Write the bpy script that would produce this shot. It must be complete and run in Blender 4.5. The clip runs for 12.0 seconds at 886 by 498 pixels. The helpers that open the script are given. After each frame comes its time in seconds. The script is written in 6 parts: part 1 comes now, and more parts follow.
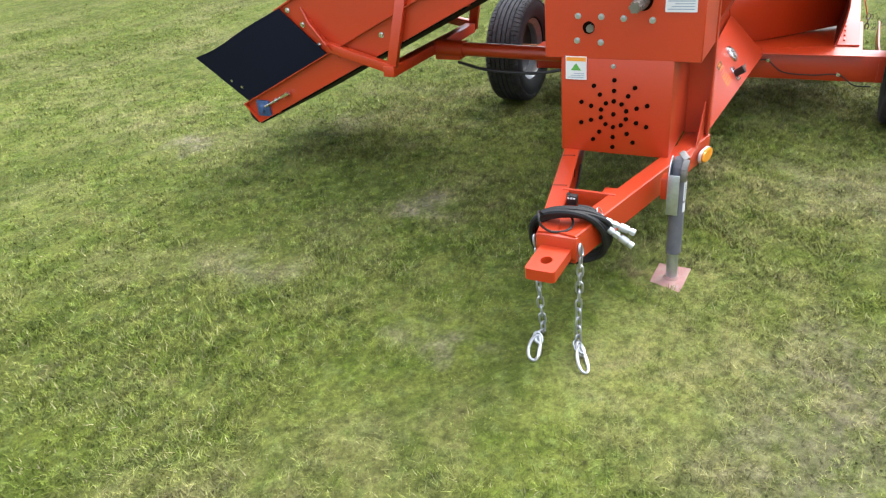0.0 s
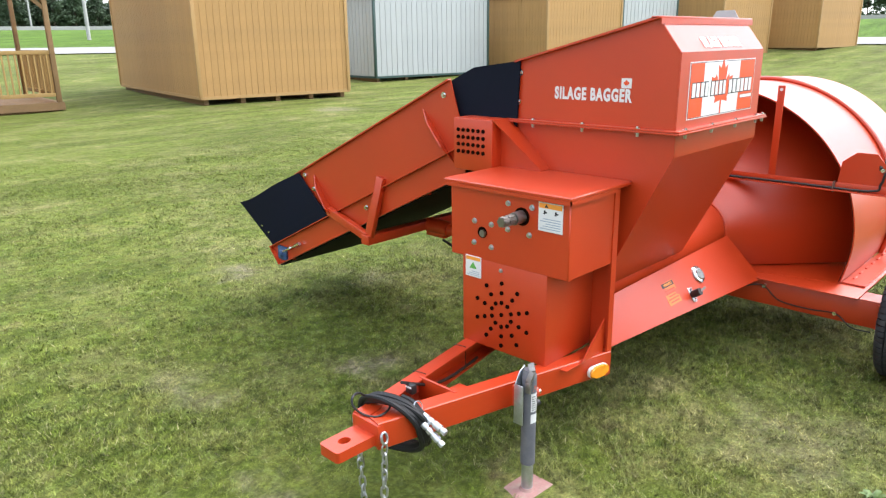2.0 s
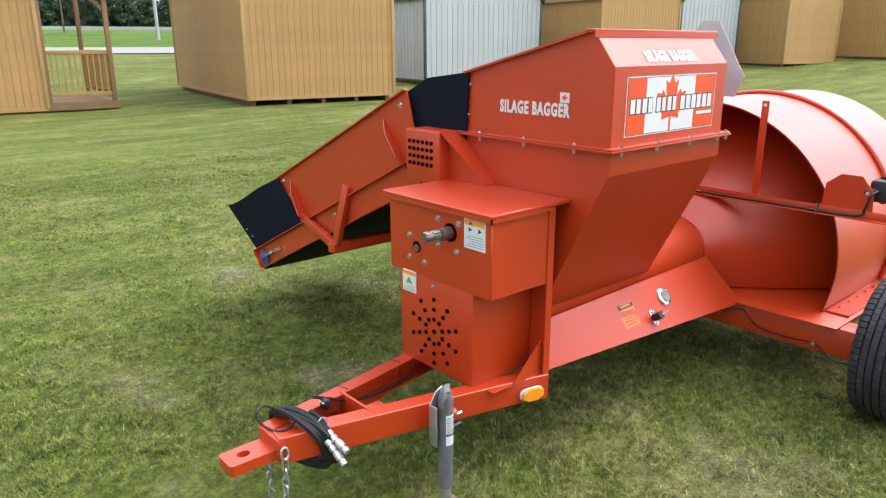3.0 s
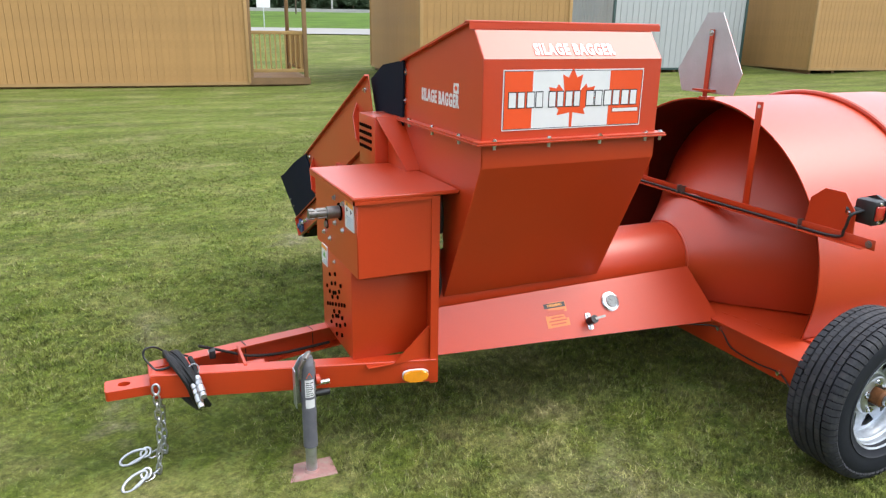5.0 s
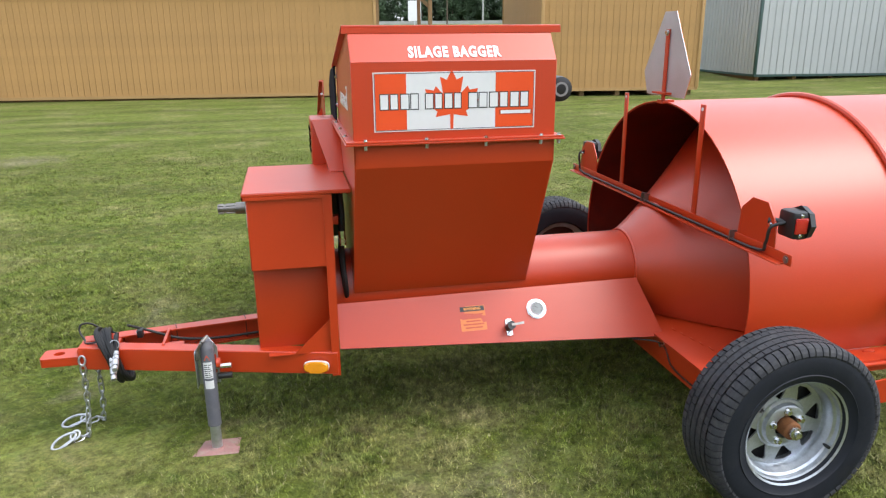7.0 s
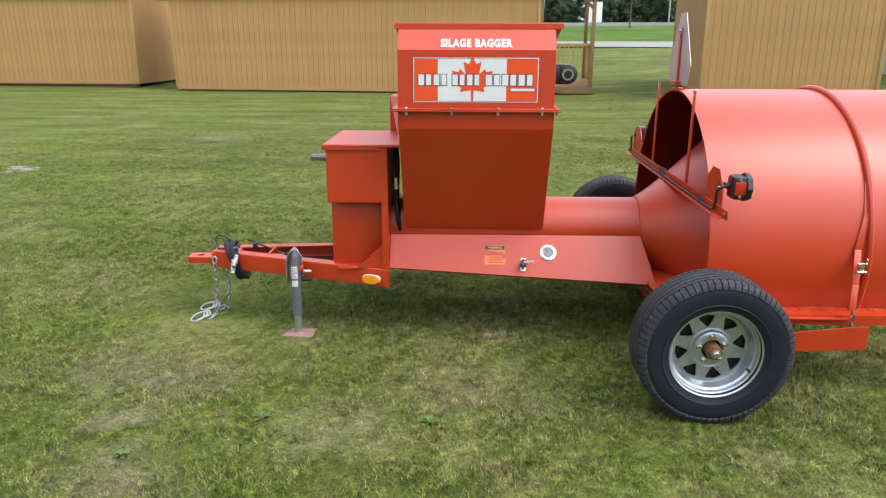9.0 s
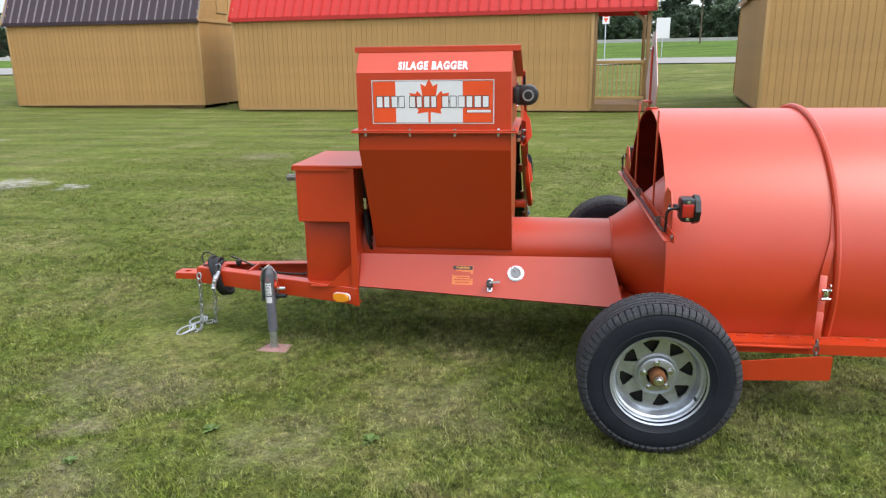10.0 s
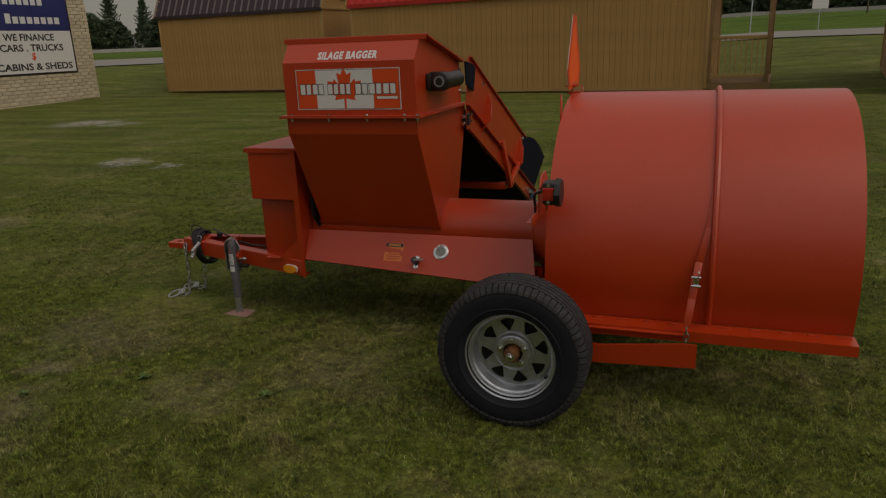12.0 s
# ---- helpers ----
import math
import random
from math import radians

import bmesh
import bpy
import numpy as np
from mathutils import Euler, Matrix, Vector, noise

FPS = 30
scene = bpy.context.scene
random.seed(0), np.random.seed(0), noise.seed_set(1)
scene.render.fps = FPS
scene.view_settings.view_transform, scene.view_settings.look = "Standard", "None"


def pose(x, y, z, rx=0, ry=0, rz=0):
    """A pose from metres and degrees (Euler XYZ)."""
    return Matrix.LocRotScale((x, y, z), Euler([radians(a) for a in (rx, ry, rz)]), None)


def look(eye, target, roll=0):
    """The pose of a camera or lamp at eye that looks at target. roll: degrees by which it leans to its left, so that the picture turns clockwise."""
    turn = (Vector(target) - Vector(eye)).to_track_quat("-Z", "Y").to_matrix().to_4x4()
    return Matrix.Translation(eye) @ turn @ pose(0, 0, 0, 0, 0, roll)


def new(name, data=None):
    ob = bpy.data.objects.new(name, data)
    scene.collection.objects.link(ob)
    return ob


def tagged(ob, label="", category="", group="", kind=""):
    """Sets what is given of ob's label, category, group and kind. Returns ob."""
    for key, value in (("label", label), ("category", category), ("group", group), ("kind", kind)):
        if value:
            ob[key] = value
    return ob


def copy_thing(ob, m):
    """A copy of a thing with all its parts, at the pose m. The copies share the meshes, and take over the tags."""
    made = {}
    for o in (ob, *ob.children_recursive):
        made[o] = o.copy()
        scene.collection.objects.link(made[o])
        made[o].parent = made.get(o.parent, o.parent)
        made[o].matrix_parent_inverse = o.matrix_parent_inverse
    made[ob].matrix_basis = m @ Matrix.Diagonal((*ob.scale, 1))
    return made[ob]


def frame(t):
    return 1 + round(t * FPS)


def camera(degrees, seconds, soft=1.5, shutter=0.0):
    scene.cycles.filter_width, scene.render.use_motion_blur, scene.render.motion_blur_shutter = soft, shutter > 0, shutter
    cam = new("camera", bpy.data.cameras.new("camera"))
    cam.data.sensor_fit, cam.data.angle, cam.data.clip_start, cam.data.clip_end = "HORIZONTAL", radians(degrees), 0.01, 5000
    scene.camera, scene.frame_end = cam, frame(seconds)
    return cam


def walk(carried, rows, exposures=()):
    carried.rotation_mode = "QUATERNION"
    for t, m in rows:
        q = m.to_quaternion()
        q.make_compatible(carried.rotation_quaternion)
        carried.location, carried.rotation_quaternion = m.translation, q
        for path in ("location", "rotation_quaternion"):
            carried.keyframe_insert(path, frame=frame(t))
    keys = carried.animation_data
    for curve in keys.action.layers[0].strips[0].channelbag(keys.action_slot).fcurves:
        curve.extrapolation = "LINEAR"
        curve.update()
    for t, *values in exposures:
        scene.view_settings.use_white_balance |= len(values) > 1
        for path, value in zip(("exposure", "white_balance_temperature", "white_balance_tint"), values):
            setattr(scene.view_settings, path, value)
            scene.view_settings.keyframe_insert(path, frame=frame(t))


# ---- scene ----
cam = camera(64.1, 12.0, soft=1.25)
METRES, EYE, TURN = 6.618, 1.4385, -60.0
START = pose(-1.730, -0.647, EYE, 0, 0, TURN)
ROWS = [
    (0.0, 0.0, 0.0, 0.0, -2.8, -29.11, 5.03),
    (0.2, 0.0161, -0.0046, 0.0025, -0.22, -30.10, 4.73),
    (0.5, 0.0461, -0.0009, 0.004, 3.3, -26.63, 5.82),
    (0.7, 0.0585, -0.0001, 0.0053, 4.57, -23.13, 3.54),
    (1.0, 0.087, 0.0097, 0.0117, 8.91, -20.07, 3.14),
    (1.2, 0.0972, 0.0074, 0.0130, 9.78, -16.96, 3.56),
    (1.5, 0.1205, 0.007, 0.0153, 11.41, -15.54, 2.32),
    (1.8, 0.1448, 0.0001, 0.0194, 13.42, -17.57, 1.81),
    (2.0, 0.1656, -0.003, 0.0193, 13.84, -16.41, 0.73),
    (2.3, 0.1846, -0.0027, 0.0194, 14.00, -15.31, 0.35),
    (2.5, 0.1955, 0.0023, 0.0179, 16.18, -16.35, 0.23),
    (2.8, 0.2160, 0.0158, 0.0210, 18.13, -16.61, -1.30),
    (3.0, 0.2309, 0.026, 0.0228, 18.75, -16.12, 0.09),
    (3.2, 0.2459, 0.0327, 0.0228, 20.18, -15.75, 1.05),
    (4.8, 0.3746, 0.0823, 0.0262, 33.15, -17.04, -1.87),
    (5.0, 0.3906, 0.0908, 0.0266, 35.53, -17.37, -0.84),
    (5.3, 0.4216, 0.1070, 0.0211, 40.10, -17.76, -1.34),
    (5.5, 0.4358, 0.1104, 0.0211, 42.29, -20.47, -3.49),
    (5.7, 0.4500, 0.1231, 0.0175, 43.15, -20.61, -1.62),
    (6.0, 0.4674, 0.1395, 0.0244, 43.71, -16.87, -1.54),
    (6.3, 0.4809, 0.1663, 0.0248, 45.50, -18.10, -3.07),
    (6.5, 0.4855, 0.1746, 0.0252, 45.93, -16.42, -2.56),
    (6.8, 0.5022, 0.1845, 0.0269, 45.47, -16.90, -0.23),
    (7.0, 0.5076, 0.182, 0.0238, 47.81, -16.63, 0.44),
    (7.2, 0.5282, 0.1809, 0.0214, 51.10, -15.87, 0.20),
    (7.5, 0.5515, 0.1746, 0.0203, 51.89, -16.79, -0.52),
    (7.7, 0.5634, 0.1729, 0.0182, 53.32, -17.50, 1.51),
    (9.3, 0.6900, 0.2012, 0.0196, 64.06, -15.67, 0.60),
    (9.5, 0.6979, 0.2151, 0.0201, 64.98, -14.31, 1.43),
    (9.7, 0.7053, 0.2305, 0.0192, 66.02, -14.10, 0.62),
    (10.0, 0.7108, 0.258, 0.0212, 67.74, -15.05, 0.74),
    (10.3, 0.7194, 0.2885, 0.0176, 73.97, -13.67, 1.14),
    (10.5, 0.7255, 0.3048, 0.0171, 75.73, -15.07, -0.1),
    (10.8, 0.7398, 0.3362, 0.0168, 75.19, -14.80, 0.71),
    (11.0, 0.751, 0.3471, 0.0206, 74.07, -13.43, 2.61),
    (11.2, 0.7652, 0.3547, 0.0178, 75.19, -14.10, 2.45),
    (11.5, 0.7752, 0.3751, 0.0193, 75.37, -17.66, 2.73),
    (11.7, 0.7828, 0.3937, 0.0189, 76.47, -16.61, 3.58),
    (12.0, 0.792, 0.4169, 0.023, 79.12, -16.26, 2.21),
]
EXPOSURE = [(0.0, 1.86, 6600, 10), (1.0, 2.05, 6600, 10), (1.5, 2.06, 6600, 10), (2.0, 1.87, 6600, 10), (2.5, 1.71, 6600, 10), (3.0, 1.61, 6600, 10), (5.0, 1.48, 6600, 10), (7.0, 1.36, 6600, 10), (9.0, 1.28, 6600, 10), (10.5, 1.2, 6600, 10), (10.8, 1.15, 6600, 10), (11.0, 0.33, 6600, 10), (11.5, -0.66, 7500, 13), (12.0, -0.94, 8500, 14)]
walk(cam, [(t, START @ pose(METRES * x, METRES * y, METRES * z, 90 + pitch, roll, yaw)) for t, x, y, z, yaw, pitch, roll in ROWS], EXPOSURE)

# ---- world and light ----
SUN_EL, SUN_AZ = 53.0, -24.0          # degrees; azimuth counted from +x towards +y
world = bpy.data.worlds.new("overcast_sky")
scene.world = world
world.use_nodes = True
wn, wl = world.node_tree.nodes, world.node_tree.links
sky = wn.new("ShaderNodeTexSky")
sky.sky_type, sky.sun_disc = "NISHITA", False
sky.sun_elevation, sky.sun_rotation = radians(SUN_EL), radians(90 - SUN_AZ)
sky.dust_density, sky.air_density, sky.ozone_density = 1.5, 1.0, 1.0
haze = wn.new("ShaderNodeHueSaturation")
haze.inputs["Saturation"].default_value = 0.95
wl.new(sky.outputs["Color"], haze.inputs["Color"])
# drifting bright cloud over the blue
way = wn.new("ShaderNodeTexCoord")
squash = wn.new("ShaderNodeMapping")
squash.inputs["Scale"].default_value = (1.0, 1.0, 3.5)
drift = wn.new("ShaderNodeTexNoise")
drift.inputs["Scale"].default_value, drift.inputs["Detail"].default_value = 2.2, 6.0
wl.new(way.outputs["Generated"], squash.inputs["Vector"])
wl.new(squash.outputs["Vector"], drift.inputs["Vector"])
cover = wn.new("ShaderNodeMapRange")
cover.inputs["From Min"].default_value, cover.inputs["From Max"].default_value = 0.36, 0.66
cover.inputs["To Min"].default_value, cover.inputs["To Max"].default_value = 0.42, 0.95
wl.new(drift.outputs["Fac"], cover.inputs["Value"])
cloud = wn.new("ShaderNodeMix"); cloud.data_type = "RGBA"
# thin cloud is brightest towards the sun
sunward = wn.new("ShaderNodeVectorMath"); sunward.operation = "DOT_PRODUCT"
sunward.inputs[1].default_value = (math.cos(radians(SUN_AZ)) * math.cos(radians(SUN_EL)), math.sin(radians(SUN_AZ)) * math.cos(radians(SUN_EL)), math.sin(radians(SUN_EL)))
wl.new(way.outputs["Generated"], sunward.inputs[0])
glow = wn.new("ShaderNodeMapRange")
glow.inputs["From Min"].default_value, glow.inputs["From Max"].default_value = -0.4, 1.0
glow.inputs["To Min"].default_value, glow.inputs["To Max"].default_value = 0.40, 1.38
wl.new(sunward.outputs["Value"], glow.inputs["Value"])
bright = wn.new("ShaderNodeVectorMath"); bright.operation = "SCALE"
bright.inputs[0].default_value = (12.0, 13.2, 15.0)
wl.new(glow.outputs["Result"], bright.inputs["Scale"])
wl.new(bright.outputs[0], cloud.inputs["B"])
wl.new(cover.outputs["Result"], cloud.inputs["Factor"])
wl.new(haze.outputs["Color"], cloud.inputs["A"])
wl.new(cloud.outputs["Result"], wn["Background"].inputs["Color"])
wn["Background"].inputs["Strength"].default_value = 0.080
sun = new("sun", bpy.data.lights.new("sun", "SUN"))
sun.data.energy, sun.data.angle, sun.data.color = 1.1, radians(32), (1.0, 0.96, 0.91)
sun.matrix_world = look((40 * math.cos(radians(SUN_AZ)), 40 * math.sin(radians(SUN_AZ)), 40 * math.tan(radians(SUN_EL))), (0, 0, 0))


# ---- materials ----
def material(name, base, rough=0.5, metal=0.0, vary=0.12, scale=3.0, fine=60.0, bump=0.0, second=None, amount=0.0, coat=0.0, rnd=0.0, spec=0.5):
    """Procedural surface: base colour with broad and fine variation, an optional second tone in blotches, bump and gloss."""
    m = bpy.data.materials.new(name)
    m.use_nodes = True
    n, l = m.node_tree.nodes, m.node_tree.links
    p = n["Principled BSDF"]
    geo = n.new("ShaderNodeTexCoord")
    big = n.new("ShaderNodeTexNoise"); big.inputs["Scale"].default_value = scale; big.inputs["Detail"].default_value = 5
    small = n.new("ShaderNodeTexNoise"); small.inputs["Scale"].default_value = fine; small.inputs["Detail"].default_value = 3
    for t in (big, small):
        l.new(geo.outputs["Object"], t.inputs["Vector"])
    add = n.new("ShaderNodeMath"); add.operation = "MULTIPLY_ADD"
    add.inputs[1].default_value = 0.5
    l.new(small.outputs["Fac"], add.inputs[0]); l.new(big.outputs["Fac"], add.inputs[2])
    span = n.new("ShaderNodeMapRange")
    span.inputs["From Min"].default_value, span.inputs["From Max"].default_value = 0.45, 1.05
    span.inputs["To Min"].default_value, span.inputs["To Max"].default_value = 1 - vary, 1 + vary
    l.new(add.outputs[0], span.inputs["Value"])
    val = n.new("ShaderNodeHueSaturation")
    val.inputs["Color"].default_value = (*base, 1)
    source = span.outputs["Result"]
    if rnd:
        info = n.new("ShaderNodeObjectInfo")
        rr = n.new("ShaderNodeMapRange")
        rr.inputs["To Min"].default_value, rr.inputs["To Max"].default_value = 1 - rnd, 1 + rnd
        l.new(info.outputs["Random"], rr.inputs["Value"])
        mul = n.new("ShaderNodeMath"); mul.operation = "MULTIPLY"
        l.new(source, mul.inputs[0]); l.new(rr.outputs["Result"], mul.inputs[1])
        source = mul.outputs[0]
    l.new(source, val.inputs["Value"])
    colour = val.outputs["Color"]
    if second:
        blot = n.new("ShaderNodeTexNoise"); blot.inputs["Scale"].default_value = scale * 2.3; blot.inputs["Detail"].default_value = 8
        l.new(geo.outputs["Object"], blot.inputs["Vector"])
        ramp = n.new("ShaderNodeMapRange")
        ramp.inputs["From Min"].default_value, ramp.inputs["From Max"].default_value = 0.48, 0.72
        ramp.inputs["To Max"].default_value = amount
        l.new(blot.outputs["Fac"], ramp.inputs["Value"])
        mix = n.new("ShaderNodeMix"); mix.data_type = "RGBA"
        l.new(ramp.outputs["Result"], mix.inputs["Factor"]); l.new(colour, mix.inputs["A"])
        mix.inputs["B"].default_value = (*second, 1)
        colour = mix.outputs["Result"]
    l.new(colour, p.inputs["Base Color"])
    p.inputs["Metallic"].default_value = metal
    p.inputs["Specular IOR Level"].default_value = spec
    rm = n.new("ShaderNodeMapRange")
    rm.inputs["To Min"].default_value, rm.inputs["To Max"].default_value = max(0.02, rough - 0.08), rough + 0.1
    l.new(big.outputs["Fac"], rm.inputs["Value"]); l.new(rm.outputs["Result"], p.inputs["Roughness"])
    p.inputs["Coat Weight"].default_value = coat
    p.inputs["Coat Roughness"].default_value = 0.25
    if bump:
        b = n.new("ShaderNodeBump")
        b.inputs["Strength"].default_value, b.inputs["Distance"].default_value = 0.6, bump
        l.new(small.outputs["Fac"], b.inputs["Height"]); l.new(b.outputs["Normal"], p.inputs["Normal"])
    return m


M_RED = material("red_paint", (0.460, 0.034, 0.0035), 0.40, vary=0.09, scale=2.2, fine=220, bump=0.0003, second=(0.428, 0.037, 0.0055), amount=0.4, coat=1.0, spec=0.05)
red_shader = M_RED.node_tree.nodes["Principled BSDF"]
red_shader.inputs["Coat IOR"].default_value, red_shader.inputs["Coat Roughness"].default_value = 1.60, 0.40
# darker, duller copy of the red paint: the tunnel's inner shade put into colour
M_TUNNEL_SHADE = material("tunnel_shade_red", (0.115, 0.014, 0.007), 0.75, vary=0.15, scale=3.0, fine=120, bump=0.0003, second=(0.06, 0.014, 0.010), amount=0.6, spec=0.15)
M_TREAD = material("dusty_tyre_tread", (0.030, 0.031, 0.036), 0.7, vary=0.35, scale=14, fine=110, bump=0.0008, second=(0.075, 0.072, 0.070), amount=0.5, spec=0.3)
M_RUBBER = material("tyre_rubber", (0.011, 0.013, 0.019), 0.6, vary=0.25, scale=9, fine=90, bump=0.0006, second=(0.03, 0.03, 0.033), amount=0.2, spec=0.25)
M_FLAP = material("black_rubber_sheet", (0.006, 0.008, 0.016), 0.85, vary=0.15, scale=5, fine=120, bump=0.0006, spec=0.12)
M_BELT = material("conveyor_belt", (0.010, 0.010, 0.011), 0.85, vary=0.25, scale=6, fine=100, bump=0.0008, spec=0.15)
M_GALV = material("galvanised_steel", (0.52, 0.55, 0.59), 0.34, metal=0.85, vary=0.18, scale=18, fine=140, second=(0.36, 0.38, 0.4), amount=0.5)
M_CHAIN = material("bright_zinc_chain", (0.44, 0.45, 0.47), 0.32, metal=0.8, vary=0.2, scale=40, fine=200)
M_CHROME = material("zinc_plated_steel", (0.66, 0.67, 0.68), 0.25, metal=1.0, vary=0.15, scale=30, fine=200)
M_STEEL = material("dull_steel", (0.24, 0.225, 0.21), 0.42, metal=0.85, vary=0.25, scale=30, fine=200, second=(0.17, 0.12, 0.09), amount=0.4)
M_RUST = material("rusty_steel", (0.20, 0.075, 0.022), 0.75, metal=0.2, vary=0.3, scale=25, fine=160, second=(0.10, 0.045, 0.025), amount=0.7, bump=0.001)
M_JACK = material("grey_jack_paint", (0.115, 0.115, 0.135), 0.5, vary=0.15, scale=8, fine=150, second=(0.20, 0.19, 0.19), amount=0.5)
M_PAD = material("faded_pink_paint", (0.30, 0.155, 0.14), 0.75, vary=0.2, scale=14, fine=120, second=(0.30, 0.25, 0.20), amount=0.6)
M_BLACK = material("black_plastic", (0.012, 0.012, 0.013), 0.42, vary=0.2, scale=20, fine=200)
M_HOSE = material("black_hose_rubber", (0.009, 0.009, 0.010), 0.55, vary=0.2, scale=20, fine=200, spec=0.35)
M_COUPLER = material("bright_coupler_steel", (0.52, 0.53, 0.55), 0.34, metal=0.7, vary=0.15, scale=30, fine=200)
# near-black, without gloss: the shade inside a hole as a colour
M_HOLE = material("hole_shade_black", (0.008, 0.003, 0.002), 0.95, vary=0.1)
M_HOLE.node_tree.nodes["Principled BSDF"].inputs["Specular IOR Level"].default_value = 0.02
M_WHITE = material("white_vinyl", (0.66, 0.66, 0.66), 0.4, vary=0.04, scale=8)
M_VRED = material("orange_red_vinyl", (0.72, 0.075, 0.015), 0.38, vary=0.05, scale=8)
M_VDARK = material("dark_red_vinyl", (0.42, 0.05, 0.015), 0.4, vary=0.06, scale=8)
M_INK = material("black_ink", (0.02, 0.02, 0.022), 0.5, vary=0.05)
M_AMBER = material("amber_lens", (0.85, 0.30, 0.015), 0.2, vary=0.1, scale=40, coat=0.6)
M_LENS = material("red_lens", (0.42, 0.018, 0.012), 0.18, vary=0.1, scale=40, coat=0.7)
M_DIAL = material("grey_dial", (0.22, 0.23, 0.23), 0.4, vary=0.1, scale=40)
M_SOFT = material("faded_orange_label", (0.62, 0.17, 0.035), 0.45, vary=0.08)
M_LABEL = material("orange_label", (0.80, 0.30, 0.04), 0.45, vary=0.05)
M_BLUE = material("blue_painted_cast", (0.03, 0.07, 0.16), 0.5, vary=0.2, scale=40)
M_ALU = material("bare_aluminium", (0.50, 0.50, 0.51), 0.45, metal=0.55, vary=0.12, scale=9, fine=150)
M_FLUO = material("fluorescent_orange", (0.95, 0.13, 0.02), 0.5, vary=0.04)
M_PRINT = material("pale_blue_print", (0.28, 0.34, 0.42), 0.5, vary=0.05)
M_GREEN = material("green_ink", (0.1, 0.35, 0.06), 0.5, vary=0.05)
M_TAN = material("tan_painted_siding", (0.395, 0.220, 0.074), 0.7, vary=0.12, scale=0.9, fine=26, bump=0.002, second=(0.300, 0.172, 0.062), amount=0.55, rnd=0.04)
M_TANTRIM = material("tan_trim_board", (0.365, 0.218, 0.082), 0.7, vary=0.10, scale=2, fine=30, rnd=0.05)
M_WSIDE = material("white_metal_siding", (0.385, 0.400, 0.395), 0.5, vary=0.05, scale=1.2, fine=20, rnd=0.03)
M_GTRIM = material("dark_green_trim", (0.025, 0.06, 0.05), 0.5, vary=0.1)
M_RROOF = material("red_metal_roofing", (0.426, 0.026, 0.021), 0.5, spec=0.3, vary=0.08, scale=0.8, fine=20, rnd=0.04)
M_BROOF = material("brown_metal_roofing", (0.038, 0.024, 0.029), 0.45, spec=0.3, vary=0.1, scale=0.8, fine=20, rnd=0.05)
# paler copy of the brown roofing: the ribs' sky shine put into colour
M_BRIB = material("sky_lit_brown_rib", (0.182, 0.156, 0.167), 0.4, vary=0.1, scale=0.8, fine=20, rnd=0.08)
M_GROOF = material("grey_blue_metal_roofing", (0.076, 0.106, 0.129), 0.42, vary=0.1, scale=0.8, fine=20, rnd=0.05)
M_WOOD = material("treated_lumber", (0.205, 0.118, 0.049), 0.75, vary=0.2, scale=2.5, fine=30, bump=0.002, rnd=0.08)
M_WOODL = material("pale_lumber", (0.334, 0.205, 0.068), 0.7, vary=0.15, scale=2.5, fine=30, rnd=0.08)
M_BRICK = material("cream_brick", (0.517, 0.441, 0.319), 0.85, vary=0.25, scale=4, fine=22, bump=0.02, rnd=0.12)
M_MORTAR = material("grey_mortar", (0.274, 0.236, 0.182), 0.9, vary=0.15)
M_NAVY = material("navy_sign_face", (0.018, 0.025, 0.13), 0.4, vary=0.05)
M_ROAD = material("gravel_road", (0.228, 0.217, 0.201), 0.9, vary=0.12, scale=0.4, fine=6)
M_BARK = material("bark", (0.09, 0.065, 0.045), 0.9, vary=0.3, scale=3, fine=20)
M_LEAF = material("tree_leaves", (0.062, 0.100, 0.050), 0.65, vary=0.45, scale=0.5, fine=3, rnd=0.25)
M_NEEDLE = material("spruce_needles", (0.017, 0.038, 0.020), 0.7, vary=0.45, scale=0.6, fine=3, rnd=0.2)
M_WEED = material("weed_leaves", (0.076, 0.129, 0.023), 0.55, vary=0.25, scale=20, fine=120, rnd=0.15)
M_CONC = material("pale_concrete", (0.342, 0.334, 0.319), 0.85, vary=0.12, scale=1, fine=12)


# ---- mesh helpers ----
def finish(bm, name, mat, smooth=40):
    me = bpy.data.meshes.new(name)
    bmesh.ops.recalc_face_normals(bm, faces=bm.faces[:])
    bm.to_mesh(me)
    bm.free()
    mats = mat if isinstance(mat, (list, tuple)) else [mat]
    for k in mats:
        me.materials.append(k)
    if smooth:
        me.polygons.foreach_set("use_smooth", [True] * len(me.polygons))
        me.set_sharp_from_angle(angle=radians(smooth))
    return me


def part(name, bm, mat, parent, label="", smooth=40):
    ob = new(name, finish(bm, name, mat, smooth))
    ob.parent = parent
    return tagged(ob, label)


def piece(name, me, parent, m):
    ob = new(name, me)
    ob.parent = parent
    ob.matrix_local = m
    return ob


def thing(name, label, category, at=(0, 0, 0), group="", kind=""):
    ob = new(name)
    ob.location = at
    ob.empty_display_size = 0.2
    return tagged(ob, label, category, group, kind)


def B():
    return bmesh.new()


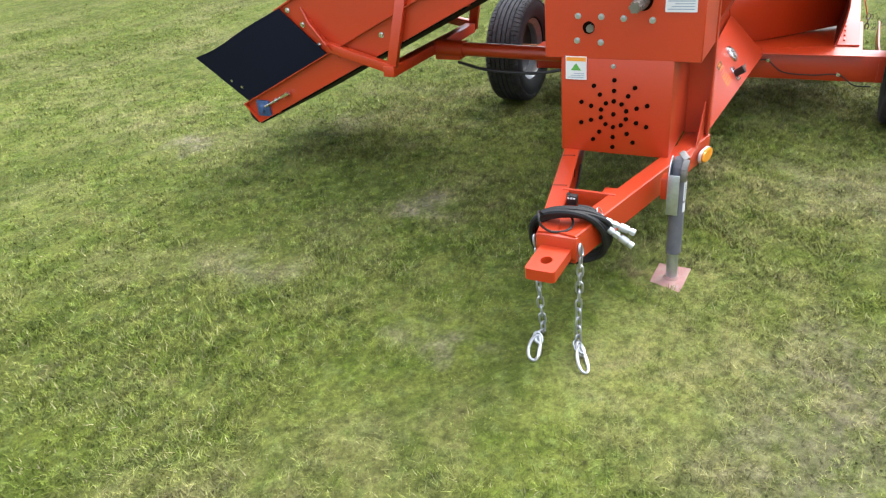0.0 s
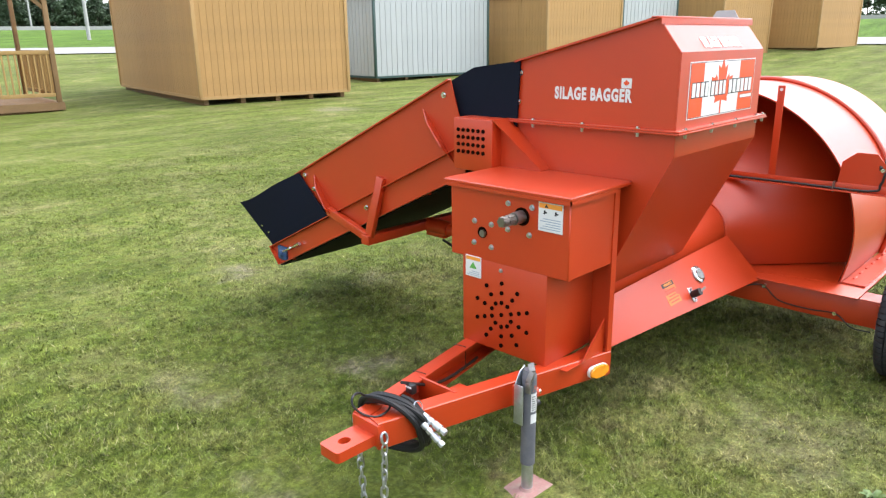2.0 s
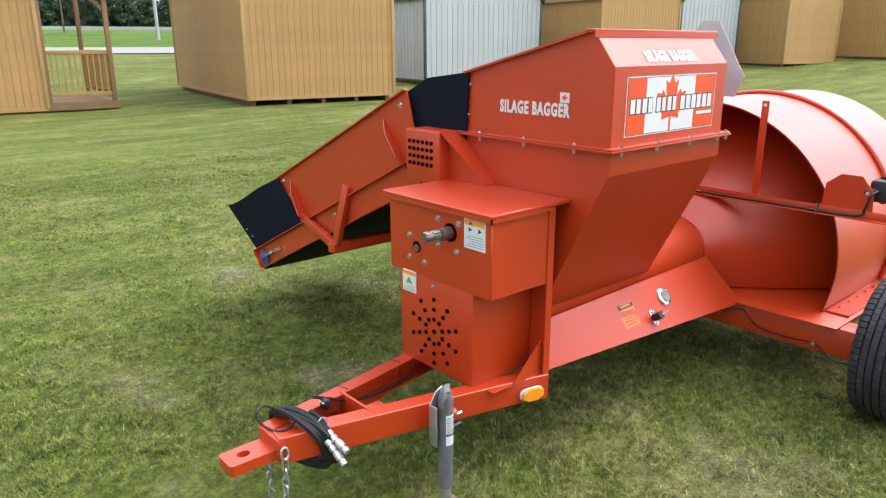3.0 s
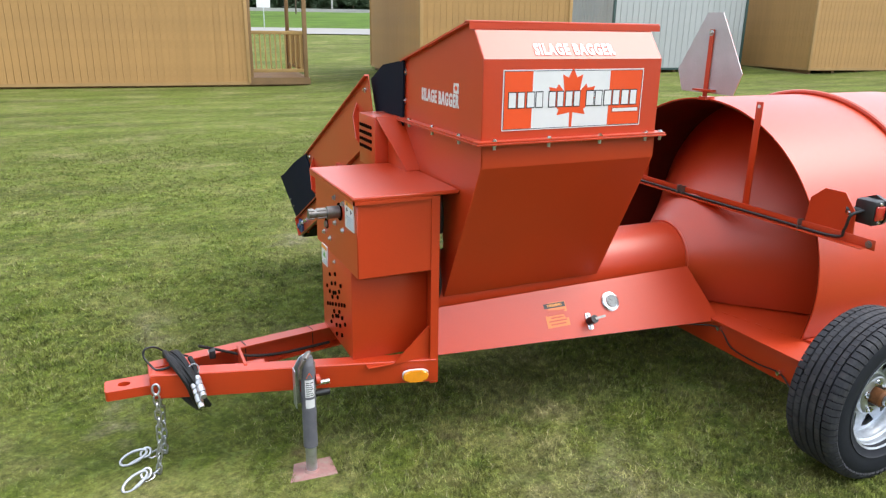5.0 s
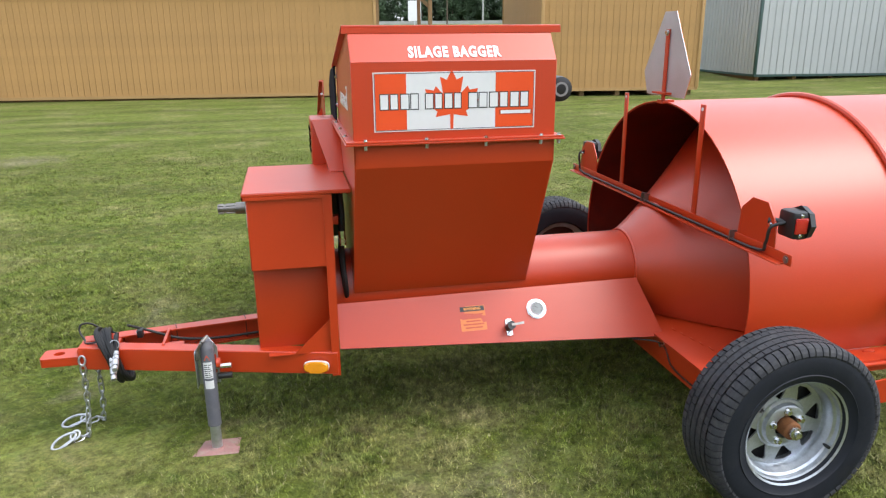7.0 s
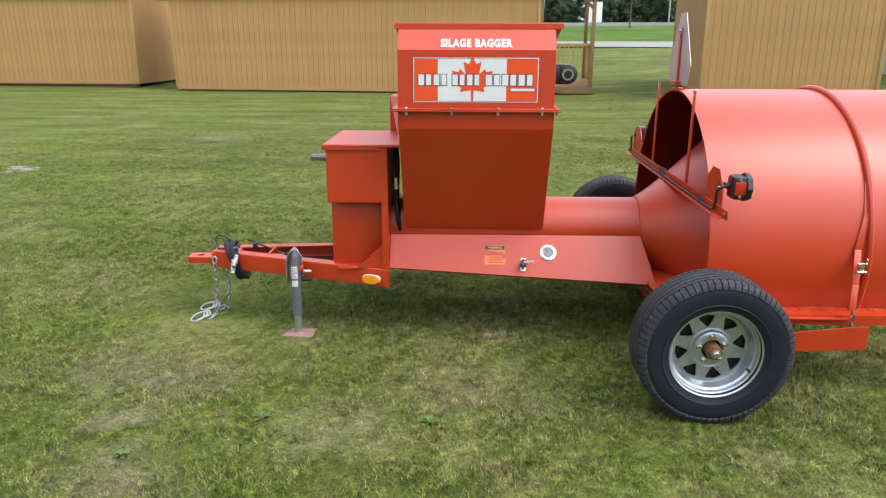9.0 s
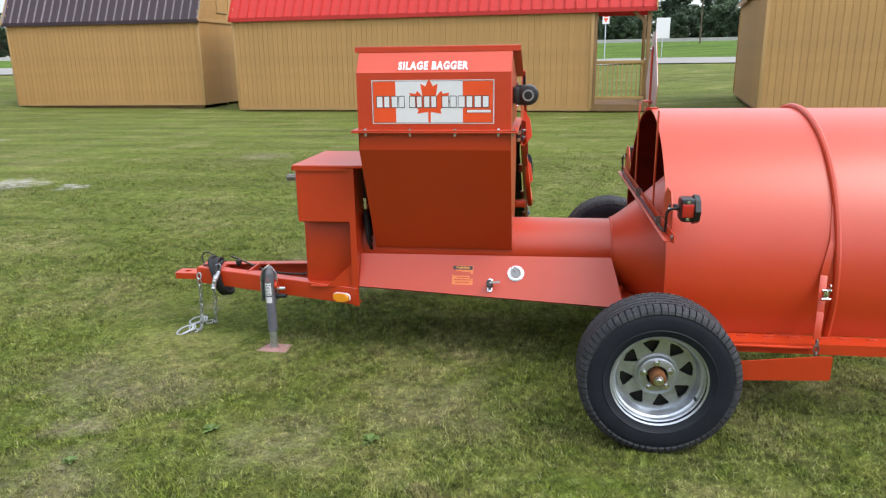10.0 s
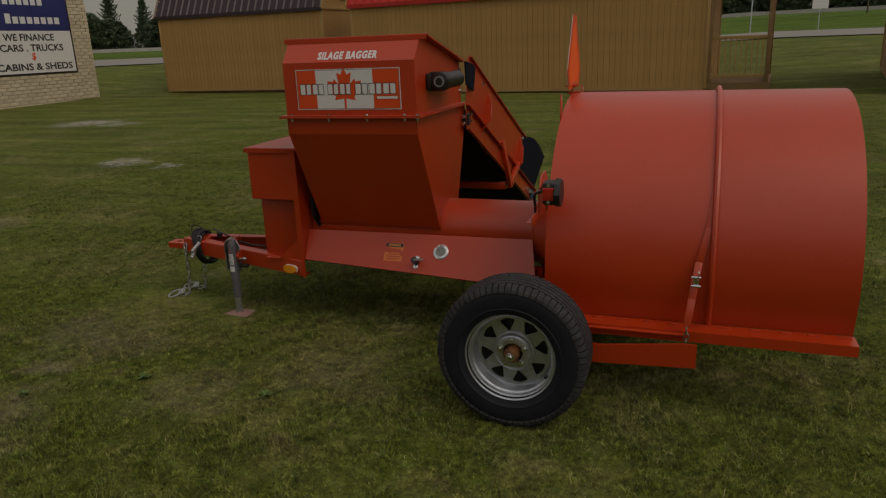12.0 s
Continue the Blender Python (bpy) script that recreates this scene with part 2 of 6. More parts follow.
def box(bm, x0, x1, y0, y1, z0, z1, bev=0.0, m=None):
    r = bmesh.ops.create_cube(bm, size=1.0)
    vs = r["verts"]
    for v in vs:
        v.co = Vector((x0 + (v.co.x + 0.5) * (x1 - x0), y0 + (v.co.y + 0.5) * (y1 - y0), z0 + (v.co.z + 0.5) * (z1 - z0)))
    if bev:
        es = list({e for v in vs for e in v.link_edges})
        out = bmesh.ops.bevel(bm, geom=es, offset=bev, segments=2, profile=0.5, affect="EDGES")
        vs = list({v for f in out["faces"] for v in f.verts} | {v for v in vs if v.is_valid})
    if m is not None:
        bmesh.ops.transform(bm, matrix=m, verts=vs)
    return bm


def slab(bm, poly, axis, a, b, bev=0.0, m=None):
    """A flat polygon given in the two other axes, thick from a to b along axis."""
    def at(p, h):
        return Vector({"x": (h, p[0], p[1]), "y": (p[0], h, p[1]), "z": (p[0], p[1], h)}[axis])
    lo = [bm.verts.new(at(p, a)) for p in poly]
    hi = [bm.verts.new(at(p, b)) for p in poly]
    n = len(poly)
    bm.faces.new(lo)
    bm.faces.new(hi[::-1])
    for i in range(n):
        bm.faces.new((lo[i], hi[i], hi[(i + 1) % n], lo[(i + 1) % n]))
    vs = lo + hi
    if bev:
        es = list({e for v in vs for e in v.link_edges})
        out = bmesh.ops.bevel(bm, geom=es, offset=bev, segments=1, affect="EDGES")
        vs = list({v for f in out["faces"] for v in f.verts} | {v for v in vs if v.is_valid})
    if m is not None:
        bmesh.ops.transform(bm, matrix=m, verts=vs)
    return bm


def sheet(bm, pts, thick):
    """A bent or flat plate through the quad or polygon pts, thick along its normal."""
    p = [Vector(q) for q in pts]
    n = (p[1] - p[0]).cross(p[2] - p[0]).normalized() * thick / 2
    lo = [bm.verts.new(q - n) for q in p]
    hi = [bm.verts.new(q + n) for q in p]
    k = len(p)
    bm.faces.new(lo[::-1]); bm.faces.new(hi)
    for i in range(k):
        bm.faces.new((lo[i], lo[(i + 1) % k], hi[(i + 1) % k], hi[i]))
    return bm


def thicken(bm, t):
    """Give an open surface the thickness t, inwards along its vertex normals."""
    bmesh.ops.recalc_face_normals(bm, faces=bm.faces[:])
    bm.normal_update()
    faces, rim = bm.faces[:], [e for e in bm.edges if len(e.link_faces) == 1]
    twin = {v: bm.verts.new(v.co - v.normal * t) for v in bm.verts[:]}
    for f in faces:
        bm.faces.new([twin[v] for v in reversed(f.verts)])
    for e in rim:
        a, b = e.verts
        bm.faces.new((a, b, twin[b], twin[a]))
    return bm


def rod(bm, p0, p1, r, n=16, r2=None):
    p0, p1 = Vector(p0), Vector(p1)
    d = p1 - p0
    m = Matrix.Translation((p0 + p1) / 2) @ d.to_track_quat("Z", "Y").to_matrix().to_4x4()
    bmesh.ops.create_cone(bm, cap_ends=True, segments=n, radius1=r, radius2=r if r2 is None else r2, depth=d.length, matrix=m)
    return bm


def bar(bm, p0, p1, w, h, bev=0.0, up=(0, 0, 1)):
    """A rectangular bar from p0 to p1, w wide and h high."""
    p0, p1 = Vector(p0), Vector(p1)
    d = (p1 - p0)
    x = d.normalized()
    y = Vector(up).cross(x).normalized()
    z = x.cross(y)
    m = Matrix((x, y, z)).transposed().to_4x4()
    m.translation = (p0 + p1) / 2
    return box(bm, -d.length / 2, d.length / 2, -w / 2, w / 2, -h / 2, h / 2, bev, m)


def sweep(bm, pts, r, n=8, closed=False):
    """A round cord along the points."""
    p = [Vector(q) for q in pts]
    k = len(p)
    rings, side = [], None
    for i in range(k):
        a = p[(i - 1) % k] if closed or i else p[0]
        b = p[(i + 1) % k] if closed or i < k - 1 else p[-1]
        t = (b - a).normalized()
        if side is None:
            side = t.orthogonal().normalized()
        side = (side - t * side.dot(t)).normalized()
        up = t.cross(side)
        rings.append([bm.verts.new(p[i] + r * (math.cos(2 * math.pi * j / n) * side + math.sin(2 * math.pi * j / n) * up)) for j in range(n)])
    for i in range(k if closed else k - 1):
        a, b = rings[i], rings[(i + 1) % k]
        best = 0
        if closed and i == k - 1:
            best = min(range(n), key=lambda s: sum((a[j].co - b[(j + s) % n].co).length for j in range(n)))
        for j in range(n):
            bm.faces.new((a[j], a[(j + 1) % n], b[(j + 1 + best) % n], b[(j + best) % n]))
    if not closed:
        bm.faces.new(rings[0][::-1]); bm.faces.new(rings[-1])
    return bm


def curve_pts(ctrl, n=8):
    """A smooth line through control points."""
    c = [Vector(q) for q in ctrl]
    c = [2 * c[0] - c[1]] + c + [2 * c[-1] - c[-2]]
    out = []
    for i in range(1, len(c) - 2):
        for j in range(n):
            t = j / n
            a, b, d, e = c[i - 1], c[i], c[i + 1], c[i + 2]
            out.append(0.5 * (2 * b + (d - a) * t + (2 * a - 5 * b + 4 * d - e) * t * t + (3 * b - a - 3 * d + e) * t ** 3))
    out.append(c[-2])
    return out


def lathe(bm, profile, n=48, m=None, closed=False):
    """Turn a profile of (radius, height) pairs about z."""
    rings = []
    for r, h in profile:
        rings.append([bm.verts.new((r * math.cos(2 * math.pi * j / n), r * math.sin(2 * math.pi * j / n), h)) for j in range(n)])
    k = len(rings)
    for i in range(k if closed else k - 1):
        a, b = rings[i], rings[(i + 1) % k]
        for j in range(n):
            bm.faces.new((a[j], a[(j + 1) % n], b[(j + 1) % n], b[j]))
    if m is not None:
        bmesh.ops.transform(bm, matrix=m, verts=[v for ring in rings for v in ring])
    return bm


def lettering(name, text, size, m, parent, mat, bold=0.0, width=None, label="", space=1.0):
    """Raised letters in the built-in font, centred on the pose m."""
    cu = bpy.data.curves.new(name, "FONT")
    cu.body, cu.size, cu.align_x, cu.align_y = text, size, "CENTER", "CENTER"
    cu.offset, cu.extrude, cu.resolution_u, cu.space_character = bold, 0.0006, 3, space
    tmp = bpy.data.objects.new(name, cu)
    scene.collection.objects.link(tmp)
    bpy.context.view_layer.update()
    me = bpy.data.meshes.new_from_object(tmp.evaluated_get(bpy.context.evaluated_depsgraph_get()))
    bpy.data.objects.remove(tmp)
    me.materials.clear()
    me.materials.append(mat)
    xs = [v.co.x for v in me.vertices]
    s = width / (max(xs) - min(xs)) if width else 1.0
    for v in me.vertices:
        v.co.x *= s
    ob = new(name, me)
    ob.parent = parent
    ob.matrix_local = m
    return tagged(ob, label)


def bolts(parent, points, axis, r=0.008, h=0.008, mat=None, name="bolt"):
    """Hexagon bolt heads, each an object on one shared mesh; axis is the way they point."""
    bm = B()
    bmesh.ops.create_cone(bm, cap_ends=True, segments=14, radius1=r * 1.45, radius2=r * 1.45, depth=0.002, matrix=Matrix.Translation((0, 0, 0.001)))
    bmesh.ops.create_cone(bm, cap_ends=True, segments=6, radius1=r, radius2=r * 0.9, depth=h, matrix=Matrix.Translation((0, 0, 0.002 + h / 2)))
    me = finish(bm, name, mat or M_CHROME, 30)
    turn = Vector(axis).to_track_quat("Z", "Y").to_matrix().to_4x4()
    for k, p in enumerate(points):
        piece(name, me, parent, Matrix.Translation(p) @ turn @ Matrix.Rotation(k * 0.7, 4, "Z"))


def smooth_step(a, b, x):
    t = np.clip((x - a) / (b - a), 0, 1)
    return t * t * (3 - 2 * t)


def ground_height(x, y):
    r = np.hypot(x, y)
    return 0.1 * smooth_step(0, 14, y) * smooth_step(4, 8, x) - (0.017 + 0.008 * smooth_step(0.3, 2.6, x)) * (1 - smooth_step(4, 9, r)) + 1.3 * smooth_step(22, 50, r) + (0.6 + 0.9 * smooth_step(-30, -5, x)) * smooth_step(58, 72, r)


# ---- ground ----
# worn, dry places in the lawn: x, y, radius, how bare
BARE = [(1.26, 2.85, 0.30, 0.75), (0.90, 0.95, 0.24, 0.9), (-0.14, -0.79, 0.50, 0.55), (0.29, -0.85, 0.38, 0.5), (1.85, 2.06, 0.28, 0.6), (0.27, -1.73, 0.42, 0.65), (0.05, -1.21, 0.26, 0.7),
        (0.12, -0.85, 0.2, 0.7), (-5.07, 4.87, 0.5, 0.95), (-3.4, 1.24, 0.5, 0.6), (-11.06, 10.11, 0.9, 0.95), (0.96, -1.24, 0.45, 0.5), (-2.59, 7.82, 0.7, 0.75), (1.68, -0.83, 0.5, 0.45), (8.96, 11.57, 0.9, 0.8), (-0.07, 0.35, 0.22, 0.55), (0.13, 1.38, 0.3, 0.5)]


# pale gravel showing through: x, y, radius
PALE = [(-5.07, 4.87, 0.50), (-4.1, 4.7, 0.25), (-11.06, 10.11, 1.0), (-9.9, 9.9, 0.6)]


def grass_material(name, blade):
    m = bpy.data.materials.new(name)
    m.use_nodes = True
    n, l = m.node_tree.nodes, m.node_tree.links
    p = n["Principled BSDF"]
    geo = n.new("ShaderNodeNewGeometry")

    def noise_at(scale, detail=4.0, rough=0.55):
        t = n.new("ShaderNodeTexNoise")
        t.inputs["Scale"].default_value, t.inputs["Detail"].default_value, t.inputs["Roughness"].default_value = scale, detail, rough
        l.new(geo.outputs["Position"], t.inputs["Vector"])
        return t.outputs["Fac"]

    def ranged(value, lo, hi, a=0.0, b=1.0):
        r = n.new("ShaderNodeMapRange")
        for key, v in (("From Min", lo), ("From Max", hi), ("To Min", a), ("To Max", b)):
            r.inputs[key].default_value = v
        l.new(value, r.inputs["Value"])
        return r.outputs["Result"]

    def mixed(fac, a, b):
        x = n.new("ShaderNodeMix"); x.data_type = "RGBA"
        l.new(fac, x.inputs["Factor"])
        for key, c in (("A", a), ("B", b)):
            if isinstance(c, tuple):
                x.inputs[key].default_value = (*c, 1)
            else:
                l.new(c, x.inputs[key])
        return x.outputs["Result"]

    def times(a, b):
        x = n.new("ShaderNodeMath"); x.operation = "MULTIPLY"
        l.new(a, x.inputs[0]); l.new(b, x.inputs[1])
        return x.outputs[0]

    lush = mixed(ranged(noise_at(1.1), 0.36, 0.64), (0.112, 0.138, 0.021), (0.157, 0.164, 0.042))
    lush = mixed(ranged(noise_at(6.0, 3.0), 0.42, 0.62), lush, (0.088, 0.118, 0.016))
    lush = mixed(ranged(noise_at(17.0, 3.0), 0.52, 0.66), lush, (0.134, 0.166, 0.038))
    dry = mixed(ranged(noise_at(14.0), 0.35, 0.65), (0.285, 0.255, 0.115), (0.167, 0.160, 0.057))
    patch = times(ranged(noise_at(0.9, 5.0, 0.62), 0.49, 0.70), ranged(noise_at(5.0), 0.3, 0.62))
    colour = mixed(patch, lush, dry)
    reach = n.new("ShaderNodeVectorMath"); reach.operation = "LENGTH"
    l.new(geo.outputs["Position"], reach.inputs[0])
    colour = mixed(ranged(reach.outputs["Value"], 54.0, 58.0), colour, (0.087, 0.152, 0.021))      # rough green bank
    soil = times(ranged(noise_at(2.3, 5.0, 0.6), 0.60, 0.78), ranged(noise_at(9.0, 4.0, 0.6), 0.40, 0.62))
    colour = mixed(soil, colour, (0.179, 0.141, 0.072))
    colour = mixed(ranged(noise_at(8.0, 4.0, 0.6), 0.58, 0.80), colour, (0.068, 0.106, 0.018))
    wob = n.new("ShaderNodeTexNoise")
    wob.inputs["Scale"].default_value, wob.inputs["Detail"].default_value = 4.0, 5.0
    l.new(geo.outputs["Position"], wob.inputs["Vector"])
    shift = n.new("ShaderNodeVectorMath"); shift.operation = "MULTIPLY_ADD"
    shift.inputs[1].default_value, shift.inputs[2].default_value = (0.8, 0.8, 0.0), (-0.4, -0.4, 0.0)
    l.new(wob.outputs["Color"], shift.inputs[0])
    moved = n.new("ShaderNodeVectorMath"); moved.operation = "ADD"
    l.new(shift.outputs[0], moved.inputs[0]); l.new(geo.outputs["Position"], moved.inputs[1])
    bare = None
    for bx, by, br, amount in BARE:
        far = n.new("ShaderNodeVectorMath"); far.operation = "DISTANCE"
        far.inputs[1].default_value = (bx, by, 0.0)
        l.new(moved.outputs[0], far.inputs[0])
        spot = ranged(far.outputs["Value"], br * 0.85, br * 0.2, 0.0, amount)
        if bare is None:
            bare = spot
        else:
            top = n.new("ShaderNodeMath"); top.operation = "MAXIMUM"
            l.new(bare, top.inputs[0]); l.new(spot, top.inputs[1])
            bare = top.outputs[0]
    colour = mixed(times(bare, ranged(noise_at(22.0, 4.0, 0.65), 0.32, 0.6, 0.25, 1.0)), colour, (0.243, 0.205, 0.141) if not blade else (0.228, 0.190, 0.099))
    pale = None
    for bx, by, br in PALE:
        far = n.new("ShaderNodeVectorMath"); far.operation = "DISTANCE"
        far.inputs[1].default_value = (bx, by, 0.0)
        l.new(moved.outputs[0], far.inputs[0])
        spot = ranged(far.outputs["Value"], br, br * 0.45)
        if pale is None:
            pale = spot
        else:
            top = n.new("ShaderNodeMath"); top.operation = "MAXIMUM"
            l.new(pale, top.inputs[0]); l.new(spot, top.inputs[1])
            pale = top.outputs[0]
    colour = mixed(times(pale, ranged(noise_at(7.0, 5.0, 0.65), 0.40, 0.56)), colour, (0.36, 0.35, 0.31))
    if blade:
        rnd = geo.outputs["Random Per Island"]
        colour = mixed(ranged(rnd, 0.91, 0.97), colour, (0.190, 0.175, 0.087))
        tone = n.new("ShaderNodeHueSaturation")
        l.new(times(ranged(rnd, 0.0, 0.85, 0.58, 1.28), times(ranged(noise_at(30.0, 3.0), 0.36, 0.64, 0.62, 1.36), ranged(noise_at(15.0, 5.0, 0.7), 0.34, 0.66, 0.72, 1.28))), tone.inputs["Value"])
        l.new(colour, tone.inputs["Color"])
        colour = tone.outputs["Color"]
        p.inputs["Specular IOR Level"].default_value = 0.15
    else:
        fine = n.new("ShaderNodeHueSaturation")
        wave = n.new("ShaderNodeVectorMath"); wave.operation = "MULTIPLY"
        wave.inputs[1].default_value = (0.28, 1.6, 1.0)
        l.new(geo.outputs["Position"], wave.inputs[0])
        streak = n.new("ShaderNodeTexNoise")
        streak.inputs["Scale"].default_value, streak.inputs["Detail"].default_value = 1.0, 5.0
        l.new(wave.outputs[0], streak.inputs["Vector"])
        l.new(times(times(ranged(noise_at(55.0, 5.0, 0.7), 0.3, 0.7, 0.40, 1.15), ranged(noise_at(15.0, 6.0, 0.75), 0.34, 0.66, 0.66, 1.34)), ranged(streak.outputs["Fac"], 0.32, 0.68, 0.74, 1.30)), fine.inputs["Value"])
        l.new(colour, fine.inputs["Color"])
        colour = fine.outputs["Color"]
        b = n.new("ShaderNodeBump")
        b.inputs["Strength"].default_value, b.inputs["Distance"].default_value = 0.7, 0.02
        l.new(noise_at(70.0, 6.0, 0.7), b.inputs["Height"]); l.new(b.outputs["Normal"], p.inputs["Normal"])
        p.inputs["Specular IOR Level"].default_value = 0.15
    l.new(colour, p.inputs["Base Color"])
    p.inputs["Roughness"].default_value = 0.7 if blade else 0.95
    return m


M_LAWN = grass_material("mown_lawn", False)
M_BLADE = grass_material("grass_blades", True)


def build_ground():
    rs = [0, 1, 2, 3, 4, 5, 6, 8, 10, 12, 14, 17, 20, 22, 25, 28, 31, 34, 37, 40, 43, 46, 50, 54, 58, 60, 62, 64, 66, 68, 70, 72, 80, 120, 250, 600, 1800, 4500]
    n = 96
    bm = B()
    rings = []
    for r in rs[1:]:
        ring = []
        for j in range(n):
            x, y = r * math.cos(2 * math.pi * j / n), r * math.sin(2 * math.pi * j / n)
            ring.append(bm.verts.new((x, y, float(ground_height(x, y)))))
        rings.append(ring)
    c = bm.verts.new((0, 0, 0))
    for j in range(n):
        bm.faces.new((c, rings[0][j], rings[0][(j + 1) % n]))
        for a, b in zip(rings, rings[1:]):
            bm.faces.new((a[j], b[j], b[(j + 1) % n], a[(j + 1) % n]))
    tagged(new("ground", finish(bm, "ground", M_LAWN, 180)), "mown lawn with green and dry yellowish patches", "lawn", kind="structure")
    # gravel service road along the foot of the far bank
    for name, lo, hi, lift, mat, label in (("road", 41.5, 52.0, 0.05, M_ROAD, "pale gravel road beyond the lawn"), ("highway_pavement", 73.0, 81.0, 0.12, M_CONC, "pale highway on top of the grassy bank")):
        bm = B()
        prev = None
        for k in range(0, 181):
            a = radians(k * 1.2 - 18)
            row = []
            for r in (lo, (lo + hi) / 2, hi):
                x, y = r * math.cos(a), r * math.sin(a)
                row.append(bm.verts.new((x, y, float(ground_height(x, y)) + lift)))
            if prev:
                for i in range(2):
                    bm.faces.new((prev[i], prev[i + 1], row[i + 1], row[i]))
            prev = row
        tagged(new(name, finish(bm, name, mat, 180)), label, "road", kind="structure")
    # low pale kerb, added so the highway's pale line shows from camera height
    bm = B()
    prev = None
    for k in range(0, 181):
        a = radians(k * 1.2 - 18)
        z = float(ground_height(72.4 * math.cos(a), 72.4 * math.sin(a)))
        row = [bm.verts.new((r * math.cos(a), r * math.sin(a), zz)) for r, zz in ((72.2, z - 0.2), (72.2, z + 0.32), (72.6, z + 0.32), (72.6, z - 0.2))]
        if prev:
            for i in range(3):
                bm.faces.new((prev[i], prev[i + 1], row[i + 1], row[i]))
        prev = row
    tagged(new("kerb", finish(bm, "kerb", M_CONC, 0)), "pale raised kerb added to show the highway's edge line from below", "kerb", kind="structure")


build_ground()


# ---- the machine ----
bagger = thing("silage_bagger", "orange-red painted steel silage bagger trailer standing on mown grass", "farm machine")


def build_drawbar():
    for s in (-1, 1):          # channel beams, open towards each other
        bm = B()
        a, e = Vector((0.09, s * 0.062, 0.352)), Vector((1.12, s * 0.286, 0.324))
        side = Vector((0.2123, s * -0.9769, 0))
        rows = [[bm.verts.new(p + side * u + Vector((0, 0, w))) for u, w in ((0.062, 0.048), (0.003, 0.048), (0.0, 0.045), (0.0, -0.045), (0.003, -0.048), (0.062, -0.048), (0.062, -0.041), (0.008, -0.041), (0.008, 0.041), (0.062, 0.041))] for p in (a, e)]
        for i in range(10):
            j = (i + 1) % 10
            bm.faces.new((rows[0][i], rows[0][j], rows[1][j], rows[1][i]))
        bm.faces.new(rows[0]); bm.faces.new(rows[1][::-1])
        part("drawbar_beam", bm, M_RED, bagger)
    bm = B()
    box(bm, 0.085, 0.24, -0.066, 0.066, 0.318, 0.394, 0.006)
    part("hitch_block", bm, M_RED, bagger)
    bm = B()
    arc = [(-0.052 - 0.013 * math.cos(g), 0.034 + 0.013 * math.sin(g)) for g in [radians(18 * k) for k in range(6)]]
    out = [(x, -y) for x, y in arc] + [(0.12, -0.05), (0.12, 0.05)] + arc[::-1]
    hole = [(0.022 * math.cos(a), 0.018 * math.sin(a)) for a in [2 * math.pi * k / 20 for k in range(20)]]
    ring = []
    for z in (0.320, 0.356):
        vo = [bm.verts.new((*p, z)) for p in out]
        vh = [bm.verts.new((*p, z)) for p in hole]
        es = [bm.edges.new((v[i], v[(i + 1) % len(v)])) for v in (vo, vh) for i in range(len(v))]
        bmesh.ops.triangle_fill(bm, edges=es, use_beauty=True)
        ring.append((vo, vh))
    for a, b in zip(ring[0], ring[1]):
        for i in range(len(a)):
            bm.faces.new((a[i], a[(i + 1) % len(a)], b[(i + 1) % len(a)], b[i]))
    part("hitch_plate", bm, M_RED, bagger)
    bm = B()
    box(bm, 0.416, 0.428, -0.092, 0.092, 0.305, 0.396, 0.003)
    part("cross_plate", bm, M_RED, bagger)
    bm = B()
    box(bm, 0.428, 0.50, -0.088, -0.035, 0.322, 0.382, 0.004)
    part("cross_gusset", bm, M_RED, bagger)
    for f in (0.34, 0.62):          # cable ties round the far beam
        c = Vector((0.09, 0.062, 0.352)).lerp(Vector((1.12, 0.286, 0.324)), f)
        d = Vector((0.2123, -0.9769, 0))
        bm = B()
        sweep(bm, [c + d * u + Vector((0, 0, w)) for u, w in ((-0.003, 0.051), (0.050, 0.051), (0.050, -0.051), (-0.003, -0.051))], 0.002, 6, True)
        part("cable_tie", bm, M_BLACK, bagger, "black cable tie round the beam")
    # side marker lamps on the beams
    for s in (-1, 1):
        m = Matrix.Translation((1.035, s * 0.276, 0.318)) @ Matrix.Rotation(s * 0.213, 4, "Z")
        bm = B()
        pts = [(0.052 * math.copysign(abs(math.cos(a)) ** 0.6, math.cos(a)), 0.026 * math.copysign(abs(math.sin(a)) ** 0.7, math.sin(a))) for a in [2 * math.pi * k / 24 for k in range(24)]]
        slab(bm, [(p[0], p[1] * 0.95) for p in pts], "y", 0, s * 0.010, 0, m)
        lamp = part("marker_lamp_base", bm, M_WHITE, bagger, "white marker lamp base")
        bm = B()
        slab(bm, [(p[0] * 0.98, p[1] * 0.9) for p in pts], "y", s * 0.010, s * 0.021, 0.005, m)
        part("lens", bm, M_AMBER, lamp, "amber lens")


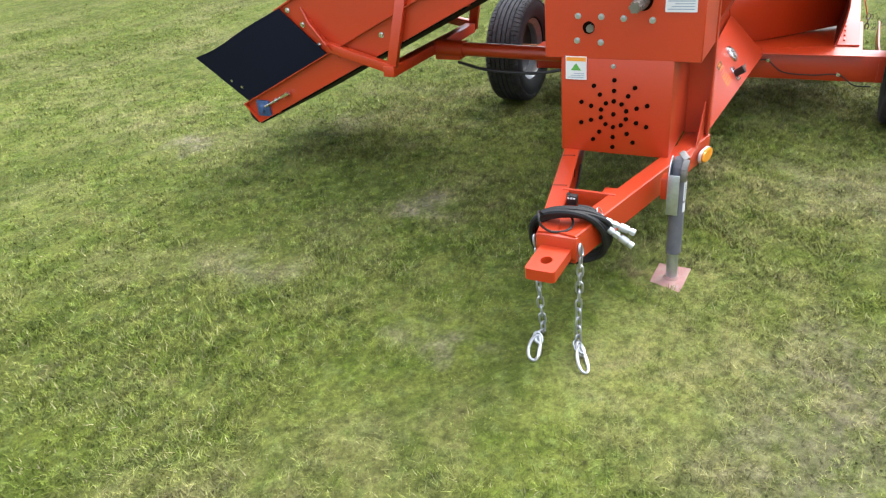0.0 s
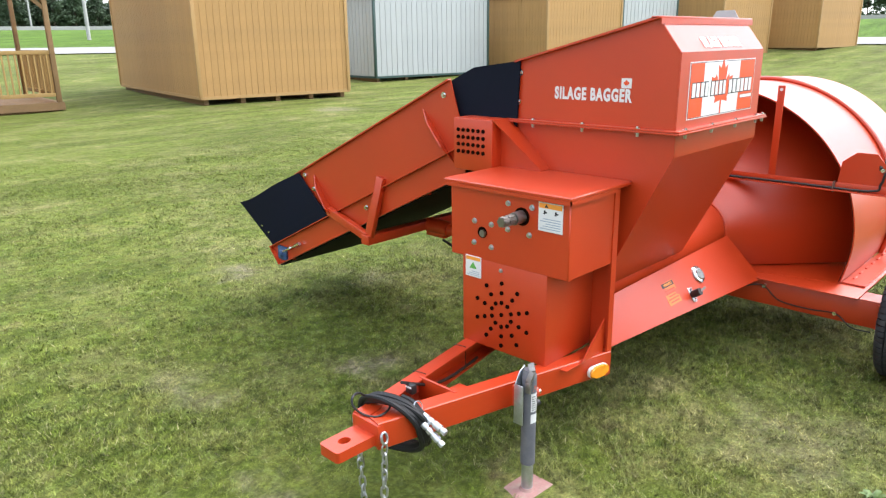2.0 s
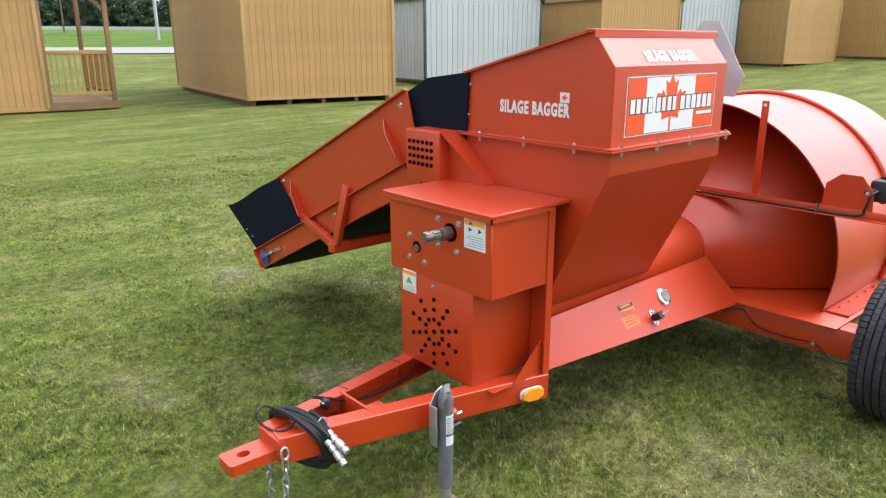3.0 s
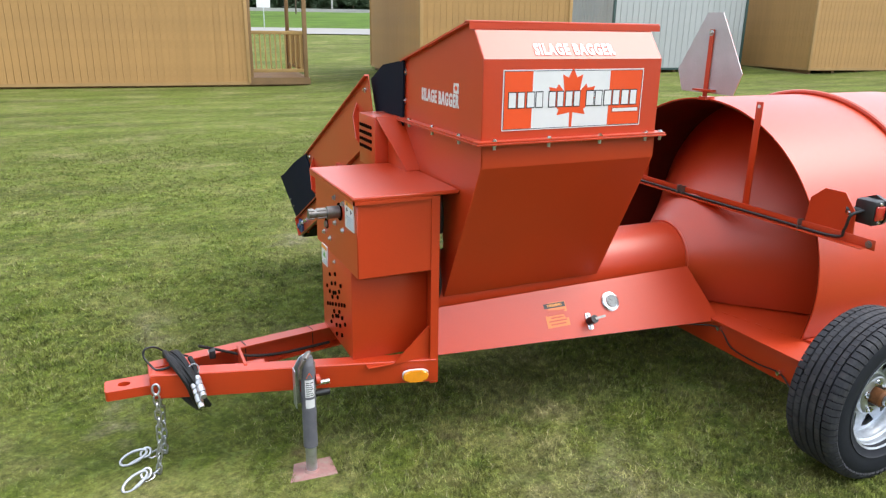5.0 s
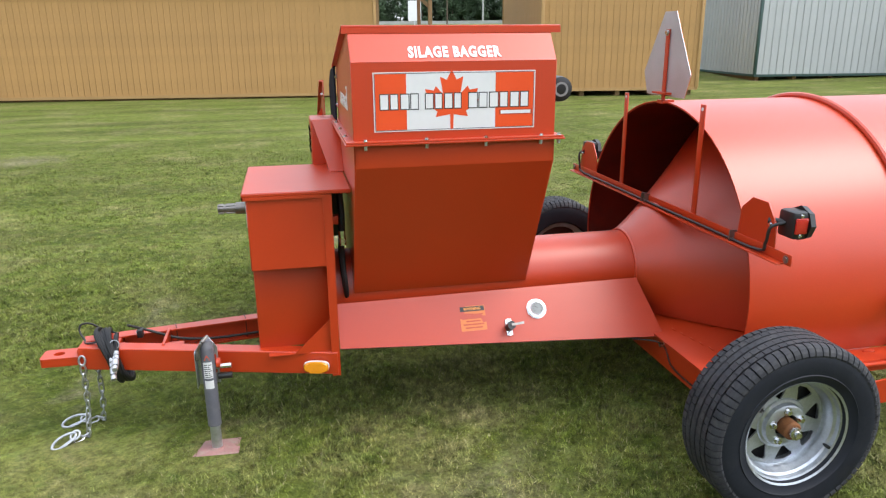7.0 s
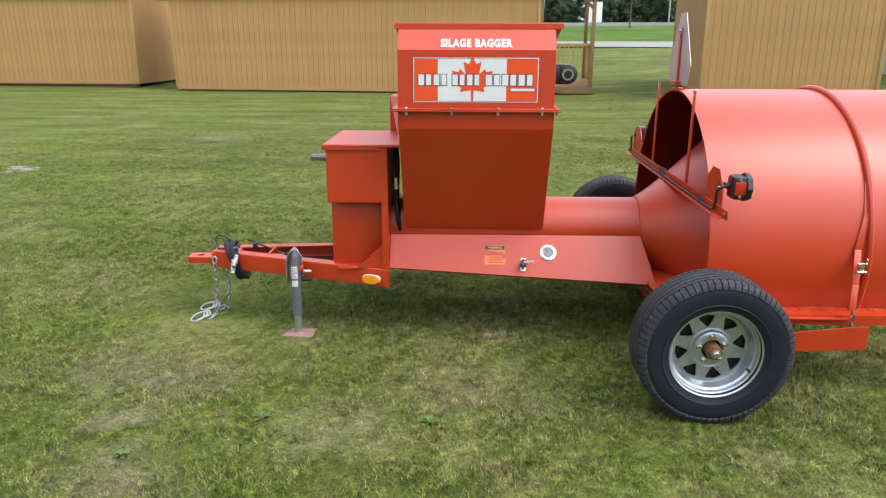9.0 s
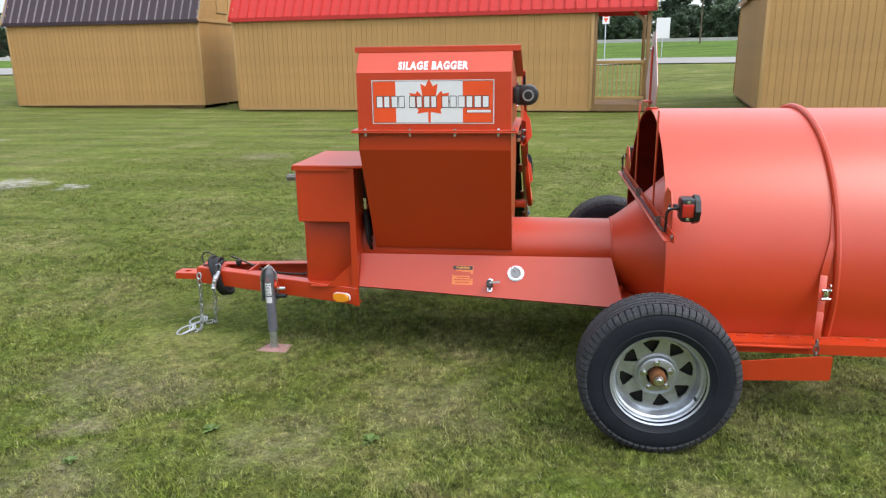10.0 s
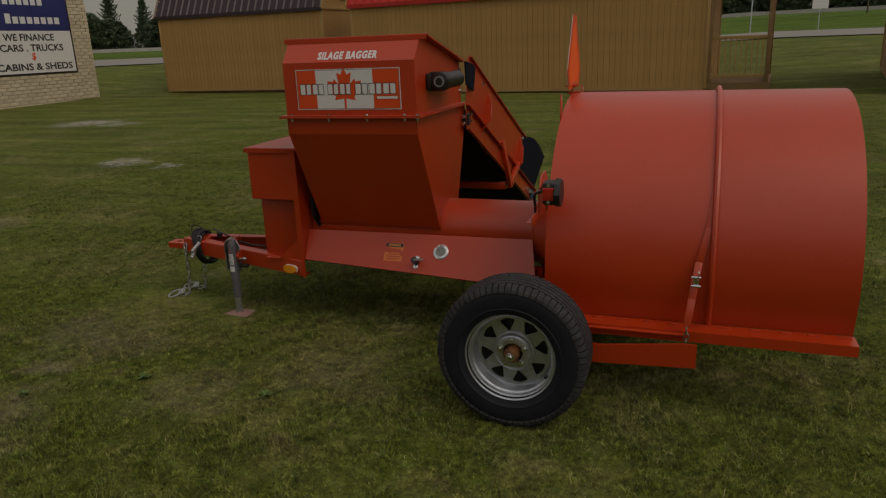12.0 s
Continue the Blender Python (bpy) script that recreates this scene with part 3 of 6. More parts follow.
def build_gearbox():
    bm = B()
    box(bm, 0.8125, 1.1245, -0.184, 0.231, 0.376, 0.745, 0.006)
    low = part("lower_guard", bm, M_RED, bagger)
    bm = B()
    box(bm, 0.85, 1.1245, -0.258, -0.1845, 0.366, 0.3725, 0.002)
    part("guard_shelf", bm, M_RED, bagger)
    holes = [(0.0, 0.0)]
    for k in range(10):
        a = radians(90 + 36 * k)
        for r in (0.050, 0.090, 0.130):
            holes.append((r * math.cos(a), r * math.sin(a)))
    # no holes are cut: near-black discs paint in their shade
    bm = B()
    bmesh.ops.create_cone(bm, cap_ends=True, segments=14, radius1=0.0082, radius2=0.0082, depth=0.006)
    me = finish(bm, "vent_hole_disc", M_HOLE)
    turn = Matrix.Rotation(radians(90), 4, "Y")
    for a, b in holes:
        piece("vent_hole_disc", me, low, Matrix.Translation((0.8105, 0.026 + a, 0.535 + b)) @ turn)
    bm = B()
    slab(bm, [(-0.274, 0.738), (0.292, 0.738), (0.292, 1.03), (-0.274, 1.03)], "x", 0.812, 1.1245, 0.004)
    cover = part("upper_guard", bm, M_RED, bagger)
    bm = B()
    slab(bm, [(-0.286, 1.03), (0.318, 1.03), (0.318, 1.046), (-0.286, 1.046)], "x", 0.797, 1.205, 0.004)
    box(bm, 0.797, 0.803, -0.286, 0.318, 1.018, 1.032)
    box(bm, 0.797, 1.097, -0.286, -0.281, 1.018, 1.032)
    part("lid", bm, M_RED, bagger)
    bolts(cover, [(0.812, y, z) for y, z in ((0.0, 0.985), (-0.11, 0.985), (0.165, 0.892), (0.08, 0.89), (0.0, 0.885), (-0.10, 0.88), (0.168, 0.805), (0.08, 0.80))], (-1, 0, 0), 0.008, 0.008, M_GALV)
    bolts(low, [(0.8125, 0.032, 0.715)], (-1, 0, 0), 0.006, 0.006, M_GALV)
    # splined drive shaft
    bm = B()
    rod(bm, (0.83, -0.065, 0.945), (0.76, -0.065, 0.945), 0.024, 20)
    rod(bm, (0.77, -0.065, 0.945), (0.690, -0.065, 0.945), 0.0165, 20)
    star = []
    for k in range(6):       # six splines with a locking groove
        for d, rr in ((-0.30, 0.0165), (-0.22, 0.0205), (0.22, 0.0205), (0.30, 0.0165)):
            g = 2 * math.pi * k / 6 + d
            star.append((-0.065 + rr * math.cos(g), 0.945 + rr * math.sin(g)))
    slab(bm, star, "x", 0.722, 0.757)
    slab(bm, star, "x", 0.692, 0.712)
    part("drive_shaft", bm, M_STEEL, bagger, "bare splined steel drive shaft")
    # near-black discs on the face in place of openings round the shafts
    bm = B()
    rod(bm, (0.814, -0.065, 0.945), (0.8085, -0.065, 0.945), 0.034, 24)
    part("shaft_opening_disc", bm, M_HOLE, cover)
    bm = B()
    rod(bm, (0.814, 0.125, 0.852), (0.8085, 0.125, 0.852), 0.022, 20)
    part("shaft_opening_disc", bm, M_HOLE, cover)
    bm = B()
    rod(bm, (0.814, 0.118, 0.85), (0.800, 0.118, 0.85), 0.014, 16)
    part("shaft_end", bm, M_STEEL, bagger, "small bare steel shaft end")
    # end bulkhead with flange and gusset
    bm = B()
    box(bm, 1.125, 1.131, -0.272, 0.275, 0.372, 1.025)
    box(bm, 1.098, 1.131, -0.279, -0.273, 0.268, 1.028)
    slab(bm, [(0.95, 0.372), (1.10, 0.372), (1.10, 0.51)], "y", -0.262, -0.256)
    box(bm, 1.098, 1.131, 0.275, 0.281, 0.268, 1.028)
    part("bulkhead", bm, M_RED, bagger)
    # hoses between the guard and the hopper
    for y in (-0.19, -0.155, -0.12):
        bm = B()
        sweep(bm, curve_pts([(1.168, y, 1.02), (1.172, y - 0.01, 0.9), (1.166, y + 0.006, 0.76), (1.172, y, 0.64), (1.18, y + 0.05, 0.56)]), 0.011, 8)
        part("hydraulic_hose", bm, M_HOSE, bagger, "black hydraulic hose")
    bm = B()
    rod(bm, (1.170, -0.198, 0.80), (1.168, -0.198, 0.86), 0.014, 6)
    part("hose_fitting", bm, M_CHROME, bagger, "bright hose fitting")
    # warning stickers
    for y0, y1, z0, z1, x, kind in ((-0.245, -0.141, 0.908, 1.013, 0.8085, 0), (0.131, 0.211, 0.661, 0.747, 0.8085, 1)):
        bm = B(); slab(bm, [(y0, z0), (y1, z0), (y1, z1), (y0, z1)], "x", x, x + 0.0035)
        st = part("warning_sticker", bm, M_WHITE, bagger, "white warning sticker with orange heading")
        h = z1 - z0
        bm = B(); slab(bm, [(y0 + 0.003, z1 - 0.2 * h), (y1 - 0.003, z1 - 0.2 * h), (y1 - 0.003, z1 - 0.003), (y0 + 0.003, z1 - 0.003)], "x", x - 0.0006, x)
        part("heading", bm, M_LABEL, st, "orange heading strip")
        bm = B()
        if kind:
            c = (y0 + y1) / 2
            slab(bm, [(c - 0.02, z0 + 0.4 * h), (c + 0.02, z0 + 0.4 * h), (c, z0 + 0.72 * h)], "x", x - 0.0006, x)
            part("symbol", bm, M_GREEN, st, "green triangle symbol")
        else:
            for c in (y0 + 0.028, y1 - 0.028):
                slab(bm, [(c + r * math.cos(a + 0.4), z0 + 0.66 * h + 0.8 * r * math.sin(a + 0.4)) for a, r in [(k * math.pi / 5, 0.010 if k % 3 else 0.005) for k in range(10)]], "x", x - 0.0006, x)
                part("symbol", bm, M_INK, st, "small dark warning symbol")
                bm = B()
            slab(bm, [((y0 + y1) / 2 + 0.026, z1 - 0.17 * h), ((y0 + y1) / 2 + 0.010, z1 - 0.17 * h), ((y0 + y1) / 2 + 0.018, z1 - 0.05 * h)], "x", x - 0.0012, x - 0.0007)
            part("alert_mark", bm, M_INK, st, "small dark alert triangle")
        bm = B()
        for k in range(5):
            zz = z0 + (0.08 + 0.085 * k) * h
            if kind and k > 2:
                continue
            slab(bm, [(y0 + 0.008, zz), (y1 - 0.008 - 0.012 * (k % 3), zz), (y1 - 0.008 - 0.012 * (k % 3), zz + 0.03 * h), (y0 + 0.008, zz + 0.03 * h)], "x", x - 0.0006, x)
        part("small_print", bm, M_PRINT, st, "pale blue lines of small print")
    # chain guard beside the hopper, its perforations drawn as near-black discs
    bm = B()
    box(bm, 1.085, 1.215, 0.31, 0.53, 1.02, 1.245, 0.006)
    sheet(bm, [(1.09, 0.31, 1.245), (1.215, 0.31, 1.245), (1.215, 0.10, 1.046), (1.15, 0.10, 1.046)], 0.006)
    slab(bm, [(0.31, 1.245), (0.31, 1.046), (0.10, 1.046)], "x", 1.145, 1.15)
    guard = part("chain_guard", bm, M_RED, bagger)
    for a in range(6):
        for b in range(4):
            piece("vent_hole_disc", me, guard, Matrix.Translation((1.083, 0.50 - a * 0.0285, 1.195 - b * 0.031)) @ turn)


# hopper outline in the cross plane: near side at negative y
TOP = [(-0.437, 1.245), (-0.437, 1.515), (-0.345, 1.633), (0.275, 1.478), (0.292, 1.245)]


def build_hopper():
    x0, x1 = 1.212, 1.957
    bm = B()
    lo = [(-0.157, 0.575), (-0.44, 1.150), (-0.44, 1.236), (0.36, 1.236), (0.36, 1.150), (0.15, 0.60)]
    rim = [(-0.157, 0.575), (-0.4385, 1.147), (-0.44, 1.155), (-0.44, 1.236)]
    lower = None
    for side in (rim, [(0.15, 0.60), (0.3585, 1.147), (0.36, 1.155), (0.36, 1.236)]):
        bm = B()
        rows = [[bm.verts.new((x, *p)) for x in (x0, x1)] for p in side]
        for a, b in zip(rows, rows[1:]):
            bm.faces.new((a[0], a[1], b[1], b[0]))
        thicken(bm, 0.005)
        ob = part("hopper_side", bm, M_RED, bagger, smooth=12)
        lower = lower or ob
    for x in (x0, x1):
        bm = B()
        sheet(bm, [(x, *p) for p in lo], 0.005)
        part("hopper_end", bm, M_RED, bagger)
    bm = B()
    for x in (x0, x1):
        bm = B()
        sheet(bm, [(x, *p) for p in TOP], 0.005)
        part("extension_end", bm, M_RED, bagger)
    bm = B()
    sheet(bm, [(x0, -0.437, 1.245), (x1, -0.437, 1.245), (x1, -0.437, 1.515), (x0, -0.437, 1.515)], 0.005)
    sheet(bm, [(x0, -0.437, 1.515), (x1, -0.437, 1.515), (x1, -0.345, 1.633), (x0, -0.345, 1.633)], 0.005)
    upper = part("extension_side", bm, M_RED, bagger)
    bm = B()   # rolled top rim
    box(bm, x0 - 0.022, x1 + 0.04, -0.365, -0.325, 1.629, 1.640, 0.003)
    box(bm, x0 - 0.022, x1 + 0.04, -0.367, -0.362, 1.612, 1.632)
    for xa, xb in ((x0 - 0.022, x0 + 0.012), (x1 - 0.012, x1 + 0.04)):
        c = (xa + xb) / 2
        bar(bm, (c, -0.345, 1.634), (c, 0.28, 1.480), xb - xa, 0.008)
    part("top_rim", bm, M_RED, bagger)
    bm = B()   # bolted seam flanges
    for z0, z1, g in ((1.232, 1.2385, 0.034), (1.2395, 1.246, 0.030)):
        box(bm, x0 - g, x1 + g, -0.437 - g, -0.433, z0, z1, 0.001)
        box(bm, x0 - g, x0 + 0.004, -0.434, 0.30, z0, z1, 0.001)
        box(bm, x1 - 0.004, x1 + g, -0.434, 0.30, z0, z1, 0.001)
    part("seam_flange", bm, M_RED, bagger)
    pts = [(x, -0.458, 1.246) for x in (1.25, 1.47, 1.69, 1.90, 1.97)]
    bolts(upper, pts, (0, 0, 1), 0.007, 0.006)
    bolts(lower, [(x, y, 1.232) for x, y, _ in pts] + [(x0 - 0.02, y, 1.232) for y in (-0.30, -0.06, 0.18)], (0, 0, -1), 0.0065, 0.014, M_GALV)
    bolts(upper, [(x0 - 0.02, y, 1.246) for y in (-0.30, -0.06, 0.18)], (0, 0, 1), 0.007, 0.006)
    bolts(upper, [(x0 - 0.003, 0.262, 1.435), (x0 - 0.003, 0.272, 1.315)], (-1, 0, 0), 0.010, 0.008)
    bolts(upper, [(x1 + 0.003, 0.262, 1.435), (x1 + 0.003, 0.272, 1.315)], (1, 0, 0), 0.010, 0.008)
    # rubber joints between hopper and conveyor
    front = [(0.255, 1.483), (0.51, 1.452), (0.675, 1.378), (0.575, 1.15), (0.27, 1.19)]
    rear = [(0.255, 1.483), (0.40, 1.462), (0.46, 1.435), (0.41, 1.30), (0.27, 1.35)]
    for x, outline in ((x0 - 0.012, front), (x1 + 0.044, rear)):
        bm = B()
        sheet(bm, [(x, *p) for p in outline], 0.008)
        part("rubber_joint", bm, M_FLAP, bagger, "black rubber sheet joint")
    # lettering
    near = Matrix.Translation((1.582, -0.415, 1.544)) @ Matrix.Rotation(radians(52), 4, "X")
    lettering("side_lettering", "SILAGE BAGGER", 0.062, near @ Matrix.Translation((0, 0, 0.004)), bagger, M_WHITE, 0.0027, 0.338, "white painted lettering", 1.16)
    front = Matrix.Translation((x0 - 0.0035, -0.085, 1.358)) @ Matrix.Rotation(radians(-90), 4, "Z") @ Matrix.Rotation(radians(90), 4, "X")
    lettering("front_lettering", "SILAGE BAGGER", 0.064, front, bagger, M_WHITE, 0.0027, 0.345, "white painted lettering", 1.16)
    bm = B(); slab(bm, [(-0.255, 1.388), (-0.213, 1.388), (-0.213, 1.424), (-0.255, 1.424)], "x", x0 - 0.0045, x0 - 0.0028)
    fl = part("small_flag_sticker", bm, M_WHITE, bagger, "small white sticker with a red leaf")
    bm = B(); slab(bm, leaf_outline(0.013, -0.234, 1.406), "x", x0 - 0.0053, x0 - 0.0045)
    part("leaf_mark", bm, M_VRED, fl, "red leaf shape")
    # big sticker on the near face
    y = -0.4400
    bm = B(); box(bm, 1.285, 1.878, y - 0.0012, y + 0.0005, 1.276, 1.482)
    sign = part("flag_sticker", bm, M_WHITE, bagger, "white-bordered orange and white flag sticker with a red leaf")
    def rect(name, xa, xb, za, zb, lift, mat, label=""):
        b = B(); box(b, xa, xb, y - 0.0012 - lift, y - 0.0012, za, zb)
        part(name, b, mat, sign, label)
    b = B()
    for xa, xb, za, zb in ((1.289, 1.874, 1.2795, 1.2815), (1.289, 1.874, 1.4765, 1.4785), (1.289, 1.291, 1.2815, 1.4765), (1.872, 1.874, 1.2815, 1.4765)):
        box(b, xa, xb, y - 0.0018, y - 0.0012, za, zb)
    part("border_line", b, M_INK, sign, "thin dark border line")
    rect("left_field", 1.2915, 1.402, 1.282, 1.476, 0.0006, M_VRED, "orange-red field")
    rect("right_field", 1.728, 1.8715, 1.282, 1.476, 0.0006, M_VRED, "orange-red field")
    b = B(); slab(b, leaf_outline(0.106, 1.566, 1.383), "y", y - 0.0018, y - 0.0012)
    part("leaf_mark", b, M_VRED, sign, "large red leaf shape")
    for xa, xb, n in ((1.306, 1.452, 4), (1.468, 1.608, 4), (1.626, 1.860, 6)):
        w = (xb - xa) / n
        for k in range(n):
            left, right = xa + k * w, xa + (k + 1) * w - 0.003 - 0.003 * (k % 2)
            rect("letter_outline", left, right, 1.3515, 1.4085, 0.0011, M_INK, "dark outline of a letter")
            rect("letter_bar", left + 0.0032, right - 0.0032, 1.355, 1.405, 0.0016, M_WHITE, "white bar in place of a letter")
    rect("word_outline", 1.742, 1.868, 1.326, 1.344, 0.0011, M_VDARK, "dark strip behind small print")
    rect("word_bar", 1.748, 1.862, 1.329, 1.341, 0.0016, M_WHITE, "small white bar in place of a word")


def leaf_outline(s, cx, cz):
    half = [(0.0, 1.0), (0.17, 0.66), (0.40, 0.77), (0.30, 0.20), (0.55, 0.46), (0.62, 0.32), (0.92, 0.37), (0.82, 0.08), (0.95, -0.02), (0.50, -0.38), (0.56, -0.56), (0.06, -0.48), (0.05, -0.98)]
    return [(cx + s * a, cz + s * b) for a, b in half] + [(cx - s * a, cz + s * b) for a, b in half[:0:-1]]


def build_conveyor():
    xa, xb = 1.165, 1.985
    conv = bagger
    def top(y): return 1.40 - 0.462 * (y - 0.62)
    def mid(y): return 1.115 - 0.478 * (y - 0.54)
    def low(y): return 0.97 - 0.478 * (y - 0.54)
    for x, y0, y1 in ((xa, 0.62, 0.53), (xb, 0.385, 0.30)):
        bm = B()
        sheet(bm, [(x, y0, top(y0)), (x, 1.86, top(1.86)), (x, 1.60, mid(1.60)), (x, y1, mid(y1))], 0.005)
        part("conveyor_side", bm, M_RED, conv)
    for x, s, ys in ((xa, -1, 0.53), (xb, 1, 0.30)):     # channels below the side plates, with flanges
        bm = B()
        rows = []
        for yt, yb in ((ys, ys), (2.19, 2.10)):
            rows.append([bm.verts.new(p) for p in ((x + 0.028 * s, yt, mid(yt)), (x, yt, mid(yt)), (x, yb, low(yb)), (x + 0.022 * s, yb, low(yb)))])
        for i in range(3):
            bm.faces.new((rows[0][i], rows[1][i], rows[1][i + 1], rows[0][i + 1]))
        thicken(bm, 0.005)
        channel = part("conveyor_channel", bm, M_RED, conv, smooth=30)
        bm = B()
        sheet(bm, [(x, 2.192, mid(2.19)), (x + 0.026 * s, 2.192, mid(2.19)), (x + 0.026 * s, 2.102, low(2.10)), (x, 2.102, low(2.10))], 0.005)
        part("end_plate", bm, M_RED, channel)
        bm = B()
        bar(bm, (x + 0.008 * s, ys + 0.09, top(ys + 0.09)), (x + 0.008 * s, 1.86, top(1.86)), 0.022, 0.007)
        part("edge_strip", bm, M_RED, channel)
    for yy in (0.8, 1.4, 2.0):
        bm = B()
        bar(bm, (xa, yy, low(yy) + 0.03), (xb, yy, low(yy) + 0.03), 0.05, 0.05)
        part("cross_member", bm, M_RED, conv)
    for x, s in ((xa, -1), (xb, 1)):     # stiffening fins
        for yt, yb in ((0.80, 0.60), (1.70, 1.50)):
            bm = B()
            n = Vector((0, 0.462, -0.0))
            p = [(x, yt, top(yt) - 0.055), (x, yb, mid(yb) - 0.06), (x + 0.062 * s, yb + 0.03, mid(yb) + 0.02), (x + 0.045 * s, (yt + yb) / 2 + 0.03, (top(yt) + mid(yb)) / 2)]
            sheet(bm, p, 0.006)
            part("stiffening_fin", bm, M_RED, conv)
    # cradle under the conveyor
    bm = B()
    bar(bm, (xa - 0.075, 1.18, 0.565), (xb + 0.02, 1.18, 0.565), 0.06, 0.05, 0.003)
    cradle = part("cradle", bm, M_RED, conv)
    for x, s in ((xa, -1), (xb, 1)):
        bm = B(); bar(bm, (x + 0.05 * s, 1.18, 0.555), (x + 0.012 * s, 1.10, 0.90), 0.05, 0.03, 0.003, up=(1, 0, 0))
        part("strut", bm, M_RED, cradle)
        bm = B(); bar(bm, (x + 0.05 * s, 1.18, 0.575), (x + 0.02 * s, 1.55, 0.66), 0.035, 0.045, 0.003)
        part("arm", bm, M_RED, cradle)
    bolts(bagger, [(xa - 0.004, 1.24, 0.72), (xa - 0.004, 0.66, 1.33), (xa - 0.004, 1.78, 0.83), (xa - 0.004, 1.70, 0.76), (xa - 0.004, 1.62, 0.66)], (-1, 0, 0), 0.010, 0.008)
    bolts(bagger, [(xb + 0.004, 0.66, 1.33), (xb + 0.004, 1.78, 0.83), (xb + 0.004, 1.62, 0.66)], (1, 0, 0), 0.010, 0.008)
    # belt loop and end rollers
    bm = B()
    ya, yb, g = 0.45, 2.13, 0.02
    for off in (0.075, -0.062):
        sheet(bm, [(xa + g, ya, low(ya) + 0.06 + off), (xb - g, ya, low(ya) + 0.06 + off), (xb - g, yb, low(yb) + 0.06 + off), (xa + g, yb, low(yb) + 0.06 + off)], 0.010)
    part("belt", bm, M_BELT, conv, "black rubber conveyor belt")
    bm = B()
    rod(bm, (xa + 0.01, yb, low(yb) + 0.065), (xb - 0.01, yb, low(yb) + 0.065), 0.068, 24)
    part("roller", bm, M_BELT, conv)
    bm = B()
    rod(bm, (xa + 0.01, ya, low(ya) + 0.065), (xb - 0.01, ya, low(ya) + 0.065), 0.068, 24)
    part("roller", bm, M_BELT, conv)
    # rubber flaps at the loading end, bent outwards a little
    for x, s in ((xa, -1), (xb, 1)):
        bm = B()
        rows = 8
        grid = []
        for i in range(rows + 1):
            t = i / rows
            a = Vector((x + 0.012 * s, 1.825, top(1.825) - 0.004)).lerp(Vector((x + 0.05 * s, 2.44, 0.575)), t)
            b = Vector((x + 0.012 * s, 1.565, mid(1.565) - 0.008)).lerp(Vector((x + 0.014 * s, 2.15, mid(2.15) - 0.004)), t)
            a.z += 0.012 * math.sin(7 * t) * t + (0.05 * math.sin(math.pi * t) if s > 0 else 0.0)
            grid.append([bm.verts.new(a.lerp(b, k / 3) + Vector((0.014 * s * math.sin(3.1 * t) * (1 - k / 3), 0, 0))) for k in range(4)])
        for i in range(rows):
            for k in range(3):
                bm.faces.new((grid[i][k], grid[i + 1][k], grid[i + 1][k + 1], grid[i][k + 1]))
        thicken(bm, 0.008)
        part("rubber_flap", bm, M_FLAP, conv, "black rubber side flap")
    bolts(bagger, [(xa - 0.028 - 0.012 * (1 - t), 2.42 - 0.25 * t, 0.555 - 0.13 * t) for t in (0.15, 0.45, 0.75, 1.0)], (-1, 0, 0), 0.008, 0.007, M_CHROME)
    # belt tensioner
    for x, s in ((xa, -1), (xb, 1)):
        bm = B()
        rod(bm, (x + 0.022 * s, 2.075, 0.305), (x + 0.022 * s, 1.86, 0.405), 0.007, 10)
        rod(bm, (x + 0.022 * s, 1.91, 0.382), (x + 0.022 * s, 1.86, 0.405), 0.012, 6)
        rod(bm, (x + 0.022 * s, 1.97, 0.354), (x + 0.022 * s, 1.955, 0.361), 0.014, 6)
        ten = part("belt_tensioner", bm, M_CHROME, bagger, "threaded steel tensioner rod")
        bm = B()
        lathe(bm, [(0.0, 0.034), (0.016, 0.034), (0.02, 0.022), (0.034, 0.016), (0.04, 0.0), (0.0, 0.0)], 12, Matrix.Translation((x + 0.003 * s, 2.065, 0.305)) @ Matrix.Rotation(radians(90 * s), 4, "Y"))
        box(bm, min(x, x + 0.02 * s), max(x, x + 0.02 * s), 2.02, 2.11, 0.26, 0.35, 0.008)
        part("bearing_housing", bm, M_BLUE, ten, "blue cast bearing housing")
    # lift cylinder
    bm = B()
    rod(bm, (1.55, 0.16, 0.545), (1.55, 1.08, 0.565), 0.034, 20)
    rod(bm, (1.55, 1.0, 0.563), (1.55, 1.16, 0.567), 0.042, 20)
    box(bm, 1.525, 1.575, 1.02, 1.16, 0.51, 0.57, 0.004)
    cyl = part("lift_cylinder", bm, M_RED, bagger)
    bm = B()
    sweep(bm, curve_pts([(1.53, 1.03, 0.50), (1.50, 0.85, 0.475), (1.50, 0.6, 0.47), (1.52, 0.4, 0.50), (1.5, 0.2, 0.52)]), 0.008)
    part("hydraulic_line", bm, M_BLACK, cyl, "black hydraulic line")


AX_Y, AX_Z, AX_R = 0.02, 0.548, 0.168      # auger tube axis and radius
TUN_Y, TUN_Z, TUN_R = 0.045, 0.552, 0.758   # tunnel axis and radius
TX0, TX1 = 2.668, 3.955


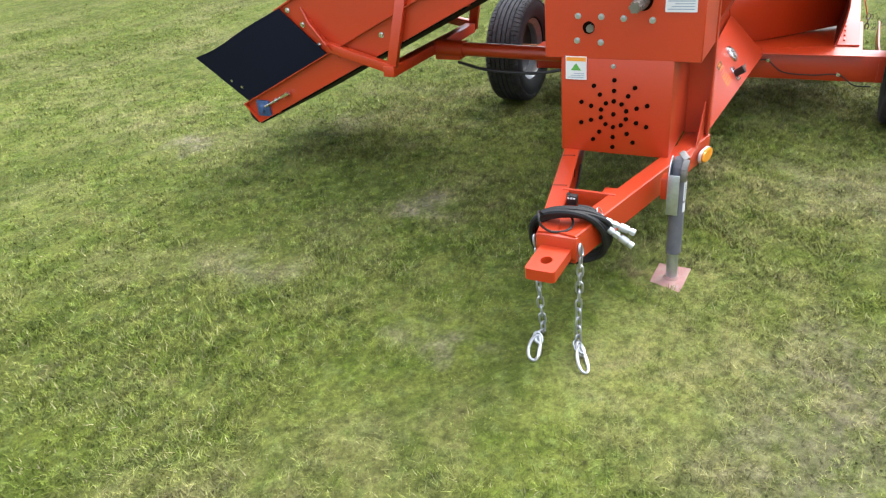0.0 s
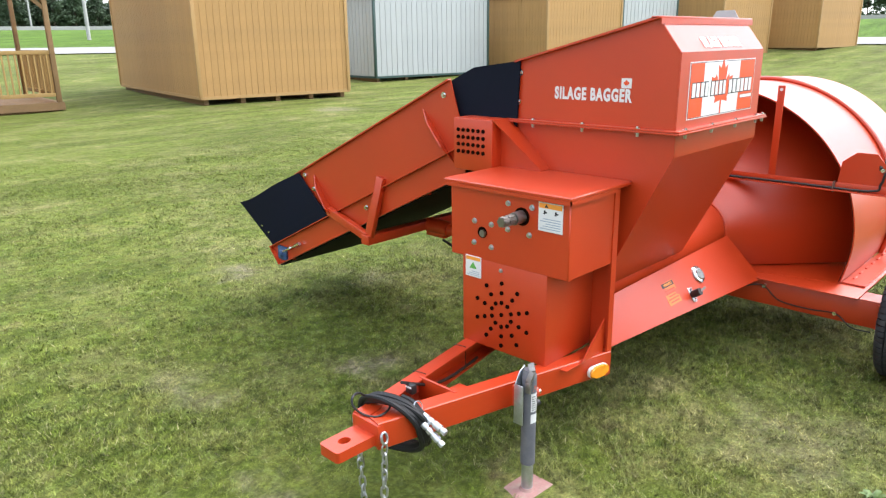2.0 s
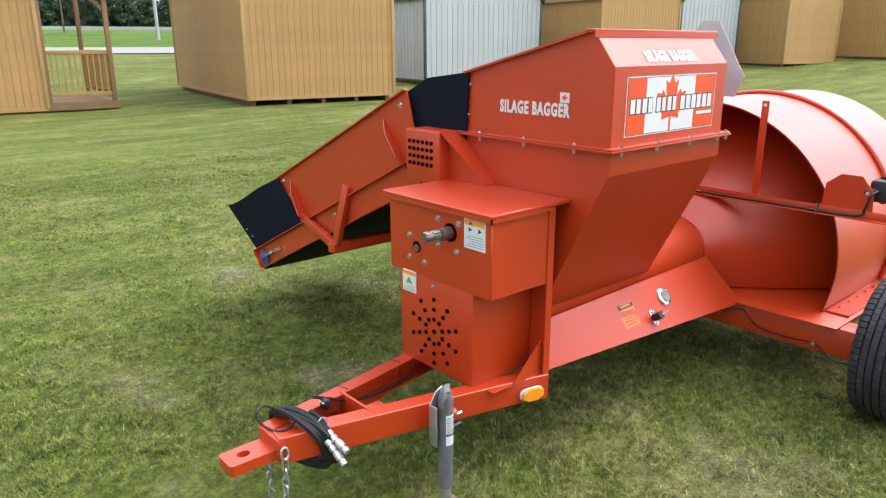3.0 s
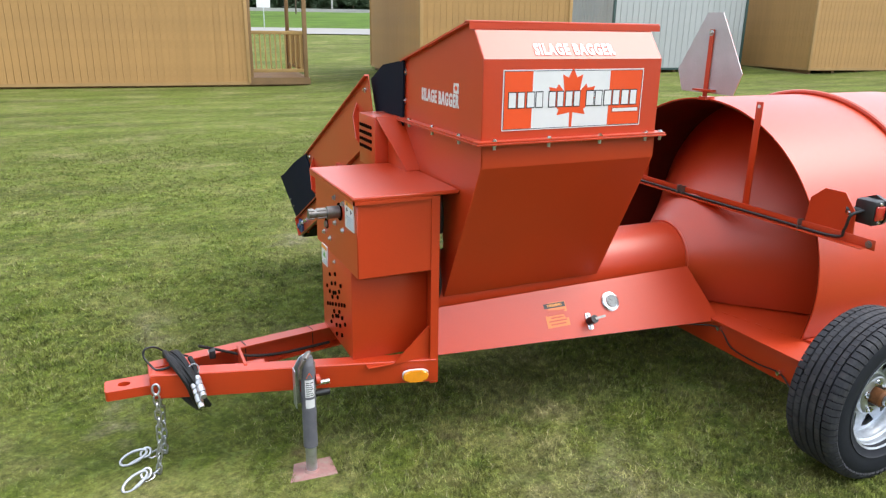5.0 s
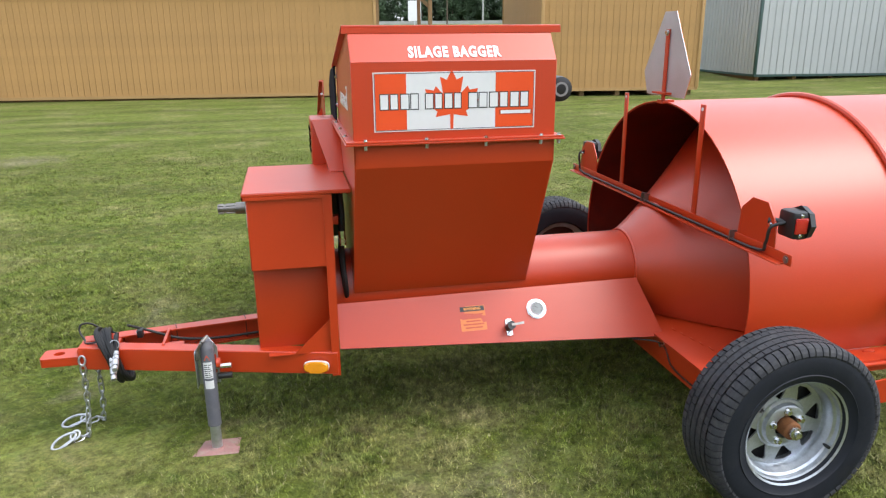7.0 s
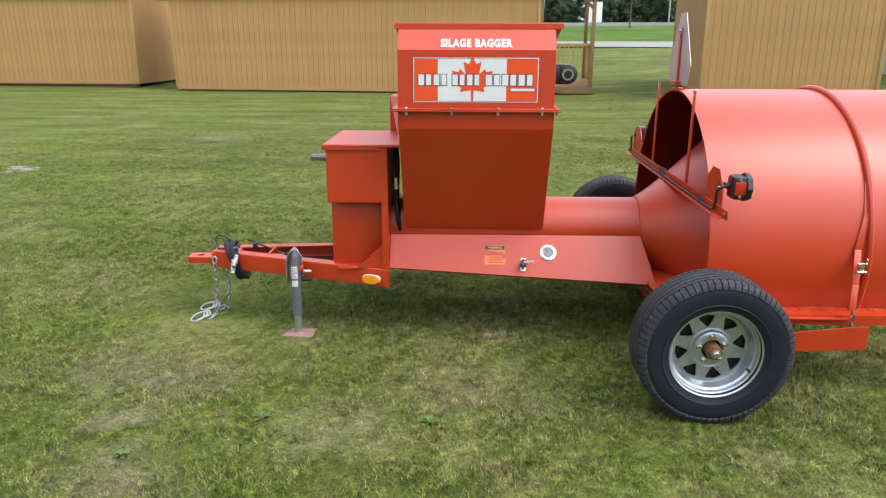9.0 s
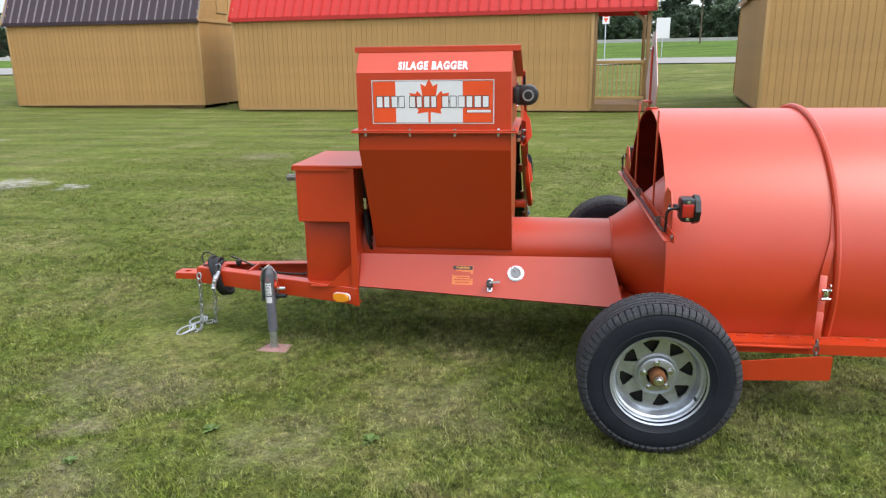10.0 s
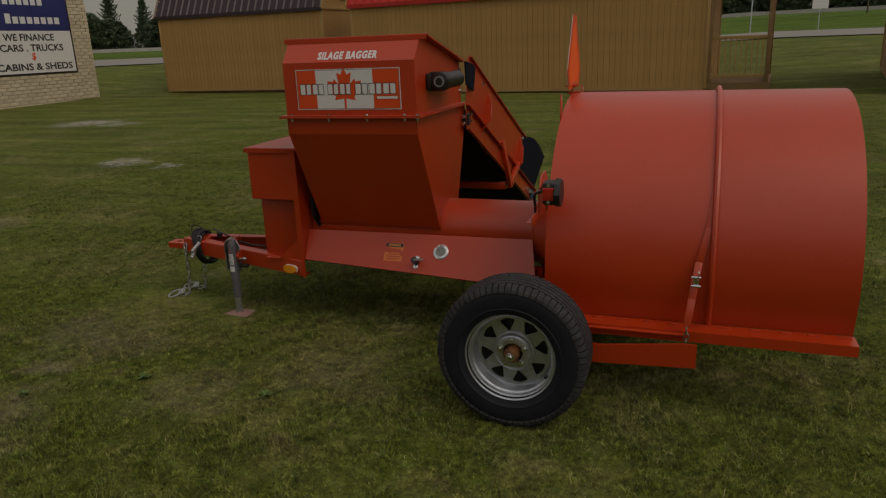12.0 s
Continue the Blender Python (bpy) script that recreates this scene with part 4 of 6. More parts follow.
def build_tube_and_tunnel():
    bm = B()
    rod(bm, (1.13, AX_Y, AX_Z), (2.49, AX_Y, AX_Z), AX_R, 64)
    tube = part("auger_tube", bm, M_RED, bagger)
    bm = B()
    sweep(bm, [(2.49, AX_Y + (AX_R + 0.003) * math.cos(a), AX_Z + (AX_R + 0.003) * math.sin(a)) for a in [2 * math.pi * k / 64 for k in range(64)]], 0.007, 8, True)
    part("weld_ring", bm, M_RED, tube)
    # flared cone from the tube into the tunnel
    bm = B()
    n, rows = 72, 14
    rings = []
    for i in range(rows + 1):
        t = i / rows
        x = 2.49 + 0.66 * t
        r = AX_R + (TUN_R - 0.012 - AX_R) * (t ** 1.12)
        cy, cz = AX_Y + (TUN_Y - AX_Y) * t, AX_Z + (TUN_Z - AX_Z) * t
        rings.append([bm.verts.new((x, cy + r * math.cos(2 * math.pi * j / n), cz + r * math.sin(2 * math.pi * j / n))) for j in range(n)])
    for a, b in zip(rings, rings[1:]):
        for j in range(n):
            bm.faces.new((a[j], a[(j + 1) % n], b[(j + 1) % n], b[j]))
    bmesh.ops.bisect_plane(bm, geom=bm.verts[:] + bm.edges[:] + bm.faces[:], plane_co=(0, 0, 0.35), plane_no=(0, 0, -1), clear_outer=True)
    thicken(bm, 0.005)
    part("cone", bm, M_RED, bagger, smooth=60)
    # arched tunnel sheet
    def arch(grow=0.0):
        """Outline of the tunnel: a round arch on nearly upright lower walls."""
        r, h = TUN_R + 0.010 + grow, TUN_R + grow
        top = [(TUN_Y + r * math.cos(a), TUN_Z + h * math.sin(a)) for a in [math.pi * k / 70 for k in range(71)]]
        foot = [(0.25, 0.004), (0.5, 0.012), (0.75, 0.022), (1.0, 0.034)]
        drop = TUN_Z - 0.352
        return [(TUN_Y + r - d, TUN_Z - f * drop) for f, d in foot[::-1]] + top + [(TUN_Y - r + d, TUN_Z - f * drop) for f, d in foot]
    shape = arch()
    bm = B()
    rows = []
    for x in (TX0, TX0 + 0.3, 3.1, 3.39, 3.7, TX1):
        rows.append([bm.verts.new((x, *p)) for p in shape])
    for a, b in zip(rows, rows[1:]):
        for j in range(len(shape) - 1):
            bm.faces.new((a[j], b[j], b[j + 1], a[j + 1]))
    thicken(bm, 0.006)
    tunnel = part("tunnel", bm, M_RED, bagger, smooth=50)
    # thin inner layer whose dark red paints in the shade of the tunnel
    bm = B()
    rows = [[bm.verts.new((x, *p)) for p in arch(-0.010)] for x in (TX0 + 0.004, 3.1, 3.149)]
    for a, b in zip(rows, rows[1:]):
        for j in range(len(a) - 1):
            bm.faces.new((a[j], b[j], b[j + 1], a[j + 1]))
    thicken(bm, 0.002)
    part("tunnel_shade_liner", bm, M_TUNNEL_SHADE, tunnel, "darker red inner layer, the tunnel's shade put into its colour", smooth=50)
    bm = B()
    sweep(bm, [(3.39, *p) for p in arch(0.010)], 0.014, 8)
    part("hoop_rib", bm, M_RED, tunnel)
    bm = B()       # unseen plate added to keep light out of the pocket round the cone
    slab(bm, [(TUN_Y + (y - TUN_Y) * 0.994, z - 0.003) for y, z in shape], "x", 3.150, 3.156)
    part("light_stop_plate", bm, M_TUNNEL_SHADE, tunnel, "unseen added plate in shade-dark red that keeps light out")
    for s in (-1, 1):
        bm = B()
        y0 = TUN_Y + s * 0.738
        box(bm, TX0 + 0.02, TX1 + 0.005, min(y0, y0 + 0.105 * s), max(y0, y0 + 0.105 * s), 0.345, 0.352)
        box(bm, TX0 + 0.02, TX1 + 0.005, min(y0 + 0.099 * s, y0 + 0.105 * s), max(y0 + 0.099 * s, y0 + 0.105 * s), 0.305, 0.345)
        rng = random.Random(5)
        for k in range(11):      # stitch welds
            x = TX0 + 0.10 + k * 0.112 + rng.uniform(-0.01, 0.01)
            bar(bm, (x, y0 + 0.030 * s, 0.354), (x + 0.05, y0 + 0.030 * s, 0.354), 0.012, 0.010, 0.003)
        part("bottom_flange", bm, M_RED, tunnel)
    bm = B()
    box(bm, 2.50, 3.30, TUN_Y - 0.86, TUN_Y + 0.86, 0.334, 0.342, 0.001)
    for k in range(9):
        y = -0.30 - k * 0.055
        box(bm, 2.60 + 0.012 * k, 2.606 + 0.012 * k, y - 0.034, y, 0.342, 0.345, 0.001)
    part("deck_plate", bm, M_RED, bagger)
    # slanted shields along the tube
    for s in (-1, 1):
        bm = B()
        def q(y):
            return y if s < 0 else 2 * AX_Y - y
        cols = 16
        rows = []
        for k in range(cols + 1):
            u = k / cols
            t0, t1 = Vector((1.134, q(-0.192), 0.546)), Vector((2.487, q(-0.155), 0.541))
            b0, b1 = Vector((1.134, q(-0.272), 0.385)), Vector((2.545, q(-0.337), 0.329))
            l0, l1 = Vector((1.134, q(-0.25), 0.374)), Vector((2.545, q(-0.315), 0.318))
            rows.append([bm.verts.new(p) for p in (t0.lerp(t1, u), t0.lerp(t1, u).lerp(b0.lerp(b1, u), 0.5), b0.lerp(b1, u), l0.lerp(l1, u))])
        for r0, r1 in zip(rows, rows[1:]):
            for k in range(3):
                bm.faces.new((r0[k], r1[k], r1[k + 1], r0[k + 1]))
        thicken(bm, 0.005)
        part("tube_shield", bm, M_RED, bagger)
    for y in (-0.17, 0.21):
        bm = B()
        bar(bm, (1.14, y, 0.40), (2.55, y, 0.36), 0.05, 0.06)
        part("underframe_rail", bm, M_RED, bagger)
    # axle beam and side plates
    bm = B()
    box(bm, 2.535, 2.665, -0.93, 0.99, 0.195, 0.334, 0.006)
    part("axle_beam", bm, M_RED, bagger)
    for y in (-0.905, 0.975):
        bm = B()
        slab(bm, [(2.53, 0.195), (3.345, 0.232), (3.345, 0.338), (3.29, 0.338), (2.95, 0.30), (2.53, 0.32)], "y", y, y + 0.008)
        part("side_plate", bm, M_RED, bagger)


def build_shield_fittings():
    """Gauge, tap and sticker on the slanted near shield."""
    def raw(x, z):
        u = (x - 1.134) / 1.41
        za, zb, ya, yb = 0.546 - 0.005 * u, 0.385 - 0.056 * u, -0.192 + 0.037 * u, -0.272 - 0.065 * u
        return Vector((x, ya + (yb - ya) * (za - z) / (za - zb), z))

    def seat(x, z):
        """Pose on the shield: local x along it, y up it, z outwards."""
        p = raw(x, z)
        ex = (raw(x + 0.02, z) - p).normalized()
        n = ex.cross(raw(x, z + 0.02) - p).normalized()
        m = Matrix((ex, n.cross(ex), n)).transposed().to_4x4()
        m.translation = p + n * 0.004
        return m

    m = seat(1.985, 0.462)
    n = m.to_3x3().col[2]
    bm = B()
    lathe(bm, [(0.0, 0.004), (0.038, 0.004), (0.040, 0.012), (0.030, 0.014), (0.028, 0.018), (0.0, 0.018)], 28, m)
    lathe(bm, [(0.038, 0.0), (0.044, 0.0), (0.044, 0.006), (0.038, 0.006)], 28, m)
    g = part("pressure_gauge", bm, M_CHROME, bagger, "round chrome pressure gauge")
    bm = B(); lathe(bm, [(0.0, 0.0195), (0.027, 0.0195), (0.027, 0.018)], 24, m)
    part("dial", bm, M_DIAL, g, "grey gauge dial")
    bm = B()
    for k in range(9):
        a = radians(-40 + k * 32.5)
        c, s = math.cos(a), math.sin(a)
        bar(bm, m @ Vector((0.018 * c, 0.018 * s, 0.020)), m @ Vector((0.023 * c, 0.023 * s, 0.020)), 0.002, 0.001, up=n)
    bar(bm, m @ Vector((0, 0, 0.0205)), m @ Vector((-0.014, 0.01, 0.0205)), 0.0025, 0.001, up=n)
    part("dial_print", bm, M_INK, g, "black dial marks and needle")
    m = seat(1.85, 0.405)
    bm = B()
    box(bm, -0.014, 0.014, -0.036, 0.036, 0.0, 0.006, 0.003, m)
    v = part("tap_plate", bm, M_CHROME, bagger, "chrome tap on a small plate")
    bm = B(); rod(bm, m @ Vector((0, 0, 0.004)), m @ Vector((0, 0, 0.05)), 0.018, 16)
    part("tap_body", bm, M_BLACK, v, "black tap body")
    bm = B(); bar(bm, m @ Vector((0.0, 0, 0.052)), m @ Vector((0.055, 0.006, 0.05)), 0.010, 0.004, up=n)
    part("tap_handle", bm, M_STEEL, v, "flat steel tap handle")
    bolts(v, [m @ Vector((0, y, 0.006)) for y in (-0.027, 0.027)], n, 0.007, 0.006)
    # warning sticker
    bm = B()
    m = seat(1.70, 0.450)
    box(bm, -0.056, 0.056, -0.054, 0.054, -0.0004, 0.0008, 0, m)
    st = part("orange_warning_sticker", bm, M_SOFT, bagger, "orange warning sticker with black heading")
    bm = B(); box(bm, -0.053, 0.053, 0.030, 0.051, 0.0008, 0.0014, 0, m)
    part("heading", bm, M_INK, st, "black heading strip")
    lettering("heading_lettering", "WARNING", 0.017, m @ Matrix.Translation((0, 0.0405, 0.0012)), st, M_LABEL, 0.0004, 0.075)
    bm = B()
    for k in range(5):
        w = 0.045 - 0.007 * (k % 3)
        box(bm, -w, w, 0.012 - k * 0.014, 0.018 - k * 0.014, 0.0008, 0.0014, 0, m)
    part("small_print", bm, M_VDARK, st, "dark lines of small print")
    # brake wiring under the shield and along the axle
    bm = B()
    sweep(bm, curve_pts([(2.40, -0.30, 0.315), (2.525, -0.36, 0.30), (2.528, -0.45, 0.235), (2.528, -0.60, 0.225), (2.528, -0.72, 0.232), (2.528, -0.80, 0.18), (2.55, -0.88, 0.17)]), 0.0035)
    part("wiring", bm, M_BLACK, bagger, "black wiring along the axle")
    for p in ((2.53, -0.37, 0.30), (2.53, -0.72, 0.236)):
        bm = B()
        rod(bm, p, (p[0] - 0.02, p[1], p[2]), 0.010, 10)
        part("cable_clip", bm, M_CHROME, bagger)


def build_wheel():
    """One wheel, axis along y, outer face towards -y, centred at the origin."""
    w = new("wheel")
    turn = Matrix.Rotation(radians(90), 4, "X")       # lathe height z becomes -y
    R = 0.327
    bm = B()
    prof = [(0.188, -0.075), (0.198, -0.092), (0.235, -0.103), (0.270, -0.106), (0.296, -0.101), (0.311, -0.090), (0.3165, -0.078), (0.3165, 0.078), (0.311, 0.090), (0.296, 0.101), (0.270, 0.106), (0.235, 0.103), (0.228, 0.1015), (0.225, 0.1045), (0.220, 0.099), (0.198, 0.092), (0.188, 0.075)]
    lathe(bm, prof, 96, turn, closed=True)
    tyre = part("tyre", bm, M_RUBBER, w, smooth=35)
    bm = B()
    rng = random.Random(3)
    count = 72
    pitch = 2 * math.pi / count

    def block(angles, rows):
        """A tread block: rows of (radius, height across) between two edge angles that shear along the rows."""
        top = [[bm.verts.new((r * math.cos(g), -h, r * math.sin(g))) for r, h in rows] for g in angles]
        base = [[bm.verts.new(((r - 0.014) * math.cos(g), -h * 0.94, (r - 0.014) * math.sin(g))) for r, h in rows] for g in angles]
        n = len(rows)
        for i in range(n - 1):
            bm.faces.new((top[0][i], top[0][i + 1], top[1][i + 1], top[1][i]))
        for k in (0, 1):
            for i in range(n - 1):
                bm.faces.new((top[k][i], base[k][i], base[k][i + 1], top[k][i + 1]))
        for i in (0, n - 1):
            bm.faces.new((top[0][i], top[1][i], base[1][i], base[0][i]))

    for k in range(count):
        a = k * pitch
        j = rng.uniform(-0.03, 0.03)
        for s in (-1, 1):        # shoulder lugs that run down the sidewall
            wide = 0.415 if k % 2 else 0.395
            block((a - wide * pitch, a + (wide + j) * pitch), [(R, s * 0.064), (R - 0.001, s * 0.080), (R - 0.006, s * 0.0925), (0.309, s * 0.1015), (0.297, s * 0.1055)])
            half = a + 0.5 * pitch
            block((half - 0.465 * pitch, half + 0.455 * pitch), [(R, s * 0.035), (R, s * 0.057)])
        block((a - 0.48 * pitch, a + 0.475 * pitch), [(R, -0.028), (R, -0.005)])
        block((a - 0.08 * pitch, a + 0.86 * pitch), [(R, 0.003), (R, 0.028)])
    part("tread", bm, M_TREAD, tyre, "dusty grey tread blocks", smooth=0)
    # rim with eight windows between wide spokes
    bm = B()
    lathe(bm, [(0.196, 0.088), (0.203, 0.092), (0.206, 0.086), (0.200, 0.076), (0.189, 0.070), (0.186, 0.056), (0.178, 0.050), (0.175, 0.038), (0.170, 0.030), (0.167, 0.006), (0.166, -0.06), (0.19, -0.075), (0.196, -0.085)], 64, turn)
    # pressed disc with eight three-cornered windows
    faces = []
    for h in (0.008, 0.002):
        loops = [[(r * math.cos(2 * math.pi * j / 64), r * math.sin(2 * math.pi * j / 64)) for j in range(64)] for r in (0.167, 0.084)]
        for k in range(8):
            a = 2 * math.pi * k / 8 + 0.2
            tri = [(0.098, 0.03), (0.104, 0.07), (0.143, 0.235), (0.152, 0.220), (0.156, 0.0), (0.152, -0.220), (0.143, -0.235), (0.104, -0.07), (0.098, -0.03)]
            loops.append([(r * math.cos(a + d), r * math.sin(a + d)) for r, d in tri])
        rings = [[bm.verts.new((p[0], -h, p[1])) for p in loop] for loop in loops]
        edges = [bm.edges.new((v[q], v[(q + 1) % len(v)])) for v in rings for q in range(len(v))]
        bmesh.ops.triangle_fill(bm, edges=edges, use_beauty=True)
        faces.append(rings)
    for v, u in zip(faces[0], faces[1]):
        for q in range(len(v)):
            bm.faces.new((v[q], v[(q + 1) % len(v)], u[(q + 1) % len(v)], u[q]))
    lathe(bm, [(0.098, 0.008), (0.095, 0.013), (0.085, 0.016), (0.080, 0.030), (0.070, 0.035), (0.046, 0.035), (0.044, 0.010)], 64, turn)
    lathe(bm, [(0.098, 0.002), (0.08, 0.008), (0.044, 0.010)], 64, turn)
    bmesh.ops.scale(bm, vec=(0.965, 1.0, 0.965), verts=bm.verts[:])
    rim = part("rim", bm, M_GALV, w, "galvanised eight-spoke rim", smooth=30)
    # flat black disc, put behind the windows to make them read dark
    bm = B()
    lathe(bm, [(0.165, -0.02), (0.0, -0.02)], 48, turn)
    part("window_backing", bm, M_BLACK, w, "flat black disc behind the spokes")
    bm = B()
    lathe(bm, [(0.033, -0.02), (0.033, 0.066), (0.027, 0.072), (0.0, 0.072)], 28, turn)
    hub = part("hub", bm, M_RUST, w, "rusty brown hub")
    bm = B()
    lathe(bm, [(0.021, 0.068), (0.021, 0.086), (0.012, 0.089), (0.012, 0.100), (0.0, 0.100)], 12, turn)
    part("spindle_nut", bm, M_CHROME, hub, "bright spindle nut")
    bolts(rim, [(0.056 * math.cos(2 * math.pi * k / 5 + 0.4), -0.035, 0.058 * math.sin(2 * math.pi * k / 5 + 0.4)) for k in range(5)], (0, -1, 0), 0.010, 0.012, M_CHROME, "lug_nut")
    bm = B()
    rod(bm, (0.155, -0.04, -0.085), (0.15, -0.075, -0.08), 0.006, 8)
    part("valve_stem", bm, M_BLACK, rim, "black valve stem")
    return w


def build_rear_fittings():
    w = build_wheel()
    w.parent = bagger
    w.matrix_local = pose(2.600, -1.050, 0.300, 0, 0, 0)
    far = copy_thing(w, pose(2.592, 1.125, 0.302, 0, 0, 180))
    far.parent = bagger
    bm = B()
    rod(bm, (2.592, -0.92, 0.302), (2.592, -1.035, 0.302), 0.03, 16)
    rod(bm, (2.592, 0.98, 0.302), (2.592, 1.11, 0.302), 0.03, 16)
    part("spindle", bm, M_RUST, bagger)
    # lamp rail with two uprights
    bm = B()
    x = 2.655
    box(bm, x - 0.002, x + 0.003, -0.93, 1.03, 0.826, 0.866, 0.001)
    box(bm, x - 0.035, x - 0.002, -0.90, 1.0, 0.826, 0.831, 0.001)
    rail = part("lamp_rail", bm, M_RED, bagger)
    for y in (-0.292, 0.40):
        bm = B()
        box(bm, x + 0.004, x + 0.010, y - 0.018, y + 0.018, 0.83, 1.325, 0.002)
        up = part("upright", bm, M_RED, rail)
    # holes near the tops of the uprights, drawn as white discs
    for y in (-0.292, 0.40):
        bm = B()
        rod(bm, (x + 0.003, y, 1.305), (x + 0.011, y, 1.305), 0.008, 12)
        part("upright_hole_disc", bm, M_WHITE, rail)
    bolts(rail, [(x - 0.003, -0.905, 0.846), (x - 0.003, 1.005, 0.846)], (-1, 0, 0), 0.010, 0.003, M_STEEL)
    for s, y in ((-1, -0.72), (1, 0.82)):
        bm = B()
        slab(bm, [(y - 0.11, 0.86), (y + 0.11, 0.86), (y + 0.10, 0.97), (y + 0.04, 1.02), (y - 0.05, 1.02), (y - 0.105, 0.95)], "x", x + 0.003, x + 0.009, 0.001)
        part("lamp_plate", bm, M_RED, rail)
        yl = y + s * 0.118
        bm = B()
        box(bm, x + 0.03, x + 0.095, yl - 0.045, yl + 0.045, 0.905, 1.005, 0.014)
        rod(bm, (x + 0.006, y + s * 0.06, 0.955), (x + 0.05, yl, 0.955), 0.014, 12)
        lamp = part("tail_lamp", bm, M_BLACK, bagger, "black tail lamp with red lens")
        bm = B()
        box(bm, x + 0.093, x + 0.104, yl - 0.038, yl + 0.038, 0.913, 0.997, 0.005)
        ye = yl + s * 0.044
        box(bm, x + 0.034, x + 0.082, min(ye, ye + 0.008 * s), max(ye, ye + 0.008 * s), 0.928, 0.984, 0.003)
        part("lens", bm, M_LENS, lamp, "red lens")
        bolts(lamp, [(x + 0.058, ye + 0.001 * s, 0.992), (x + 0.058, ye + 0.001 * s, 0.920)], (0, s, 0), 0.005, 0.004)
        bm = B()
        rod(bm, (x + 0.085, yl, 0.955), (x + 0.108, yl, 0.955), 0.064, 8, 0.060)
        part("lamp_guard", bm, M_BLACK, lamp)
        bm = B()
        sweep(bm, curve_pts([(x + 0.03, yl, 0.96), (x - 0.012, yl - s * 0.02, 0.94), (x - 0.014, yl - s * 0.035, 0.88), (x - 0.015, yl - s * 0.08, 0.842), (x - 0.016, s * 0.45 + 0.04, 0.840), (x - 0.016, 0.06, 0.838)]), 0.006)
        part("wiring", bm, M_BLACK, lamp, "black lamp wiring")
    bolts(rail, [(x + 0.0, -0.80, 0.945), (x + 0.0, 0.90, 0.945)], (-1, 0, 0), 0.007, 0.006, M_CHROME)
    for y in (0.09, 0.12, -0.60):
        bm = B()
        box(bm, x - 0.024, x + 0.006, y - 0.003, y + 0.003, 0.818, 0.872)
        part("cable_tie", bm, M_STEEL, rail)
    # slow vehicle emblem, grey towards the hitch, orange towards the tail
    yc = 0.04
    tri = [(-0.205, 0.10), (-0.165, 0.0), (0.165, 0.0), (0.205, 0.10), (0.048, 0.365), (-0.048, 0.365)]
    bm = B(); slab(bm, [(yc + a, 1.335 + b) for a, b in tri], "x", x + 0.012, x + 0.0145)
    smv = part("slow_vehicle_emblem", bm, M_ALU, bagger, "triangular emblem with bare aluminium back")
    bm = B(); slab(bm, [(yc + a * 0.75, 1.335 + 0.03 + b * 0.80) for a, b in tri], "x", x + 0.0145, x + 0.0155)
    part("emblem_face", bm, M_FLUO, smv, "fluorescent orange face")
    bm = B()
    frame_in = [(a * 0.77, 0.028 + b * 0.81) for a, b in tri]
    for i in range(6):
        p, q = tri[i], tri[(i + 1) % 6]
        r, t = frame_in[(i + 1) % 6], frame_in[i]
        slab(bm, [(yc + p[0], 1.335 + p[1]), (yc + q[0], 1.335 + q[1]), (yc + r[0], 1.335 + r[1]), (yc + t[0], 1.335 + t[1])], "x", x + 0.0146, x + 0.0160)
    part("emblem_border", bm, M_VRED, smv, "red reflective border")
    bm = B()
    box(bm, x + 0.003, x + 0.010, yc - 0.012, yc + 0.012, 1.31, 1.625)
    box(bm, x - 0.02, x + 0.03, yc - 0.06, yc + 0.06, 1.345, 1.353)
    box(bm, x - 0.01, x + 0.05, yc - 0.022, yc + 0.022, 1.303, 1.318)
    part("emblem_post", bm, M_RED, smv)
    bolts(smv, [(x + 0.003, yc, 1.61)], (-1, 0, 0), 0.010, 0.006)
    # ratchet bar with buckle on the tunnel side
    bm = B()
    def skin(a, g=0.012):
        return (TUN_Y - (TUN_R + g) * math.cos(radians(a)), TUN_Z + (TUN_R + g) * math.sin(radians(a)))
    pts = [(3.388, *skin(30)), (3.37, *skin(18, 0.016)), (3.335, *skin(7, 0.02)), (3.315, -0.792, 0.50), (3.30, -0.828, 0.385)]
    for a, b in zip(pts, pts[1:]):
        bar(bm, a, b, 0.006, 0.030, 0.001, up=(1, 0, 0))
    latch = part("tightening_strap", bm, M_RED, bagger)
    bm = B()
    box(bm, 3.316, 3.338, -0.800, -0.778, 0.565, 0.598, 0.003)
    rod(bm, (3.308, -0.798, 0.600), (3.346, -0.798, 0.600), 0.006, 10)
    rod(bm, (3.308, -0.801, 0.562), (3.346, -0.801, 0.562), 0.006, 10)
    bar(bm, (3.336, -0.80, 0.598), (3.336, -0.815, 0.628), 0.004, 0.012)
    part("buckle", bm, M_CHROME, latch, "bright steel buckle")
    bm = B()
    for k in range(3):
        c = Vector((3.30, -0.838, 0.372 - k * 0.028))
        ax = (1, 0, 0) if k % 2 else (0, 1, 0)
        sweep(bm, [c + Vector((0.010 * math.cos(a) * ax[0], 0.010 * math.cos(a) * ax[1], 0.018 * math.sin(a))) for a in [2 * math.pi * j / 14 for j in range(14)]], 0.0035, 6, True)
    part("chain_link", bm, M_STEEL, latch)
    # hydraulic motor on the hopper's rear side
    bm = B()
    ym = Matrix.Translation((2.035, -0.30, 1.40)) @ Matrix.Rotation(radians(-90), 4, "X")
    lathe(bm, [(0.0, 0.0), (0.030, 0.0), (0.047, 0.006), (0.050, 0.03), (0.050, 0.06), (0.043, 0.066), (0.043, 0.30), (0.0, 0.30)], 28, ym)
